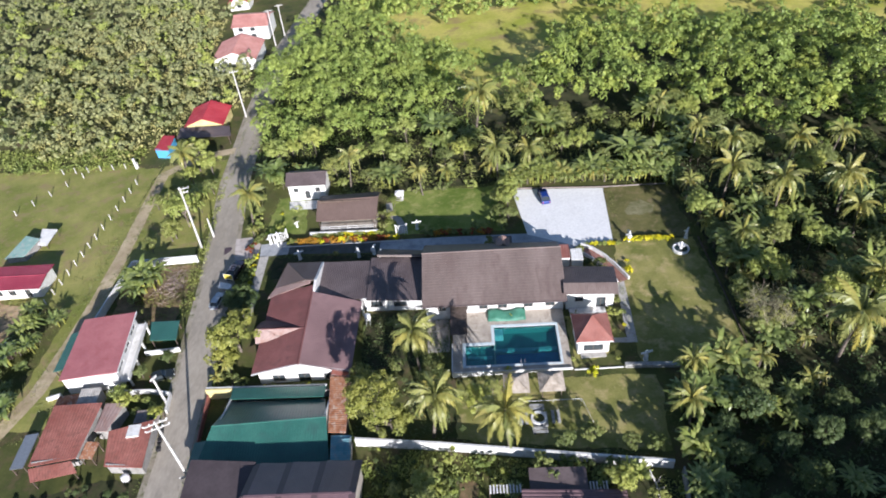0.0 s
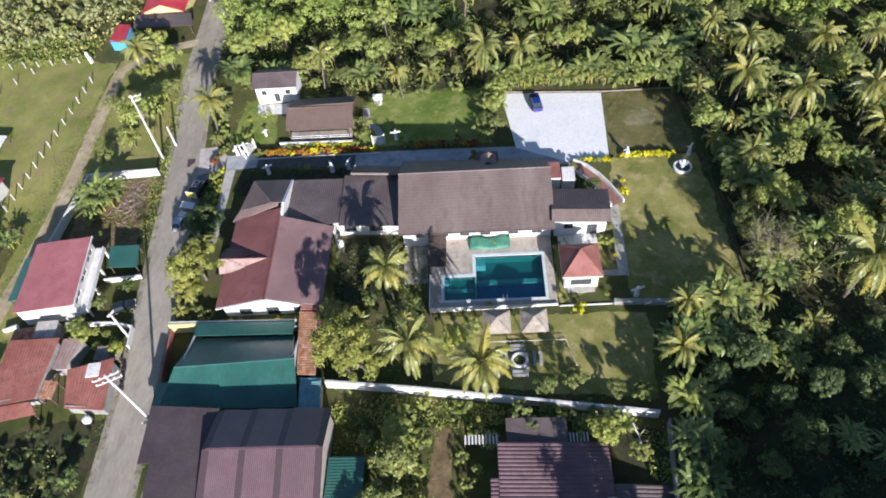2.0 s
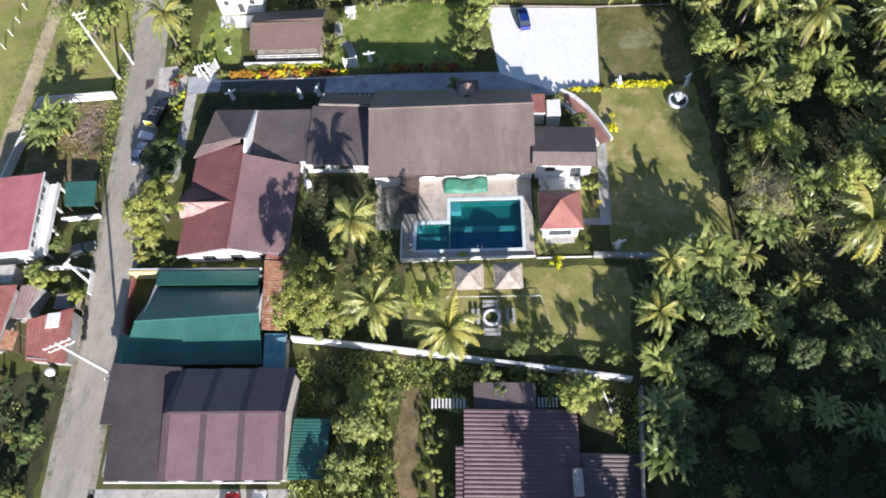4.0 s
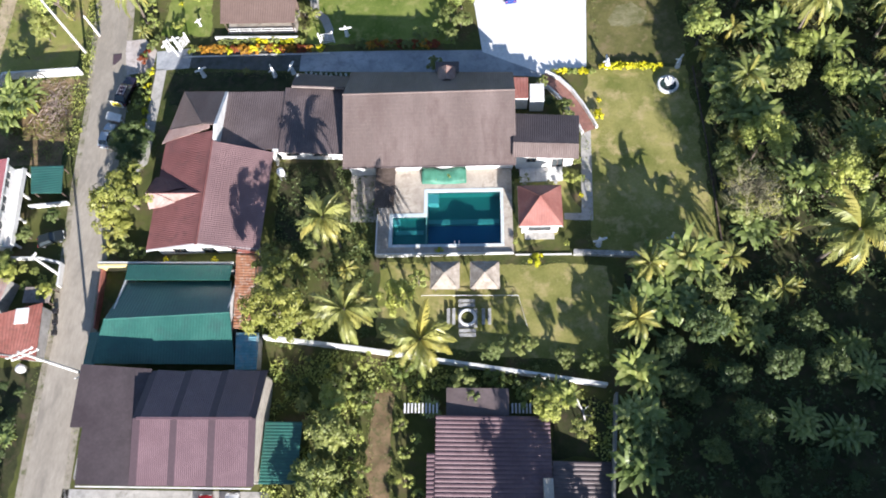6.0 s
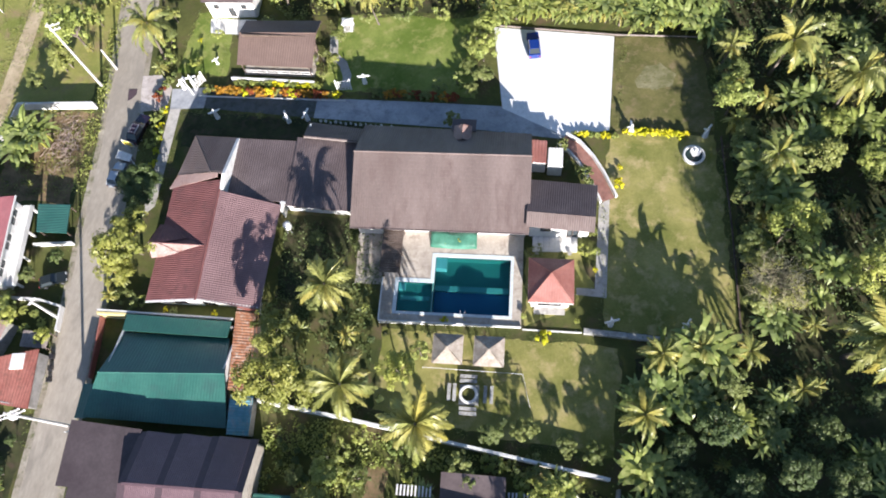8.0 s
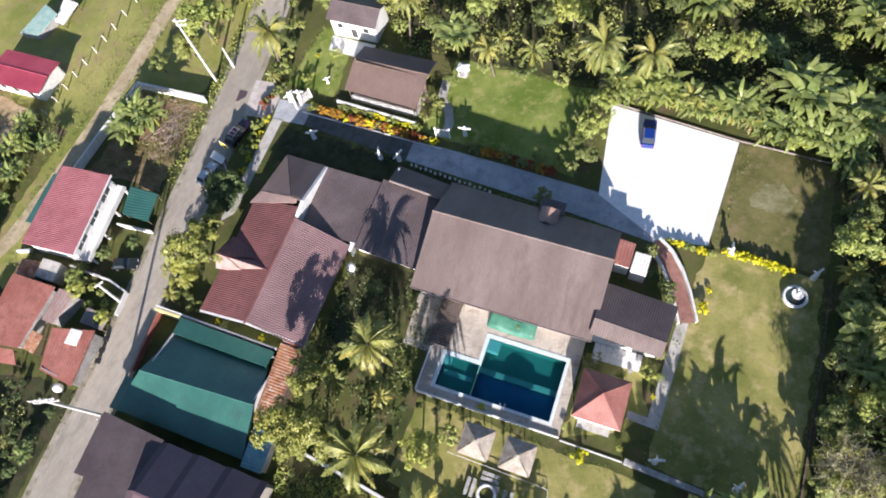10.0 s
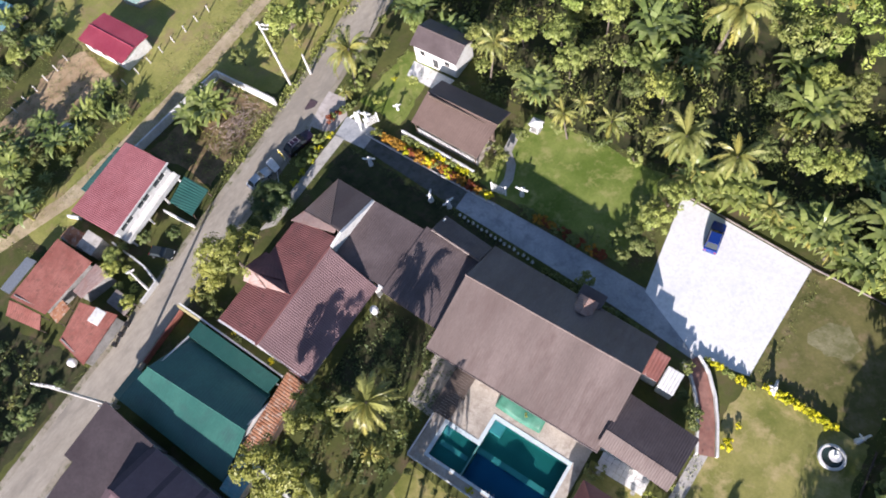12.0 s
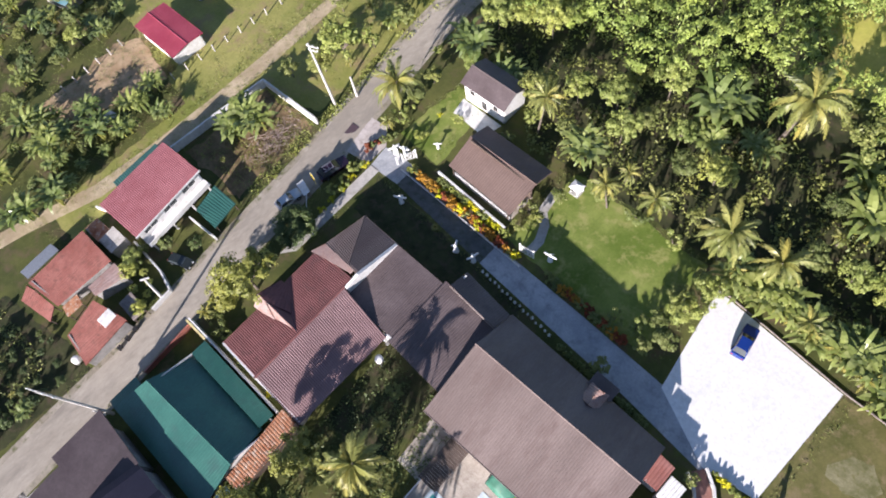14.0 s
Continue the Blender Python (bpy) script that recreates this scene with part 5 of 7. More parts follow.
def statue(name, x, y, turn, tall, label):
    """A white garden figure, kept as a plain shape."""
    b = Build((0, 0, 0))
    b.lathe((0, 0, 0), [(0.34, -0.1), (0.34, 0.1), (0.24, 0.18), (0.22, 0.55), (0.30, 0.62), (0.30, 0.70)], 10)
    b.lathe((0, 0, 0), [(0.22, 0.70), (0.26, 0.95), (0.17, 1.25), (0.22, 1.5), (0.10, 1.66), (0.13, 1.78), (0.10, 1.92), (0.02, 1.98)], 10)
    b.tube([(-0.82, 0.05, 1.52), (-0.4, 0, 1.46), (0, 0, 1.42), (0.4, 0, 1.46), (0.82, -0.05, 1.52)], [0.12, 0.14, 0.19, 0.14, 0.12], 7)
    b.tube([(0, -0.1, 1.3), (0.1, 0.35, 1.25), (0.2, 0.55, 1.0)], [0.14, 0.11, 0.05], 6)
    ob = single(name, b, M_statue, label, "statue", "white garden statues", smooth=True)
    ob.matrix_basis = Matrix.Translation(P(x, y)) @ Matrix.Rotation(radians(turn), 4, "Z") @ Matrix.Scale(tall / 1.98, 4)


def fountain():
    o = P(37.8, 95.3)
    h = thing("fountain", o, "round white garden fountain with a basin", "fountain")
    part("basin", Build(o).lathe(o, [(1.5, -0.15), (1.55, 0.45), (1.45, 0.55), (1.25, 0.55), (1.2, 0.2), (0.0, 0.2)], 28), M_statue, h, "white round basin")
    part("water", Build(o).lathe(o, [(1.19, 0.3), (1.19, 0.36)], 24), M_still, h, "dark still water")
    part("bowl", Build(o).lathe(o, [(0.35, 0.2), (0.2, 0.7), (0.25, 1.0), (0.7, 1.2), (0.72, 1.28), (0.15, 1.2), (0.12, 1.7), (0.2, 1.8), (0.05, 2.0)], 18), M_statue, h, "white centre bowl")


def arch_gate(x, y, turn, w, tall, label):
    o = Vector((0, 0, 0))
    h = thing("garden_gate", o, label, "gate", "white garden gates")
    for s in (-1, 1):
        part("post", Build(o).box(s * w / 2 - 0.09, s * w / 2 + 0.09, -0.09, 0.09, -0.2, tall), M_statue, h)
        part("cap", Build(o).lathe((s * w / 2, 0, tall), [(0.14, 0), (0.16, 0.08), (0.04, 0.24)], 10), M_statue, h)
    for i in range(5):
        z = 0.25 + i * (tall - 0.5) / 4
        part("rail", Build(o).box(-w / 2 + 0.09, w / 2 - 0.09, -0.035, 0.035, z - 0.04, z + 0.04), M_statue, h)
    for i in range(4):
        q = -w / 2 + (i + 1) * w / 5
        part("bar", Build(o).box(q - 0.03, q + 0.03, -0.07, -0.036, 0.1, tall - 0.1), M_statue, h)
    h.matrix_basis = Matrix.Translation(P(x, y)) @ Matrix.Rotation(radians(turn), 4, "Z")
    return h


def utility_pole(x, y, tall, turn, arms, label, lean=(0.0, 0.0)):
    o = P(x, y)
    h = thing("utility_pole", o, label, "utility pole", "roadside utility poles")
    top = o + Vector((lean[0], lean[1], tall))
    part("pole", Build(o).tube([o - Vector((0, 0, 0.3)), o.lerp(top, 0.5), top], [0.24, 0.20, 0.15], 10), M_pole, h, "pale concrete pole")
    d = Vector((math.cos(radians(turn)), math.sin(radians(turn)), 0))
    for k, down, reach in arms:
        c = top - Vector((0, 0, down))
        part("crossarm", Build(o).bar(c - d * reach * k, c + d * reach, 0.16, 0.16), M_pole, h)
        for s in (-1, -0.45, 0.45, 1):
            q = c + d * reach * (s if s > 0 else s * k)
            part("insulator", Build(o).lathe(q, [(0.07, 0.06), (0.1, 0.14), (0.06, 0.2), (0.09, 0.28), (0.03, 0.34)], 8), M_statue, h, "pale ceramic insulator")
    return h


def signboard():
    o = P(-47.4, 95.6)
    h = thing("roadside_sign", o, "yellow roadside sign in a white frame on two posts", "sign")
    a, b = Vector((-0.95, 0.25, 0)), Vector((0.95, -0.25, 0))
    low, high = Vector((0, 0, 1.7)), Vector((0, 0.22, 2.8))
    part("board", Build(o).prism([o + a + low, o + b + low, o + b + high, o + a + high], 0.1), M_white, h, "white framed board")
    lift = Vector((0, -0.03, 0.04))
    part("face", Build(o).prism([o + p * 0.86 + q + lift for p, q in ((a, low.lerp(high, 0.1)), (b, low.lerp(high, 0.1)), (b, low.lerp(high, 0.9)), (a, low.lerp(high, 0.9)))], 0.04), M_yellow, h, "yellow painted face")
    for k, w in ((0.35, 1.1), (0.62, 0.7)):
        q = low.lerp(high, k) + Vector((0, -0.05, 0.055))
        part("text_bar", Build(o).bar(o + a * w * 0.6 + q, o + b * w * 0.6 + q, 0.14, 0.02), M_dark, h, "dark bar of writing")
    for p in (a, b):
        part("post", Build(o).tube([o + p * 0.8 + Vector((0, 0.3, -0.2)), o + p * 0.8 + Vector((0, 0.4, 2.3))], [0.05, 0.05], 6), M_metal, h)
    q = P(-47.7, 93.9)
    c = thing("street_stall", q, "small stall with a tilted white sheet awning", "stall")
    part("awning", Build(q).prism([q + Vector(v) for v in ((-1.3, -0.5, 1.75), (1.1, -1.1, 1.7), (1.4, 0.0, 2.0), (-1.0, 0.7, 2.05))], 0.06), M_white, c, "white sheet awning")
    for x, y, z in ((-1.1, -0.35, 1.72), (0.9, -0.85, 1.68), (1.1, -0.1, 1.9), (-0.85, 0.45, 1.95)):
        part("post", Build(q).box(q.x + x - 0.04, q.x + x + 0.04, q.y + y - 0.04, q.y + y + 0.04, q.z - 0.1, q.z + z), M_wood_pale, c)
    part("counter", Build(q).box(q.x - 0.7, q.x + 0.7, q.y - 0.5, q.y + 0.1, q.z - 0.05, q.z + 0.85), M_wood_pale, c, "plank counter")
    part("pole", Build(q).bar(q + Vector((1.2, -0.6, 1.85)), q + Vector((2.6, -2.2, 1.2)), 0.1, 0.1), M_white, c, "leaning white pole")


def car(x, y, turn, paint, label, long=4.4, wide=1.8, tall=1.55):
    """A parked car with cabin, glass, wheels and lights."""
    o = Vector((0, 0, 0))
    h = thing("car", o, label, "car", "parked cars")
    L, W = long / 2, wide / 2
    belt = 0.62 * tall
    body = Build(o)
    prof = [(-L, 0.30), (-L, 0.68), (-L + 0.12, belt * 0.96), (-L * 0.45, belt * 1.0), (L * 0.40, belt), (L * 0.92, belt * 0.82), (L, 0.60), (L, 0.30)]
    ins = [0.10, 0.04, 0.02, 0.0, 0.0, 0.05, 0.12, 0.14]
    pts = [(px, s * (W - i), pz) for s in (-1, 1) for (px, pz), i in zip(prof, ins)]
    n = len(prof)
    body.add(pts, [tuple(range(n))[::-1], tuple(range(n, 2 * n))] + [(i, (i + 1) % n, n + (i + 1) % n, n + i) for i in range(n)])
    part("body", body, paint, h)
    cab, glass_ = Build(o), Build(o)
    low = [(-L * 0.86, belt), (L * 0.36, belt)]
    hi = [(-L * 0.62, tall), (L * 0.06, tall)]
    q = [(low[0][0], -W + 0.06), (low[1][0], -W + 0.06), (low[1][0], W - 0.06), (low[0][0], W - 0.06)]
    r = [(hi[0][0], -W + 0.24), (hi[1][0], -W + 0.24), (hi[1][0], W - 0.24), (hi[0][0], W - 0.24)]
    glass_.add([(a, b, belt - 0.01) for a, b in q] + [(a, b, tall - 0.05) for a, b in r], [(0, 1, 5, 4), (1, 2, 6, 5), (2, 3, 7, 6), (3, 0, 4, 7)])
    part("glasshouse", glass_, M_glass, h, "dark car glass")
    cab.prism([(a * 1.03, b * 1.03, tall) for a, b in r], 0.06)
    for i in range(4):
        cab.bar((*q[i], belt), (*r[i], tall - 0.04), 0.09, 0.07)
    part("roof", cab, paint, h)
    for sx in (-0.62, 0.62):
        for sy in (-1, 1):
            w = part("wheel", Build(o).add(*ring((sx * L, sy * (W - 0.1), 0.31), 0.31, 0.2)), M_rubber, h, "black tyre")
            part("rim", Build(o).add(*ring((sx * L, sy * (W - 0.095), 0.31), 0.18, 0.21)), M_metal, w, "metal rim")
    for sy in (-1, 1):
        part("headlight", Build(o).box(L - 0.06, L + 0.015, sy * (W - 0.34) - 0.16, sy * (W - 0.34) + 0.16, 0.60, 0.74), M_statue, h, "clear headlight")
        part("tail_light", Build(o).box(-L - 0.015, -L + 0.06, sy * (W - 0.25) - 0.13, sy * (W - 0.25) + 0.13, 0.62, 0.80), M_scarlet, h, "red tail light")
    h.matrix_basis = Matrix.Translation(P(x, y, 0.03)) @ Matrix.Rotation(radians(turn), 4, "Z")
    return h


def ring(c, r, w, n=14):
    p = [(c[0] + r * math.cos(k * 2 * math.pi / n), c[1] + s * w / 2, c[2] + r * math.sin(k * 2 * math.pi / n)) for s in (-1, 1) for k in range(n)]
    return p, [tuple(range(n)), tuple(range(2 * n - 1, n - 1, -1))] + [(k, n + k, n + (k + 1) % n, (k + 1) % n) for k in range(n)]


def water_tank(x, y, r, tall, base, label):
    o = P(x, y)
    h = thing("water_tank", o, label, "water tank", "water tanks")
    part("drum", Build(o).lathe(o, [(r, base), (r * 1.03, base + tall * 0.5), (r, base + tall * 0.9), (r * 0.5, base + tall)], 16), M_statue, h, smooth=True)
    for sx, sy in ((-1, -1), (1, -1), (1, 1), (-1, 1)):
        part("leg", Build(o).box(x + sx * r * 0.6 - 0.05, x + sx * r * 0.6 + 0.05, y + sy * r * 0.6 - 0.05, y + sy * r * 0.6 + 0.05, o.z - 0.2, o.z + base), M_metal, h)


def garden_shrine():
    o = P(-15.6, 119.8)
    h = thing("garden_shrine", o, "small white garden shrine with a pale hipped top", "shrine")
    part("base", Build(o).box(o.x - 0.8, o.x + 0.8, o.y - 0.8, o.y + 0.8, o.z - 0.3, o.z + 0.35), M_stone, h, "rough stone base")
    for sx in (-0.6, 0.6):
        for sy in (-0.6, 0.6):
            part("column", Build(o).tube([o + Vector((sx, sy, 0.35)), o + Vector((sx, sy, 1.7))], [0.1, 0.09], 8), M_statue, h)
    part("back_wall", Build(o).box(o.x - 0.8, o.x + 0.8, o.y + 0.5, o.y + 0.62, o.z + 0.35, o.z + 1.7), M_statue, h)
    cs = [o + Vector(v) for v in ((-0.95, -0.8, 1.7), (0.95, -0.8, 1.7), (0.95, 0.8, 1.7), (-0.95, 0.8, 1.7))]
    top = o + Vector((0, 0.05, 2.2))
    part("roof", Build(o).add([*cs, top], [(0, 1, 4), (1, 2, 4), (2, 3, 4), (3, 0, 4), (3, 2, 1, 0)]), M_statue, h, "white pointed top")


def dead_trunk():
    o = P(22.5, 46.3)
    h = thing("dead_tree", o, "bleached leaning dead trunk with broken limbs", "dead tree")
    tip = o + Vector((-1.3, 2.2, 3.2))
    part("trunk", Build(o).tube([o - Vector((0, 0, 0.2)), o.lerp(tip, 0.5) + Vector((0.1, 0, 0.1)), tip], [0.14, 0.10, 0.05], 7), M_pole, h, "bleached pale trunk")
    for k, v in ((0.3, (0.9, -0.2, 0.9)), (0.45, (0.7, 0.6, 1.1)), (0.7, (-0.5, 0.2, 0.6))):
        q = o.lerp(tip, k)
        part("limb", Build(o).tube([q, q + Vector(v)], [0.05, 0.02], 5), M_pole, h, "broken pale limb")


terrace(), pergola(), tarp(), garden_shrine(), dead_trunk(), garden_seat(), low_walls(), fountain(), signboard()
hut = parasol_hut()
hut.matrix_basis = Matrix.Translation(P(5.2, 65.1))
copy_thing(hut, Matrix.Translation(P(10.45, 65.0)))
for i, (x, y, a) in enumerate(((25.8, 69.8, 20), (35.0, 69.6, 70), (29.2, 99.2, 100), (39.6, 98.6, 60), (-34.8, 102.0, 30), (-19.8, 101.6, 75), (-11.5, 108.6, 10), (-22.8, 101.2, 120), (-37.2, 112.8, 45), (-40.5, 108.7, 20), (-41.9, 107.9, 75))):
    statue("garden_statue", x, y, a, 2.35 if i != 8 else 1.6, "white plaster garden statue on a round pedestal")
arch_gate(-14.6, 107.2, 8, 2.2, 2.5, "white lattice garden gate beside the hedge")
arch_gate(-39.2, 108.4, 60, 2.2, 2.2, "white entrance gate at the driveway")
arch_gate(-40.6, 107.2, 130, 1.6, 2.0, "white entrance gate leaf standing open")
utility_pole(-56.9, 108.5, 16.0, 20, [(0.2, 0.5, 1.6), (0.2, 1.4, 1.2)], "tall pale concrete utility pole by the track", (0.6, -0.6))
utility_pole(-55.2, 112.0, 5.0, 30, [], "short pale concrete post beside the tall pole")
utility_pole(-42.5, 52.6, 16.0, 25, [(1.0, 0.4, 1.5), (1.0, 1.4, 1.5), (0.9, 13.2, 0.9)], "tall concrete utility pole with crossarms by the shop", (0.1, -0.5))
utility_pole(-51.2, 67.6, 6.0, 60, [(0.8, 0.3, 0.6)], "short leaning pale pole by the road", (-0.5, 0.6))
utility_pole(-60.4, 165.5, 14.0, 20, [(0.6, 0.5, 1.3)], "concrete utility pole by the far road", (0, -0.4))
utility_pole(-61.6, 214.0, 12.0, 20, [(0.8, 0.5, 1.3)], "distant concrete utility pole", (0, 0))
utility_pole(-59.8, 221.0, 11.0, 20, [(0.8, 0.5, 1.3)], "distant concrete utility pole", (0, 0))
van = car(-47.2, 99.4, 78, car_paint("dark_purple_paint", (0.022, 0.010, 0.024)), "dark purple van with roof rails parked on the road's edge", 5.4, 1.95, 1.95)
for side in (-0.55, 0.55):
    part("roof_rail", Build().box(-1.6, 0.15, side - 0.04, side + 0.04, 1.96, 2.05), M_metal, van, "pale metal roof rail")
for cross in (-1.4, -0.7, 0.0):
    part("roof_bar", Build().box(cross - 0.03, cross + 0.03, -0.5, 0.5, 2.05, 2.09), M_metal, van, "pale metal cross bar")
car(-48.7, 91.0, 82, car_paint("silver_blue_paint", (0.46, 0.50, 0.54)), "pale silver-blue car parked on the road", 4.3, 1.75, 1.5)
car(14.9, 115.2, 97, car_paint("blue_paint", (0.008, 0.032, 0.19)), "blue car parked on the pale lot", 4.8, 1.9, 1.65)
car(-53.6, 73.2, 20, car_paint("dark_green_paint", (0.02, 0.025, 0.024)), "dark car parked in the front yard", 4.0, 1.7, 1.5)
car(-24.0, 35.4, 90, car_paint("red_paint", (0.30, 0.012, 0.02)), "red car parked behind the shop", 4.4, 1.8, 1.5)
car(-20.6, 35.6, 90, car_paint("white_car_paint", (0.75, 0.75, 0.75)), "white car parked behind the shop", 4.4, 1.8, 1.5)
lean_to("white_sheet_roof", [(17.3, 91.9), (19.4, 91.8), (17.4, 94.9), (19.5, 94.8)], (2.7, 2.85), M_white, "small white sheet roof beside the house", wall=M_white)
water_tank(-19.2, 82.2, 0.55, 1.1, 1.4, "small white water tank in the courtyard")
water_tank(-52.6, 53.6, 0.6, 0.9, 0.6, "small white water tank beside a rusty roof")
lean_to("red_flat_roof", [(15.1, 92.4), (17.1, 92.3), (15.0, 96.0), (17.2, 95.8)], (3.0, 3.2), M_terra, "small flat red roof beside the house", wall=M_white)


def box_part_thing(name, x, y, sx, sy, z0, z1, material, label, category, turn=0):
    b = Build((0, 0, 0))
    b.box(-sx / 2, sx / 2, -sy / 2, sy / 2, z0, z1)
    ob = single(name, b, material, label, category)
    ob.matrix_basis = Matrix.Translation(P(x, y)) @ Matrix.Rotation(radians(turn), 4, "Z")
    m = ob.modifiers.new("soft_edges", "BEVEL")
    m.width, m.segments = 0.04, 2
    return ob


box_part_thing("road_plate", -50.8, 106.6, 1.5, 2.2, -0.02, 0.06, M_band, "dark steel plate lying on the road", "plate", 8)
box_part_thing("skylight_sheet", -53.2, 60.6, 1.9, 2.2, 2.70, 2.95, M_white, "pale plastic skylight on a rusty roof", "skylight", 5)


def field_posts():
    first = None
    spots = [(-84.3 + 0.28 * i, 94.4 + i * 2.9 + 0.6 * (i > 7) * (i - 7)) for i in range(14)]
    spots += [(-103 + i * 3.3, 144.0 - 0.03 * i) for i in range(7)]
    spots += [(-107 + i * 2.6, 127 + i * 3.6) for i in range(5)]
    for i, (x, y) in enumerate(spots):
        m = Matrix.Translation(P(x, y)) @ Matrix.Rotation(0.4 * math.sin(i * 5.1), 4, "Z") @ Matrix.Rotation(0.05 * math.sin(i * 3.3), 4, "X")
        if first is None:
            first = thing("fence_post", (0, 0, 0), "white concrete fence post in the grassy field", "fence post", "field fence posts")
            part("shaft", Build().box(-0.09, 0.09, -0.09, 0.09, -0.3, 1.5), M_pole, first)
            part("cap", Build().lathe((0, 0, 1.5), [(0.13, 0), (0.13, 0.06), (0.03, 0.12)], 6), M_pole, first)
            first.matrix_basis = m
        else:
            copy_thing(first, m)
    b = Build(P(-83.5, 143.4))
    b.box(-83.75, -83.25, 143.2, 143.6, H(-83.5, 143.4) - 0.3, H(-83.5, 143.4) + 3.0)
    single("gate_pillar", b, M_white, "tall white gate pillar at the field corner", "pillar")


field_posts()


def lawn_rail():
    o = P(8, 64.2)
    h = thing("low_rail", o, "low white pipe rail round a garden corner", "rail")
    pts = [(2.0, 63.0), (14.8, 62.7), (15.8, 58.6)]
    for a, b in zip(pts, pts[1:]):
        part("pipe", Build(o).tube([P(*a, 0.5), P(*b, 0.5)], [0.035, 0.035], 6), M_white, h)
    for x, y in ((2.0, 63.0), (6.2, 62.9), (10.5, 62.8), (14.8, 62.7), (15.8, 58.6)):
        part("post", Build(o).tube([P(x, y, -0.1), P(x, y, 0.5)], [0.035, 0.035], 6), M_white, h)


lawn_rail()

lean_to("brown_extension", [(-60.1, 61.4), (-58.0, 61.3), (-60.0, 66.4), (-56.8, 66.3)], (2.3, 2.7), M_tan, "brown sheet roof beside the dull red house", wall=M_grey)
lean_to("red_porch", [(-66.6, 53.2), (-60.0, 54.4), (-67.8, 55.3), (-61.4, 56.2)], (2.0, 2.4), M_rustred, "small dull red porch roof")
lean_to("pale_sheet_roof", [(-71.0, 55.6), (-69.0, 55.8), (-71.2, 61.5), (-69.2, 61.8)], (2.0, 2.3), M_metal, "narrow pale metal sheet roof", pitch=0.3)
lean_to("white_shack", [(-86.4, 79.8), (-83.8, 80.4), (-86.4, 82.6), (-84.0, 83.0)], (1.8, 2.1), M_white, "tiny shack with a white sheet roof", wall=M_wood)
for x, y in ((-49.6, 58.8), (-49.9, 60.4), (-50.2, 62.0)):
    box_part_thing("roadside_block", x, y, 0.6, 0.7, -0.1, 0.6, M_dark, "dark block standing on the road's edge", "block", 12)


def clearing_posts():
    first = bpy.data.objects["fence_post"]
    for i in range(6):
        copy_thing(first, Matrix.Translation(P(-98.6 - 0.1 * i, 80 + i * 2.6)) @ Matrix.Rotation(0.3 * i, 4, "Z"))


clearing_posts()


def east_patio():
    """Pale tiled patio below the east wing, with potted plants."""
    h = thing("east_patio", P(18.6, 81), "pale tiled patio beside the east wing", "patio")
    o = h.location
    nx, ny, x0, y0, w = 8, 3, 15.6, 79.9, 0.76
    for i in range(nx):
        for j in range(ny):
            x, y = x0 + i * w, y0 + j * w
            part("tile", Build(o).prism([P(x, y, 0.09), P(x + w - 0.03, y, 0.09), P(x + w - 0.03, y + w - 0.03, 0.09), P(x, y + w - 0.03, 0.09)], 0.2), M_white, h)
    for x, y in ((16.2, 79.5), (19.4, 81.6), (20.6, 79.6)):
        q = P(x, y)
        pot = thing("plant_pot", q, "grey clay pot with a small green plant", "plant pot", "patio pots")
        part("pot", Build(q).lathe(q, [(0.2, 0), (0.28, 0.4), (0.3, 0.44), (0.2, 0.42)], 12), M_stone, pot)


east_patio()

# ---- plants ----
def quads_mesh(name, v, material):
    """A mesh of separate four-cornered leaves from an array of corners."""
    v = np.asarray(v, dtype=np.float32).reshape(-1, 3)
    n = len(v) // 4
    me = bpy.data.meshes.new(name)
    me.vertices.add(4 * n)
    me.vertices.foreach_set("co", v.ravel())
    me.loops.add(4 * n)
    me.loops.foreach_set("vertex_index", np.arange(4 * n, dtype=np.int32))
    me.polygons.add(n)
    me.polygons.foreach_set("loop_start", np.arange(0, 4 * n, 4, dtype=np.int32))
    me.materials.append(material)
    me.update(calc_edges=True)
    return me


def unit(a):
    return a / np.maximum(np.linalg.norm(a, axis=-1, keepdims=True), 1e-6)


def leaves(rng, c, n, size, narrow=0.48):
    """Leaves at the places c, facing roughly along n, as bent diamonds."""
    t = unit(np.cross(n, rng.normal(size=n.shape)))
    b = np.cross(n, t)
    s = size * rng.uniform(0.6, 1.35, (len(c), 1))
    droop = n * s * 0.25
    return np.stack([c + t * s * 0.5 - droop, c + b * s * narrow * 0.5, c - t * s * 0.5 - droop, c - b * s * narrow * 0.5], 1)


def crown_leaves(rng, radius, tall, base, clumps, per, size):
    """Leaf clumps over an uneven dome, with gaps."""
    d = unit(rng.normal(size=(clumps, 3)))
    d[:, 2] = np.abs(d[:, 2]) * 1.1 - 0.25
    d = unit(d)
    far = rng.uniform(0.45, 1.1, (clumps, 1))
    mid = d * far * np.array([radius, radius, tall / 2]) + np.array([0, 0, base + tall / 2])
    r = radius * rng.uniform(0.16, 0.40, (clumps, 1))
    out = []
    for m, k, q in zip(mid, r, d):
        e = unit(rng.normal(size=(per, 3)) + q * 0.7 + np.array([0, 0, 0.5]))
        c = m + e * k * rng.uniform(0.6, 1.15, (per, 1)) * np.array([1, 1, 0.85])
        n = unit(e + np.array([0, 0, 0.35]) + rng.normal(size=(per, 3)) * 0.38)
        out.append(leaves(rng, c, n, size))
    return np.concatenate(out), mid


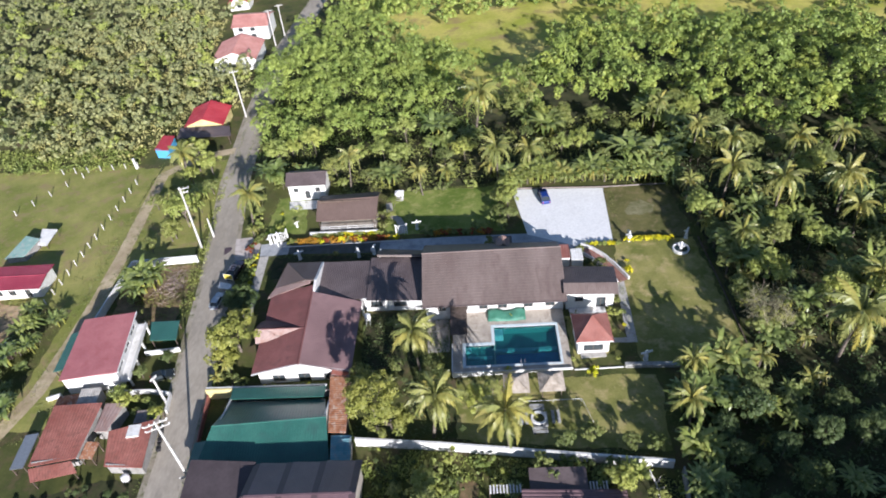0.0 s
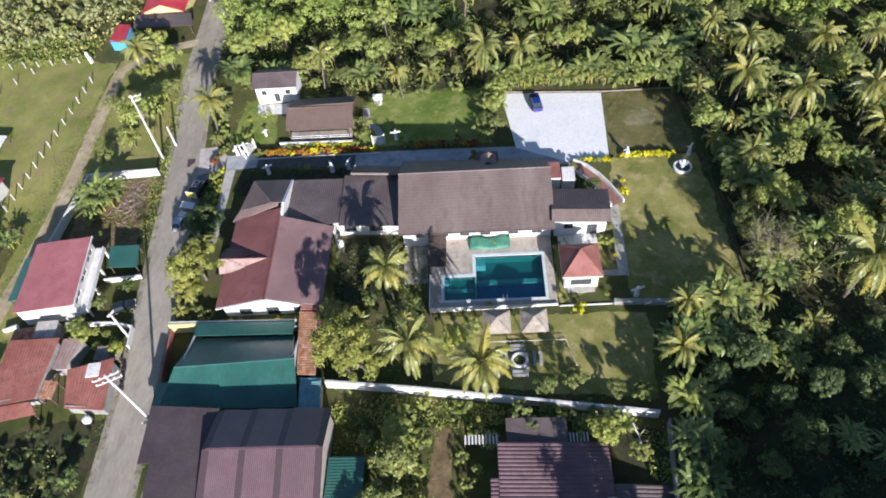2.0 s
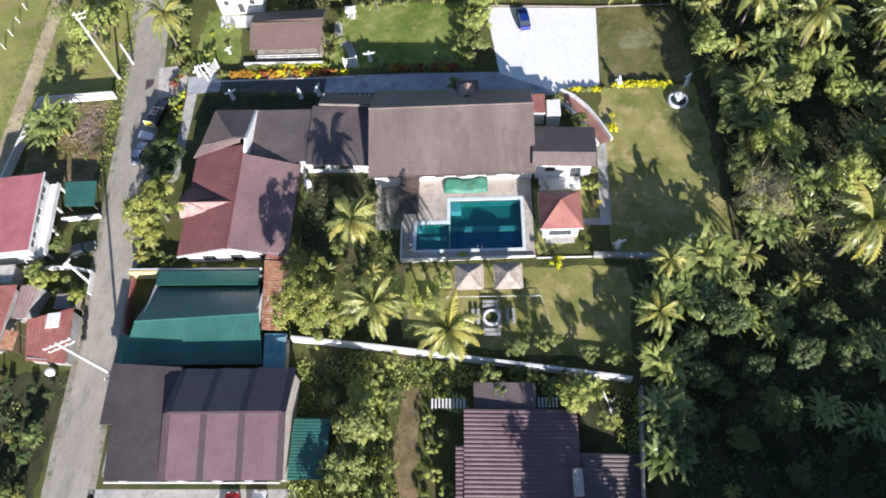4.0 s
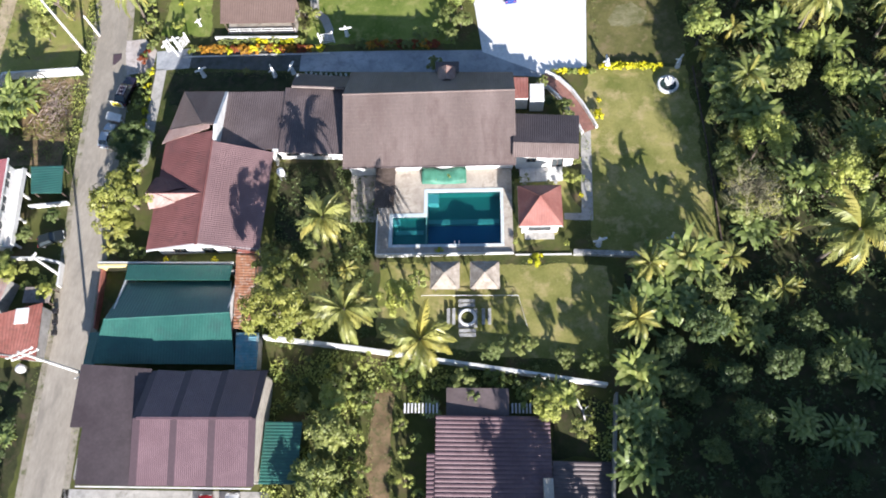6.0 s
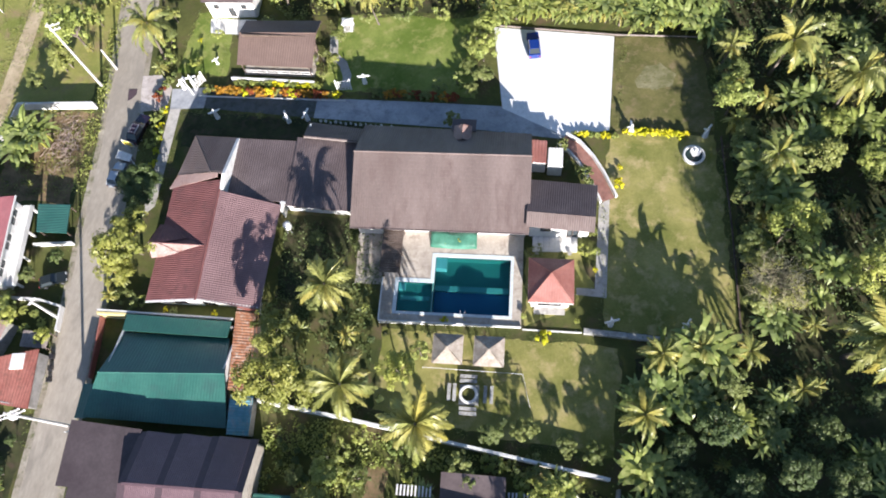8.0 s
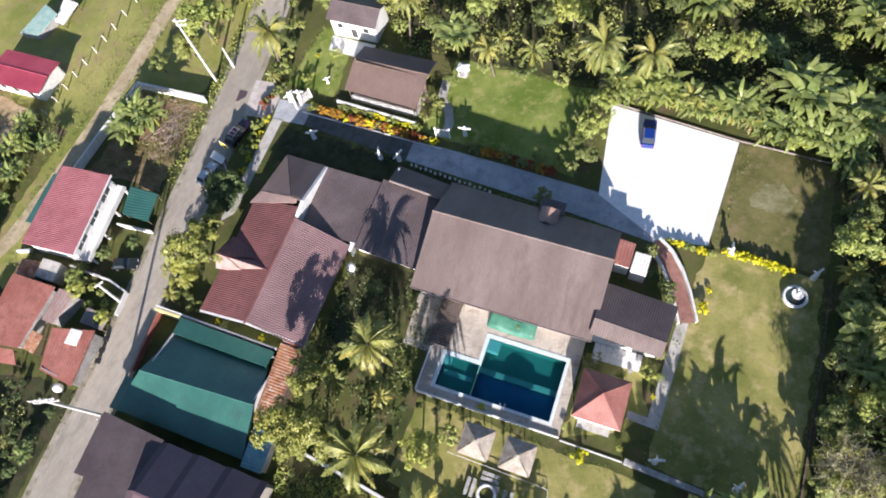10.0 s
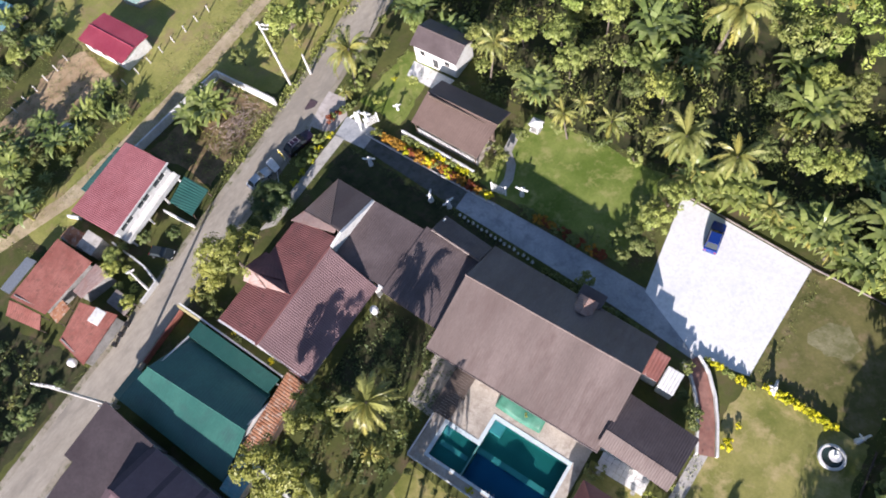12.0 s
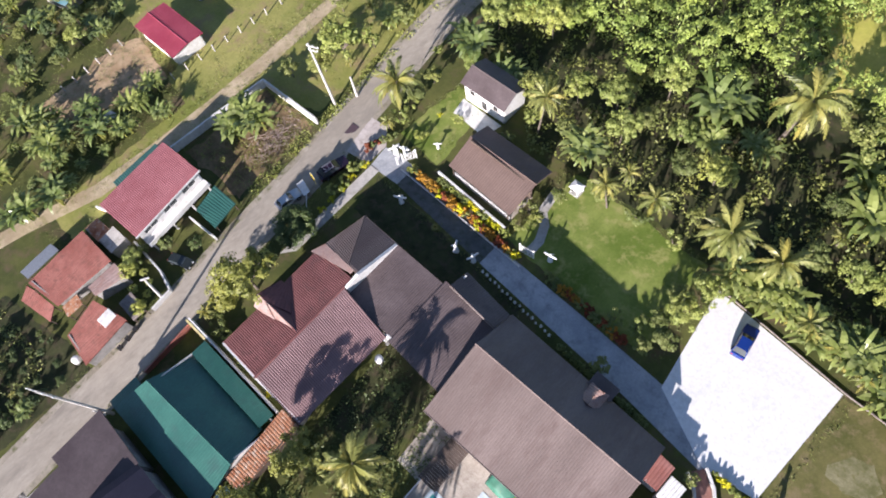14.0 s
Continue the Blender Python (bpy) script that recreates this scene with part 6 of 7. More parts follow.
def broadleaf(seed, radius, tall, base, clumps, per, size, material, name, label):
    rng = np.random.default_rng(seed)
    v, mid = crown_leaves(rng, radius, tall, base, clumps, per, size)
    h = thing(name, (0, 0, 0), label, "tree", "trees of the woods")
    b = Build()
    fork = base + tall * 0.15
    lean = rng.uniform(-0.3, 0.3, 2)
    b.tube([(0, 0, -0.5), (lean[0] * 0.4, lean[1] * 0.4, fork * 0.5), (lean[0], lean[1], fork)], [0.22, 0.16, 0.12], 7)
    for m in mid[: min(8, len(mid))]:
        b.tube([(lean[0], lean[1], fork * 0.8), (m[0] * 0.55, m[1] * 0.55, (fork + m[2]) / 2), tuple(m)], [0.10, 0.06, 0.025], 5)
    part("trunk", b, M_bark, h, "brown trunk with limbs")
    ob = new("crown", quads_mesh("crown", v, material))
    ob.parent = h
    return h


def frond(rng, length, droop, width, n=27):
    """One feathered palm leaf along +x, as leaflet corners, and its rib."""
    s = np.linspace(0.06, 1, n)
    x = length * (s - (0.12 + 0.30 * droop) * s ** 2)
    z = length * (0.46 * s * (1 - 0.2 * droop) - (0.36 + 0.70 * droop) * s ** 2.4)
    rib = np.stack([x, 0 * x, z], 1)
    w = width * np.sin(np.pi * np.clip(s * 0.9 + 0.13, 0, 1)) ** 0.7
    out = []
    for side in (-1, 1):
        tip = rib + np.stack([w * 0.55, side * w * rng.uniform(0.6, 0.95, n), -w * rng.uniform(0.6, 1.4, n)], 1)
        out.append(tip)
    return out, rib


def spin(v, yaw, pitch=0.0):
    cy, sy, cp, sp = math.cos(yaw), math.sin(yaw), math.cos(pitch), math.sin(pitch)
    m = np.array([[cy, -sy, 0], [sy, cy, 0], [0, 0, 1]]) @ np.array([[cp, 0, -sp], [0, 1, 0], [sp, 0, cp]])
    return v @ m.T


def palm(seed, trunk, length, fronds, label, bent=0.6):
    rng = np.random.default_rng(seed)
    h = thing("coconut_palm", (0, 0, 0), label, "palm tree", "palm trees")
    b = Build()
    a = rng.uniform(0, 6.28)
    tx, ty = bent * math.cos(a), bent * math.sin(a)
    b.tube([(-tx, -ty, -0.4), (-tx * 0.6, -ty * 0.6, trunk * 0.33), (-tx * 0.2, -ty * 0.2, trunk * 0.7), (0, 0, trunk)], [0.24, 0.17, 0.14, 0.12], 8)
    part("trunk", b, M_bark, h, "slender ringed grey trunk")
    for i in range(fronds):
        old = i / fronds
        tips, rib = frond(rng, length * rng.uniform(0.82, 1.1), 0.35 + 0.8 * old + rng.uniform(-0.1, 0.15), length * 0.115 * rng.uniform(0.85, 1.2))
        yaw, pitch = i * 2.4 + rng.uniform(-0.3, 0.3), 0.8 * (1 - old) - 0.4 * old + rng.uniform(-0.12, 0.12)
        top = np.array([0, 0, trunk - 0.1])
        n, half = len(rib), np.array([length / len(rib) * 0.21, 0, 0])
        pts = np.concatenate([rib] + [q for t in tips for q in (t - half, t + half)])
        leaf = Build().add(spin(pts, yaw, pitch) + top, [(k, k + 1, n * (2 * e + 2) + k, n * (2 * e + 1) + k) for e in (0, 1) for k in range(n - 1)])
        part("frond", leaf, M_frond, h)
    part("nut_cluster", Build().lathe((0, 0, trunk - 0.5), [(0.05, -0.1), (0.3, 0.05), (0.32, 0.25), (0.1, 0.4)], 8), M_leaf_olive, h, "cluster of green nuts")
    return h


def banana(seed, tall, count, label):
    rng = np.random.default_rng(seed)
    h = thing("banana_plant", (0, 0, 0), label, "banana plant", "banana plants")
    stems, v = Build(), []
    for k in range(count):
        ox, oy, t = rng.uniform(-0.9, 0.9), rng.uniform(-0.9, 0.9), tall * rng.uniform(0.75, 1.1)
        stems.tube([(ox, oy, -0.3), (ox * 1.1, oy * 1.1, t * 0.6)], [0.14, 0.09], 6)
        for i in range(8):
            n = 6
            s = np.linspace(0, 1, n + 1)
            ln = rng.uniform(2.0, 3.1)
            dr = rng.uniform(0.3, 1.0)
            x, z = ln * s * (1 - 0.2 * dr * s), ln * (0.75 * s - (0.35 + 0.55 * dr) * s ** 2)
            w = 0.42 * np.sin(np.pi * np.clip(s * 0.92 + 0.06, 0, 1)) ** 0.6
            mid = np.stack([x, 0 * x, z], 1)
            for side in (-1, 1):
                edge = mid + np.stack([0 * x, side * w, 0.18 * w - 0.05], 1)
                q = np.stack([mid[:-1], mid[1:], edge[1:], edge[:-1]], 1)
                v.append(spin(q.reshape(-1, 3), i * 2.4 + k + rng.uniform(-0.3, 0.3), rng.uniform(0.0, 0.5)).reshape(-1, 4, 3) + np.array([ox * 1.1, oy * 1.1, t * 0.58]))
    part("stem_clump", stems, M_leaf_olive, h, "pale green stems")
    me = quads_mesh("leaf_crown", np.concatenate(v), M_banana)
    ob = new("leaf_crown", me)
    ob.parent = h
    return h


def bush(seed, radius, tall, material, name, label, clumps=10, per=44, size=0.26, category="shrub", group="garden shrubs"):
    rng = np.random.default_rng(seed)
    v, mid = crown_leaves(rng, radius, tall, 0.05, clumps, per, size)
    h = thing(name, (0, 0, 0), label, category, group)
    b = Build()
    for m in mid[:5]:
        b.tube([(0, 0, -0.2), (m[0] * 0.4, m[1] * 0.4, m[2] * 0.5), tuple(m)], [0.05, 0.03, 0.012], 5)
    part("stem_clump", b, M_bark, h, "thin brown stems")
    ob = new("foliage", quads_mesh("foliage", v, material))
    ob.parent = h
    return h


def bare_tree(seed, radius, tall):
    rng = np.random.default_rng(seed)
    h = thing("bare_tree", (0, 0, 0), "leafless grey tree with a haze of twigs", "tree", "trees of the woods")
    b, t = Build(), Build()
    b.tube([(0, 0, -0.5), (0, 0.1, tall * 0.4)], [0.2, 0.14], 7)
    for i in range(34):
        a, e = rng.uniform(0, 6.28), rng.uniform(0.3, 1.2)
        tip = np.array([math.cos(a) * math.cos(e), math.sin(a) * math.cos(e), math.sin(e)]) * radius * rng.uniform(0.7, 1.1) + np.array([0, 0, tall * 0.4])
        b.tube([(0, 0.1, tall * 0.38), tuple(tip * 0.5 + np.array([0, 0, tall * 0.22])), tuple(tip)], [0.07, 0.04, 0.02], 5)
        for j in range(34):
            c = tip * rng.uniform(0.55, 1.0) + np.array([0, 0, tall * 0.1 * rng.uniform(0, 1)])
            t.tube([tuple(c), tuple(c + rng.normal(size=3) * 0.75 + np.array([0, 0, 0.3]))], [0.022, 0.01], 3, False)
    part("trunk", b, M_bark, h, "grey trunk and limbs")
    part("twig_haze", t, M_twig, h, "pale fine twigs")
    v, _ = crown_leaves(rng, radius * 0.95, tall * 0.5, tall * 0.42, 26, 30, 0.32)
    leaf = new("thin_foliage", quads_mesh("thin_foliage", v, M_leaf_olive))
    leaf.parent = h
    return h


def put(ob, x, y, turn, scale, used=set()):
    """The first call places the thing itself, later ones copies of it."""
    m = Matrix.Translation(P(x, y)) @ Matrix.Rotation(turn, 4, "Z") @ Matrix.Scale(scale, 4)
    if ob.name in used:
        return copy_thing(ob, m)
    used.add(ob.name)
    ob.matrix_basis = m
    return ob


def planters():
    """White pots in a row along the driveway's edge."""
    first = None
    for i in range(17):
        u = i / 16
        m = Matrix.Translation(P(-17.6 + 13.0 * u, 101.15 - 1.3 * u + 0.1 * math.sin(i * 2.3))) @ Matrix.Scale(0.85 + 0.25 * math.sin(i * 1.7) ** 2, 4)
        if first is None:
            first = thing("white_planter", (0, 0, 0), "white garden pot with a small plant by the driveway", "plant pot", "driveway pots")
            part("pot", Build().lathe((0, 0, 0), [(0.16, -0.05), (0.24, 0.34), (0.28, 0.42), (0.2, 0.42), (0.18, 0.34)], 10), M_statue, first)
            sprig = np.random.default_rng(8)
            v, _ = crown_leaves(sprig, 0.26, 0.5, 0.35, 5, 16, 0.16)
            leaf = new("sprig", quads_mesh("sprig", v, M_leaf))
            leaf.parent = first
            first.matrix_basis = m
        else:
            copy_thing(first, m)


planters()
WOODS = "leafy green broadleaf tree of the woods"
trees = [
    broadleaf(11, 2.6, 3.6, 2.6, 34, 54, 0.52, M_leaf, "broadleaf_tree", WOODS),
    broadleaf(12, 3.1, 4.2, 3.0, 42, 51, 0.54, M_leaf, "broadleaf_tree", WOODS),
    broadleaf(13, 2.2, 3.2, 2.2, 28, 57, 0.48, M_leaf_bright, "broadleaf_tree", "sunlit light green broadleaf tree"),
    broadleaf(14, 3.0, 3.4, 3.2, 38, 54, 0.52, M_leaf_bright, "broadleaf_tree", "sunlit light green broadleaf tree"),
    broadleaf(15, 2.8, 4.6, 2.4, 40, 51, 0.50, M_leaf, "broadleaf_tree", WOODS),
]
big = [
    broadleaf(61, 4.2, 6.0, 4.2, 54, 62, 0.58, M_leaf, "canopy_tree", "large spreading green tree of the woods"),
    broadleaf(62, 3.6, 6.8, 4.6, 46, 64, 0.56, M_leaf_bright, "canopy_tree", "large light green tree of the woods"),
    broadleaf(65, 4.4, 5.6, 5.4, 56, 62, 0.58, M_leaf, "canopy_tree", "large spreading green tree of the woods"),
    broadleaf(63, 4.0, 5.4, 4.4, 50, 62, 0.56, M_leaf_bright, "canopy_tree", "large light green tree of the woods"),
]
big_deep = broadleaf(64, 4.0, 7.0, 4.0, 54, 62, 0.58, M_leaf_deep, "canopy_tree", "large dark green tree of the woods")
shade_tree = broadleaf(66, 5.4, 11.0, 0.4, 110, 62, 0.72, M_leaf_deep, "canopy_tree", "tall dense dark green tree added out of view for its shade")
olive = [broadleaf(17, 3.0, 3.6, 2.4, 46, 64, 0.46, M_leaf_olive, "olive_tree", "dense olive-yellow garden tree")]
tall_olive = broadleaf(18, 3.2, 5.2, 7.2, 52, 70, 0.46, M_leaf_olive, "olive_tree", "tall olive-yellow garden tree beside the hall")
deep = [broadleaf(19, 2.8, 4.2, 2.6, 40, 62, 0.50, M_leaf_deep, "broadleaf_tree", "dark green broadleaf tree of the woods"), broadleaf(20, 2.4, 3.4, 2.2, 32, 62, 0.48, M_leaf_deep, "broadleaf_tree", "dark green broadleaf tree of the woods")]
palms = [
    palm(21, 8.4, 5.2, 27, "coconut palm with long drooping yellow-green fronds"),
    palm(22, 7.4, 5.0, 25, "coconut palm with long drooping yellow-green fronds", 0.9),
    palm(23, 9.8, 4.4, 22, "tall coconut palm with a thin crown", 1.3),
    palm(24, 3.2, 3.2, 18, "low young palm with arching fronds", 0.2),
]
bananas = [banana(31, 3.4, 3, "clump of banana plants with broad torn leaves"), banana(32, 4.0, 4, "clump of banana plants with broad torn leaves")]
bushes = [bush(41, 1.3, 1.8, M_leaf, "green_bush", "dense rounded green garden bush"), bush(42, 1.1, 1.5, M_leaf_bright, "green_bush", "light green rounded garden bush")]
yellows = [bush(43, 0.9, 1.2, M_leaf_yellow, "yellow_shrub", "bright yellow-leaved garden shrub", 12, 80, 0.26)]
round_bush = bush(44, 2.1, 3.4, M_leaf_deep, "round_bush", "dark green rounded roadside tree", 90, 110, 0.25)

# garden palms and trees, each at its own place
rnd = random.Random(5)
for k, x, y, s in ((0, -10.3, 71.0, 1.1), (1, -6.6, 58.6, 1.22), (0, 2.9, 54.4, 1.1), (1, 31.0, 65.0, 0.58), (0, 35.8, 66.0, 0.5), (0, 53.0, 66.0, 1.25), (1, 28.6, 57.6, 0.65), (2, -26.2, 125.4, 0.9), (2, -11.2, 119.8, 0.8), (1, -46.0, 114.2, 0.95),
                   (0, 5.6, 122.6, 1.0), (2, 42.3, 136.0, 1.0), (2, 47.8, 124.9, 1.0), (2, 73.0, 116.5, 1.05), (1, -66.6, 135.0, 0.9), (3, 33.8, 67.4, 0.8), (3, -46.0, 110.6, 0.8), (3, -42.0, 73.4, 0.9), (3, -43.2, 70.8, 0.8), (1, 12.5, 124.0, 0.8),
                   (3, -14.5, 66.5, 1.0), (3, -12.8, 76.2, 0.8), (3, -8.2, 66.5, 0.9), (1, 46.6, 92, 0.7), (1, 63, 78, 0.8), (3, 47, 62, 1.2), (3, 45, 84, 1.2)):
    put(palms[k], x, y, rnd.uniform(0, 6.28), s)
for x, y, s in ((-41.2, 78.0, 1.25), (-42.6, 74.4, 0.6), (-13.6, 59.2, 0.75), (-18.0, 66.4, 0.7)):
    put(olive[0], x, y, rnd.uniform(0, 6.28), s)
thick = random.Random(47)
for k in range(44):
    x, y = thick.uniform(-69.5, -51.6), thick.uniform(36.5, 52.6)
    if y < 53.5 + 0.25 * (x + 51.6) + 1.0:
        put(deep[k % 2], x, y, thick.uniform(0, 6.28), thick.uniform(0.34, 0.55))
for x, y, s in ((-3.4, 67.3, 0.42), (-1.2, 67.2, 0.4), (0.8, 67.1, 0.36), (2.4, 67.3, 0.3), (-5.2, 66.4, 0.45), (7.8, 67.4, 0.26), (-7.4, 63.4, 0.5), (-10.2, 65.6, 0.45), (-9.6, 61.6, 0.5), (-12.2, 68.6, 0.45), (-5.4, 61.0, 0.4), (-3.2, 58.6, 0.45), (2.4, 58.4, 0.5), (4.2, 56.4, 0.5), (12.6, 56.6, 0.42), (-14.6, 77.6, 0.4), (-11.6, 79.2, 0.35)):
    put(deep[1], x, y, thick.uniform(0, 6.28), s)
put(tall_olive, -15.6, 58.8, 0.7, 0.95)
for x, y, s in ((-104.5, 84.5, 1.2), (-108, 79, 1.3), (-103.8, 91, 1.0), (-112, 86, 1.3)):
    put(deep[0], x, y, rnd.uniform(0, 6.28), s)
for x, y, s in ((-82.8, 85.9, 1.2), (-80.8, 61.8, 1.2), (-78.3, 67.9, 1.1), (-93.5, 71.6, 1.2), (-88.0, 72.9, 1.2), (-83.4, 80.0, 1.1)):
    put(bananas[0], x, y, rnd.uniform(0, 6.28), s)
put(bananas[1], -65.0, 94.6, 1.0, 1.35)
put(bananas[1], -63.4, 96.8, 2.6, 1.1)
for x, y, s in ((-44.6, 101.6, 1.1), (-44.2, 99.0, 0.9), (-44.2, 96.6, 1.0), (-43.0, 72.0, 1.1), (-41.0, 70.6, 1.0), (-39.0, 70.4, 0.9), (-40.6, 112.4, 0.9), (-45.6, 113.0, 1.2), (-46.2, 116.0, 1.2), (-38.0, 118.4, 0.9), (-18.0, 110.2, 0.9), (-19.0, 112.6, 1.0), (15.8, 79.4, 0.8), (22.6, 79.8, 0.9), (-31.6, 117.8, 1.1), (-27.0, 118.2, 1.2), (-22.0, 117.4, 1.1), (3.6, 107.6, 1.0), (4.4, 110.4, 1.0), (0.6, 107.2, 0.8), (-12.0, 121.6, 1.2), (-6.0, 121.8, 1.3), (0.0, 121.4, 1.2)):
    put(bushes[int(rnd.random() < 0.5)], x, y, rnd.uniform(0, 6.28), s)
for x, y, s in ((28.2, 46.2, 0.9), (29.0, 51.8, 0.95), (27.6, 41.0, 0.9), (33.0, 61.0, 1.0), (-66.6, 97.6, 0.8)):
    put(bananas[1], x, y, rnd.uniform(0, 6.28), s)
put(round_bush, -43.2, 88.2, 0, 1.35)
put(deep[0], 20.4, 93.0, 0.8, 0.62)
put(deep[1], 23.2, 90.2, 2.1, 0.6)
put(palms[3], -27.4, 101.8, 0.4, 0.4)
back_row = random.Random(63)
for k in range(30):
    x = 7.5 + k * 1.15
    y = 121.6 - 0.085 * (x - 8) + back_row.uniform(-0.6, 1.6)
    put(bananas[k % 2] if k % 5 in (0, 2) else palms[3] if k % 5 in (1, 4) else bushes[1], x, y, back_row.uniform(0, 6.28), back_row.uniform(0.75, 1.05))
# overgrown yard between the shop and the ribbed house
yard = random.Random(31)
for k in range(46):
    x = yard.uniform(-16.5, 22)
    y = yard.uniform(49.4, 53.2) - 0.13 * (x - 4) if x > -4 else yard.uniform(47.5, 54.6)
    if not -4.6 < x < -0.8 and not (4.5 < x < 14 and y < 51):
        kind = bushes[int(yard.random() < 0.6)]
        # West of x = -10 dark leaves stand in for the deep shadow.
        put(deep[1] if x < -10 else kind, x, y, yard.uniform(0, 6.28), yard.uniform(0.6, 1.15) * (0.45 if x < -10 else 1.0))
for x, y, s in ((-5.4, 44.6, 0.8), (-5.0, 40.4, 0.9), (-5.6, 37.0, 0.9), (-0.2, 46.0, 0.8), (0.6, 42.6, 0.8), (0.8, 39.4, 0.9), (-0.4, 36.4, 0.8), (2.2, 37.4, 0.9)):
    put(bushes[1], x, y, yard.uniform(0, 6.28), s)
# taller trees along the lawn's eastern edge and at its southern end
for k, x, y, s in ((0, 43.8, 72.5, 0.8), (1, 43.6, 80.4, 0.7), (4, 43.7, 88.0, 0.8), (0, 43.6, 95.0, 0.75), (3, 42.8, 102.4, 0.95), (4, 43.2, 108.0, 0.8), (1, 42.6, 113.6, 0.75), (4, 33.4, 63.6, 0.8), (0, 38.2, 65.2, 0.85), (4, 28.4, 60.6, 0.6), (0, 23.4, 53.4, 0.6), (4, 20.2, 54.0, 0.5), (3, 7.4, 117.0, 0.7), (3, 7.2, 112.6, 0.75), (1, 7.2, 108.4, 0.65)):
    put(trees[k], x, y, rnd.uniform(0, 6.28), s)
put(yellows[0], 4.2, 69.6, 0.3, 0.6)
put(yellows[0], 0.4, 81.6, 0.3, 0.6)
for k, x, y, s in ((3, -1.0, 62.0, 0.75), (2, 1.6, 64.6, 0.55), (1, 11.2, 54.8, 0.6), (0, 7.6, 51.2, 0.65), (4, 15.2, 55.6, 0.6), (1, -8.4, 44.6, 1.15), (0, -9.4, 39.6, 1.1), (3, -8.4, 49.0, 0.6), (2, 1.8, 44.2, 0.5), (1, -12.6, 48.6, 0.5), (0, -5.6, 34.5, 1.0), (4, -12, 34, 0.9),
                   (0, -9.0, 68.0, 0.5), (2, -6.4, 70.6, 0.45), (3, -61.8, 116.5, 1.25), (1, -63.4, 112.4, 0.95), (2, -60.4, 121.4, 1.0), (2, -63.6, 123.0, 0.7), (3, -66.0, 139.5, 1.25), (3, -62.0, 137.0, 0.9), (0, -59.5, 128.5, 0.8), (4, 5.4, 114.6, 0.62), (1, 5.4, 110.0, 0.6), (0, 5.6, 106.0, 0.5), (4, 6.4, 118.0, 0.6), (0, 3.2, 100.3, 0.55), (1, 44.0, 96.5, 0.9),
                   (0, -53.6, 76.6, 0.5), (2, -54.4, 67.8, 0.5), (3, -58.6, 68.8, 0.5), (2, -56.4, 68.4, 0.5), (0, -60.8, 69.2, 0.35), (0, -57.2, 73.6, 0.5), (2, -55.2, 65.6, 0.55), (3, -57.6, 67.2, 0.5), (2, -53.0, 66.6, 0.5), (0, -59.4, 70.6, 0.4), (3, -51.6, 64.6, 0.4), (1, -46.0, 118.0, 0.45), (0, -46.6, 122.0, 0.6), (2, -50.4, 127.0, 0.6), (4, -29.0, 119.6, 0.5), (0, -17.0, 112.4, 0.45), (1, -16.6, 117.0, 0.5), (2, 21.5, 70.0, 0.3), (2, 24.2, 79.8, 0.42), (0, 23.6, 82.6, 0.3), (2, 14.6, 70.4, 0.3), (0, 19.6, 78.8, 0.3),
                   (4, 22.4, 91.2, 0.5), (0, 19.4, 96.4, 0.4), (0, -14.6, 80.4, 0.5), (4, -13.2, 71.0, 0.5), (0, -33.6, 66.0 + 3.0, 0.28), (0, -8.8, 79.6, 0.3)):
    put(trees[k], x, y, rnd.uniform(0, 6.28), s)
for x, y, s in ((-44.0, 103.0, 1.4), (-43.8, 100.2, 1.2), (-43.6, 97.8, 1.3), (-43.4, 95.4, 1.2), (-43.2, 93.2, 1.2), (-35.2, 69.5, 0.8), (-27.8, 69.0, 1.0), (17.4, 67.6, 1.9), (27.4, 90.4, 1.6), (27.6, 93.2, 0.8), (7.0, 69.6, 0.5), (24.0, 77.4, 0.7), (-38.0, 106.9, 0.8), (-41.2, 117.6, 0.8)):
    put(yellows[0], x, y, rnd.uniform(0, 6.28), s)
for x, y, s in ((-51.6, 50.4, 0.6), (-51.9, 46.2, 0.7), (-52.4, 42.0, 0.8), (-54.4, 48.0, 0.5), (-57.4, 47.4, 0.45), (-61.2, 47.6, 0.5), (-65.6, 47.0, 0.5), (-57.6, 41.0, 0.7), (-53.6, 37.6, 0.9)):
    put(deep[0], x, y, rnd.uniform(0, 6.28), s)
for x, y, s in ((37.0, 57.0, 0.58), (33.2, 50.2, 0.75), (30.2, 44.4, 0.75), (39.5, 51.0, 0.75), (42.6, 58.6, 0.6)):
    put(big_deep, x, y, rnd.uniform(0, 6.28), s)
put(bare_tree(51, 4.2, 7.0), 45.2, 74.5, 0.0, 1.0)


def hedge(name, a, b, wide, tall, mats, label):
    """A clipped row of plants, one part for each plant."""
    rng = np.random.default_rng(int(abs(a[0] * 7 + a[1])))
    o = P(*a)
    h = thing(name, o, label, "hedge")
    long = math.hypot(b[0] - a[0], b[1] - a[1])
    n = max(int(long / 0.8), 1)
    for i in range(n):
        u = (i + 0.5) / n
        x, y = a[0] + (b[0] - a[0]) * u, a[1] + (b[1] - a[1]) * u
        v, _ = crown_leaves(rng, wide / 2 * rng.uniform(0.9, 1.25), tall * rng.uniform(0.8, 1.2), 0.0, 16, 40, 0.28)
        ob = new("plant", quads_mesh("plant", v + np.array(P(x, y) - o), mats[int(rng.integers(len(mats)))]))
        ob.parent = h


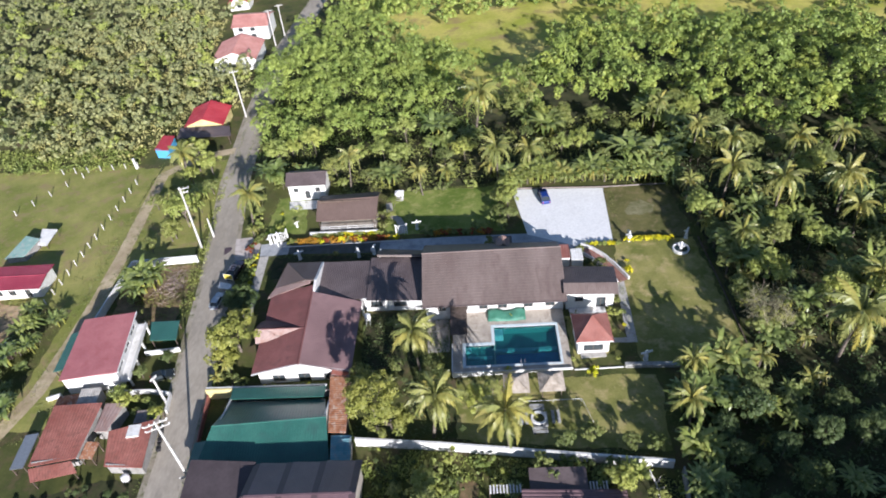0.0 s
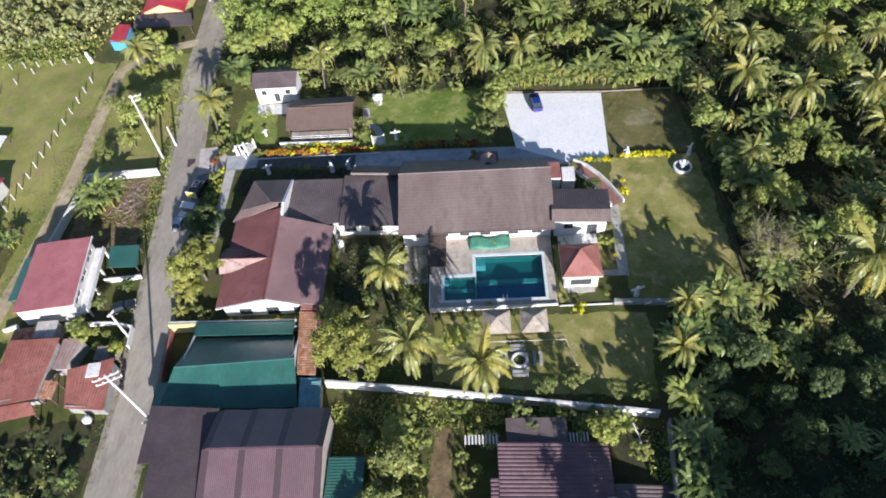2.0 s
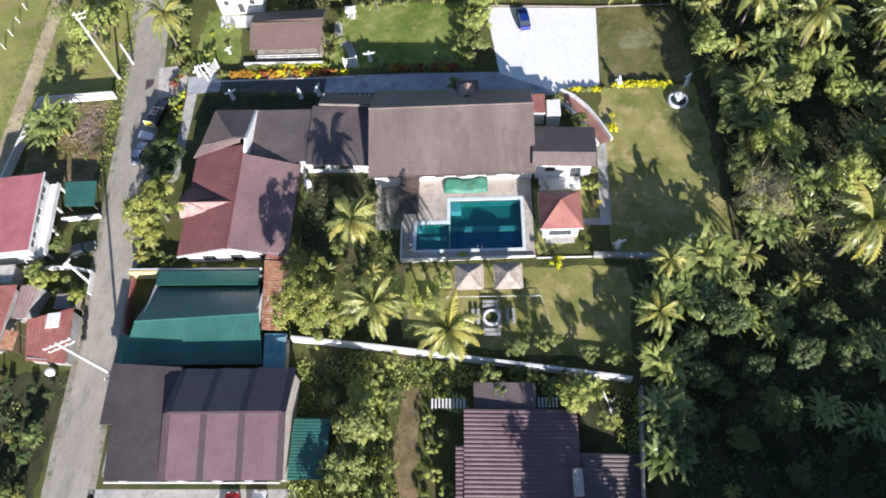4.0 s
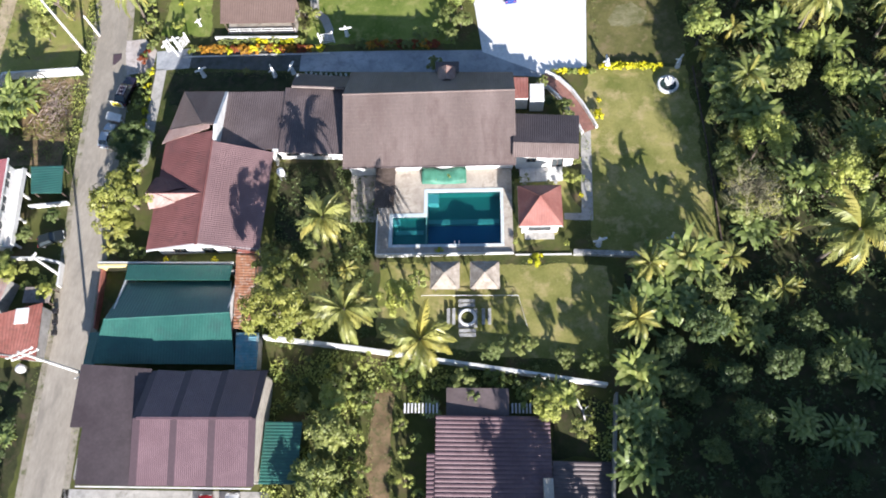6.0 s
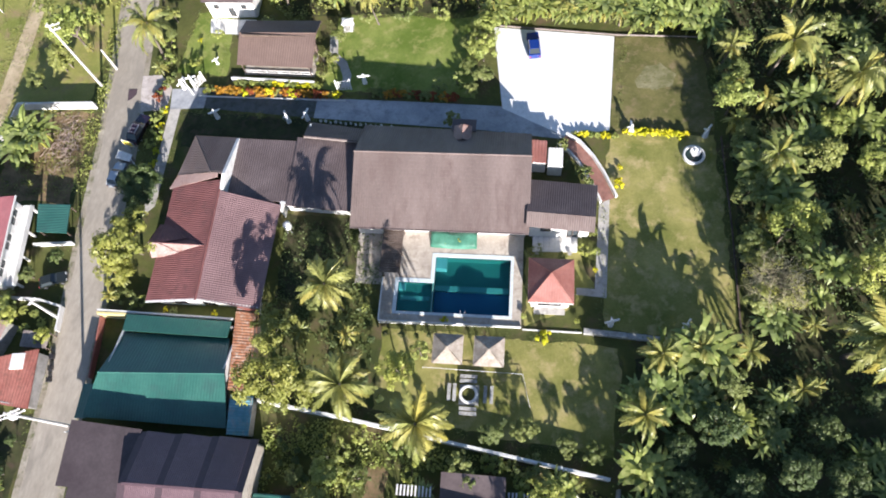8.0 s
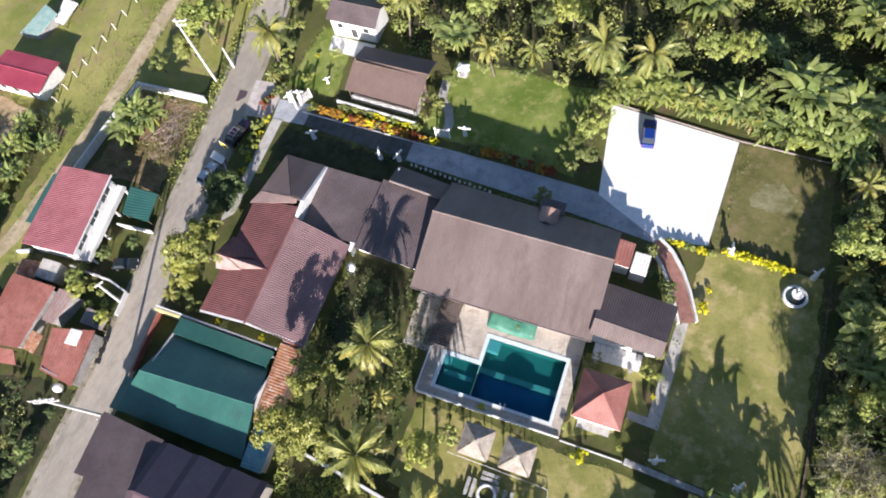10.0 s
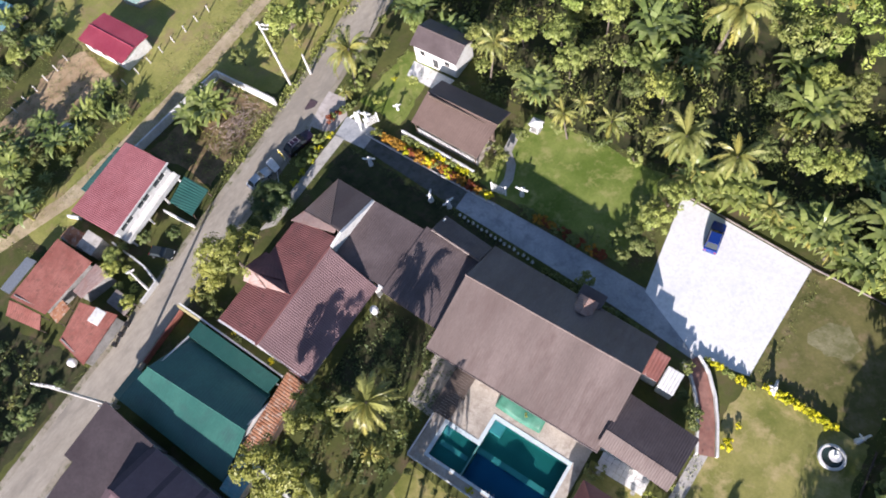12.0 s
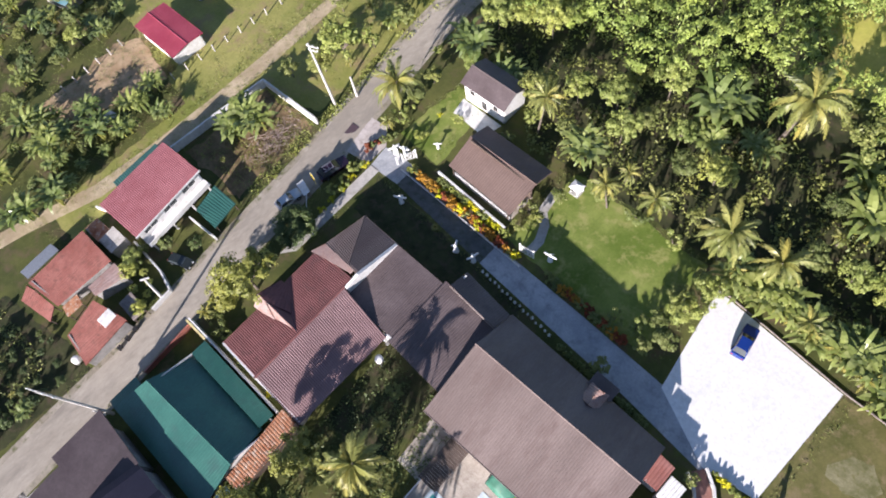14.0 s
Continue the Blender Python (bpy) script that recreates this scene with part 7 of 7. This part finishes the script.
hedge("flower_hedge", (-37.8, 107.2), (-15.4, 105.9), 1.4, 1.0, [M_leaf_orange, M_leaf_olive, M_leaf_orange, M_leaf_red, M_leaf_yellow, M_leaf_orange, M_leaf_orange], "orange and yellow flowering hedge along the driveway")
hedge("russet_hedge", (-10.4, 106.4), (3.6, 105.3), 1.5, 1.0, [M_leaf_red, M_leaf, M_leaf_orange, M_leaf], "russet and green hedge beside the lawn")
hedge("yellow_hedge", (28.4, 99.3), (37.2, 98.6), 1.1, 0.8, [M_leaf_yellow], "bright yellow clipped hedge across the lawn")
hedge("yellow_border", (20.8, 98.9), (27.4, 98.4), 1.0, 0.7, [M_leaf_yellow, M_leaf_bright], "yellow-green border by the parking lot")
hedge("hut_planting", (-33.0, 108.5), (-18.6, 107.6), 1.0, 0.9, [M_leaf, M_leaf_bright, M_leaf_yellow], "green planting behind the low white wall")
hedge("drive_planting", (-3.0, 99.4), (12.0, 98.3), 0.9, 0.8, [M_leaf], "dark green planting along the driveway")
hedge("tarp_planting", (2.6, 80.7), (7.4, 80.6), 0.9, 1.2, [M_leaf_bright, M_leaf_olive], "bright green plants against the house")
hedge("gate_planting", (-46.0, 105.2), (-44.2, 110.4), 1.3, 1.0, [M_leaf_red, M_leaf_orange, M_leaf], "mixed red and green plants by the gate")


# ---- woods ----
def inside(x, y, poly):
    hit = False
    for (x0, y0), (x1, y1) in zip(poly, [*poly[1:], poly[0]]):
        if (y0 > y) != (y1 > y) and x < x0 + (y - y0) * (x1 - x0) / (y1 - y0):
            hit = not hit
    return hit


def scatter(poly, gap, seed, keep=1.0):
    """Places inside a polygon, at least a gap apart."""
    r = random.Random(seed)
    xs, ys = [p[0] for p in poly], [p[1] for p in poly]
    got, cells = [], {}
    tries = int((max(xs) - min(xs)) * (max(ys) - min(ys)) / gap ** 2 * 5)
    for _ in range(tries):
        x, y = r.uniform(min(xs), max(xs)), r.uniform(min(ys), max(ys))
        c = (int(x // gap), int(y // gap))
        near = [q for i in (-1, 0, 1) for j in (-1, 0, 1) for q in cells.get((c[0] + i, c[1] + j), ())]
        if inside(x, y, poly) and all((x - a) ** 2 + (y - b) ** 2 > gap ** 2 for a, b in near):
            cells.setdefault(c, []).append((x, y))
            if r.random() < keep:
                got.append((x, y))
    return got


EAST = [(43.5, 28), (29.0, 30), (28.6, 48), (29.5, 64.5), (37.5, 66.5), (42.6, 69.5), (43.0, 98), (41.9, 116), (28, 119.2), (60, 128), (84, 120), (74, 60), (66, 28)]
# Region whose shade is partly put into the leaf colour.
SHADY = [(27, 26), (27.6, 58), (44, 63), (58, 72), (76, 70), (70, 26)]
NORTH = [(-26, 121), (-14, 124), (4, 123), (10, 121.2), (28, 119.2), (60, 128), (50, 146), (8, 146), (-48, 140), (-45, 127), (-34, 129)]
pick = random.Random(77)
for x, y in scatter(EAST, 4.2, 1):
    k, turn, s = pick.random(), pick.uniform(0, 6.28), 0.55 + 0.55 * pick.random()
    inner = x > 46.5 and y > 62
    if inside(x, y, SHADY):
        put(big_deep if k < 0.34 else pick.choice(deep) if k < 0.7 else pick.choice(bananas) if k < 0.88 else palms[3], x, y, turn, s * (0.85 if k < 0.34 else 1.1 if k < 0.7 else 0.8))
    elif k < 0.26 and inner:
        put(pick.choice(big), x, y, turn, s * 0.95)
    elif k < 0.44:
        put(pick.choice(trees), x, y, turn, s)
    elif k < 0.52 and inner:
        put(pick.choice(palms[:2]), x, y, turn, 0.75 + 0.3 * pick.random())
    elif k < 0.68:
        put(palms[3], x, y, turn, s * 1.4)
    else:
        put(pick.choice(bananas), x, y, turn, s * 1.15)


def hollow(x, y):
    """Openings in the canopy, where little but low growth stands."""
    return noise.noise((x * 0.085, y * 0.085, 5.0)) < -0.19


for x, y in scatter(NORTH, 4.2, 2):
    k, turn, s = pick.random(), pick.uniform(0, 6.28), 0.6 + 0.65 * pick.random() ** 1.5
    back = y > 128 or x < -2 and y > 126
    if back and hollow(x, y):
        continue
    if back and k < 0.6:
        put(pick.choice(big), x, y, turn, s)
    elif k < (0.66 if back else 0.24):
        put(pick.choice(trees), x, y, turn, s * 0.8)
    elif k < (0.69 if back else 0.28):
        put(pick.choice(palms[:2]), x, y, turn, s)
    elif k < 0.8:
        put(palms[3], x, y, turn, s * 1.4)
    else:
        put(pick.choice(bananas), x, y, turn, s * 1.25)
for poly, gap, seed in (([(-57, 20), (-50.5, 20), (-51, 48), (-58, 44), (-72, 40), (-72, 20)], 3.0, 3), ([(-100, 52), (-79, 63), (-77.6, 90), (-88, 76), (-104, 74)], 3.6, 4), ([(-86.5, 92), (-84, 92), (-79, 78), (-88, 74), (-90, 78)], 4.0, 5), ([(-128, 76), (-104, 72), (-103.5, 95), (-112, 104)], 3.6, 15), ([(-130, 60), (-104, 74), (-103, 97), (-112, 104), (-130, 100)], 4.2, 6), ([(-11.4, 30), (-4.2, 30), (-5.6, 43), (-6.5, 47.5), (-12, 48.5)], 3.0, 7), ([(0.6, 42), (4, 50.6), (20, 51.0), (24, 47), (18.6, 43), (19, 47.6), (4, 49)], 3.0, 8), ([(-68, 89), (-62, 89), (-63.5, 98), (-68.6, 98)], 3.4, 9), ([(-71.5, 107), (-60, 108), (-60.5, 132), (-72, 136)], 4.6, 10)):
    for x, y in scatter(poly, gap, seed, 0.85):
        k, turn, s = pick.random(), pick.uniform(0, 6.28), pick.uniform(0.4, 0.8)
        put((pick.choice(deep) if seed == 3 else pick.choice(trees)) if k < (0.3 if seed in (4, 5, 6) else 0.55) else pick.choice(bananas) if k < 0.85 else palms[3], x, y, turn, s)


# unseen tall trees, added only to shade the eastern woods from the south
shade = random.Random(91)
for row, y0 in enumerate((10, 22)):
    for x0 in range(38 + 4 * row, 118, 8):
        put(shade_tree, x0 + shade.uniform(-1.5, 1.5), y0 + shade.uniform(-2.0, 2.0), shade.uniform(0, 6.28), shade.uniform(0.95, 1.28))
# the tree behind the ribbed house, whose shadow falls on its roof
put(shade_tree, 20.5, 24.5, 1.0, 0.9)


def far_woods(name, poly, gap, seed, material, label, radius=(2.2, 3.4), clumps=13, per=22, size=0.85, tall=(2.5, 8.0)):
    """Far woods too many to count: leaf clumps of every crown in one mesh."""
    rng = np.random.default_rng(seed)
    out = []
    for x, y in scatter(poly, gap, seed):
        r, t = rng.uniform(*radius), rng.uniform(*tall)
        if y < 168 and -40 < x < 40 and hollow(x, y):
            continue
        v, _ = crown_leaves(rng, r, t * 0.9, t * 0.35, clumps, per, size)
        out.append(v + np.array(P(x, y)))
    ob = new(name, quads_mesh(name, np.concatenate(out), material))
    tagged(ob, label, "woods", kind="stuff")


far_woods("far_woods_north", [(-53, 141), (-46, 141), (8, 147), (12, 160), (-10, 190), (-28, 208), (-50, 212), (-54, 180)], 5.2, 21, M_leaf_sun, "sunlit light green woods beyond the garden", clumps=26, per=40, size=0.58, radius=(2.8, 4.8), tall=(4.5, 11.0))
far_woods("far_woods_middle", [(12, 149), (50, 147), (62, 129), (86, 121), (105, 150), (100, 182), (60, 186), (34, 192), (20, 170)], 5.4, 22, M_leaf_sun, "dense green woods beyond the garden", clumps=24, per=34, size=0.68, radius=(2.8, 4.8), tall=(4.5, 11.0))
far_woods("far_thicket_middle", [(12, 149), (50, 147), (62, 129), (86, 121), (105, 150), (100, 182), (60, 186), (34, 192), (20, 170)], 8.0, 27, M_leaf_sun, "light green crowns among the dense woods", clumps=22, per=32, size=0.66, radius=(2.6, 4.2), tall=(4.5, 10.0))
far_woods("far_woods_gap", [(3, 146), (15, 147.5), (19, 162), (12, 160), (2, 157)], 4.8, 28, M_leaf, "green woods before the meadow", clumps=24, per=36, size=0.6, radius=(2.6, 4.0), tall=(4.0, 9.0))
far_woods("far_woods_east", [(85, 119), (75, 60), (67, 26), (88, 20), (104, 120), (122, 190), (114, 190), (106, 150)], 5.4, 23, M_leaf, "dense dark green woods to the east", clumps=22, per=30, size=0.75, radius=(2.8, 4.8), tall=(4.0, 11.0))
far_woods("far_woods_edge", [(-46, 215), (-28, 212), (0, 215), (30, 214), (60, 205), (125, 196), (120, 235), (20, 265), (-40, 262)], 6.6, 24, M_leaf_sun, "scattered sunlit trees on the far meadow", clumps=20, per=26, size=0.9, radius=(2.8, 4.6), tall=(4.0, 9.0))
far_woods("far_woods_west", [(-62, 172), (-64, 192), (-80, 196), (-84, 240), (-66, 262), (-70, 285), (-196, 290), (-150, 190), (-120, 150), (-86, 147), (-82, 158)], 4.3, 25, M_leaf_grey, "woods beside the far road, greyed in colour for haze", radius=(1.6, 2.9), clumps=11, per=18, size=0.8)
far_woods("far_thicket_west", [(-62, 172), (-64, 192), (-80, 196), (-84, 240), (-66, 262), (-70, 285), (-196, 290), (-150, 190), (-120, 150), (-86, 147), (-82, 158)], 10.5, 26, M_leaf_bright, "light green trees among the greyish woods", clumps=16, per=22, size=0.8)


def undergrowth(name, poly, count, size, material, label, seed, tall=0.5):
    rng = np.random.default_rng(seed)
    xs, ys = [p[0] for p in poly], [p[1] for p in poly]
    p = np.stack([rng.uniform(min(xs), max(xs), count * 4), rng.uniform(min(ys), max(ys), count * 4)], 1)
    p = np.array([q for q in p if inside(q[0], q[1], poly) and noise.noise((q[0] * 0.35, q[1] * 0.35, seed)) + rng.uniform(-0.25, 0.25) > -0.02])[:count]
    z = 0.0425 * p[:, 0] - 0.033 * p[:, 1] + 1.10 + rng.uniform(0.02, tall, len(p))
    c = np.stack([p[:, 0], p[:, 1], z], 1)
    n = unit(rng.normal(size=c.shape) * 0.55 + np.array([0, 0, 0.8]))
    ob = new(name, quads_mesh(name, leaves(rng, c, n, size), material))
    tagged(ob, label, "undergrowth", kind="stuff")


# The eastern undergrowth takes the dark leaf colour to deepen the shade.
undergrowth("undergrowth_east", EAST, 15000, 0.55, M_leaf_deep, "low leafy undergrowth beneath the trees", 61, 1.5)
undergrowth("undergrowth_north", NORTH, 9000, 0.6, M_leaf, "low leafy undergrowth beneath the trees", 62, 1.6)
undergrowth("scrub_north", [(-53, 141), (-46, 141), (4, 147), (4, 160), (-10, 190), (-28, 208), (-50, 212), (-54, 180)], 12000, 0.6, M_leaf_sun, "dense light green scrub between the trees", 69, 2.2)
undergrowth("scrub_west", [(-62, 172), (-64, 192), (-80, 196), (-84, 240), (-100, 260), (-150, 240), (-130, 170), (-110, 150), (-86, 147)], 16000, 0.9, M_leaf_grey, "dense greyish scrub between the hazy far trees", 70, 2.2)
undergrowth("scrub_field_edge", [(-132, 146), (-86, 143.5), (-82, 146.5), (-84, 153), (-110, 156), (-132, 158)], 5000, 0.6, M_leaf_bright, "green scrub along the field's far edge", 72, 1.6)
undergrowth("weeds_field", [(-115, 100), (-77, 92), (-77, 142), (-88, 146), (-125, 148)], 2500, 0.2, M_leaf_olive, "tufts of coarse grass in the field", 73, 0.25)
undergrowth("undergrowth_yard", [(-17, 30), (-1, 30), (-6, 44), (-5, 50), (22, 51), (24, 30), (26, 50), (6, 53), (-18, 57)], 8000, 0.42, M_leaf_bright, "weeds in the overgrown yard", 63, 0.5)
undergrowth("weeds_west", [(-80, 60), (-70, 62), (-71, 104), (-58, 107), (-58, 145), (-80, 145), (-84, 92)], 5000, 0.2, M_leaf, "tufts of weeds beside the track", 64, 0.35)
undergrowth("weeds_garden", [(-20, 56.5), (-5, 55.5), (-5, 84), (-20, 84)], 4000, 0.36, M_leaf_deep, "low plants in the courtyard garden", 65, 0.45)
undergrowth("weeds_southwest", [(-100, 50), (-56, 50), (-50.2, 20), (-100, 20)], 6000, 0.5, M_leaf, "weeds beside the road", 66, 0.6)
undergrowth("weeds_far_west", [(-130, 60), (-80, 60), (-80, 94), (-103, 98), (-130, 100)], 5000, 0.26, M_leaf, "weeds and low plants on the slope", 67, 0.5)
undergrowth("plot_weeds", [(-69, 87), (-56, 87), (-57, 103), (-69, 103)], 1600, 0.3, M_leaf_olive, "sparse weeds on the walled plot", 74, 0.4)
undergrowth("roadside_weeds", [(-56, 88), (-53.2, 88), (-57.5, 135), (-60, 135)], 1500, 0.35, M_leaf_bright, "weeds along the road", 68, 0.35)


def edge_tufts(name, lines, wide, per, size, material, label, seed):
    """Ragged tufts of grass and weeds along the edges of lawns and paths."""
    rng = np.random.default_rng(seed)
    c = []
    for a, b in lines:
        a, b = np.array(a), np.array(b)
        n = int(np.linalg.norm(b - a) * per)
        u = rng.uniform(0, 1, (n, 1))
        q = a + (b - a) * u + rng.normal(size=(n, 2)) * wide
        hold = np.array([noise.noise((k[0] * 0.6, k[1] * 0.6, seed)) for k in q]) + rng.uniform(-0.3, 0.3, n) > -0.05
        c.append(q[hold])
    p = np.concatenate(c)
    z = 0.0425 * p[:, 0] - 0.033 * p[:, 1] + 1.10 + rng.uniform(0.03, 0.3, len(p))
    c = np.stack([p[:, 0], p[:, 1], z], 1)
    n = unit(rng.normal(size=c.shape) * 0.6 + np.array([0, 0, 0.7]))
    ob = new(name, quads_mesh(name, leaves(rng, c, n, size), material))
    tagged(ob, label, "grass", kind="stuff")


EDGES = [((41.2, 69), (41.6, 98)), ((41.2, 100), (41.0, 116)), ((28, 118), (40, 117)), ((-19, 108), (-19, 122)), ((-18, 122.6), (5, 121.8)), ((6.4, 105.6), (6.2, 121)), ((8.0, 106), (7.6, 120)), ((24.8, 69), (25.2, 88)), ((27.6, 100), (28.6, 117)), ((-4, 68.0), (24, 66.8)), ((26, 66), (27.4, 54)), ((-4, 57), (26, 52)),
         ((-70.6, 66), (-71, 100)), ((-76.5, 72), (-75.6, 142)), ((-72.6, 72), (-72.6, 142)), ((-77, 92), (-77, 142)), ((-44.4, 111), (-43, 124)), ((-36, 111), (-37, 124)), ((-43.8, 84), (-44.6, 104)), ((-41, 86), (-41, 96)), ((-53.6, 84), (-58, 130)), ((-50.4, 50), (-52.6, 84)), ((-43, 45), (-46.4, 104)), ((-57, 134), (-60, 170)), ((-55, 134), (-55, 170)), ((-40, 103.2), (-10, 100.4)), ((-4, 31), (-4.4, 51)), ((-1, 31), (-1.2, 51)), ((-65, 89), (-65, 103)), ((-56.6, 88), (-57, 103)), ((-64, 102.8), (-57, 102.8))]
edge_tufts("edge_tufts", EDGES, 0.42, 14, 0.22, M_leaf, "ragged tufts of grass along lawns and roadsides", 81)
edge_tufts("edge_tufts_bright", EDGES, 0.35, 8, 0.18, M_leaf_bright, "light green tufts of grass along lawns and roadsides", 82)


def dry_brush():
    """Heaps of dead branches on the walled plot."""
    rng = np.random.default_rng(71)
    b = Build()
    for _ in range(260):
        x, y = -59.4 + 1.5 * rng.normal(), 97.0 + 2.9 * rng.normal()
        if not (-63.5 < x < -56.8 and 88.5 < y < 102.8):
            continue
        c = np.array(P(x, y, rng.uniform(0.02, 0.5)))
        d = rng.normal(size=3) * np.array([0.4, 0.4, 0.15])
        b.tube([tuple(c - d), tuple(c + d)], [0.05, 0.02], 3, False)
    single("dry_brush", b, M_brush, "heap of dead pinkish-brown branches on bare soil", "brushwood", kind="stuff")


dry_brush()
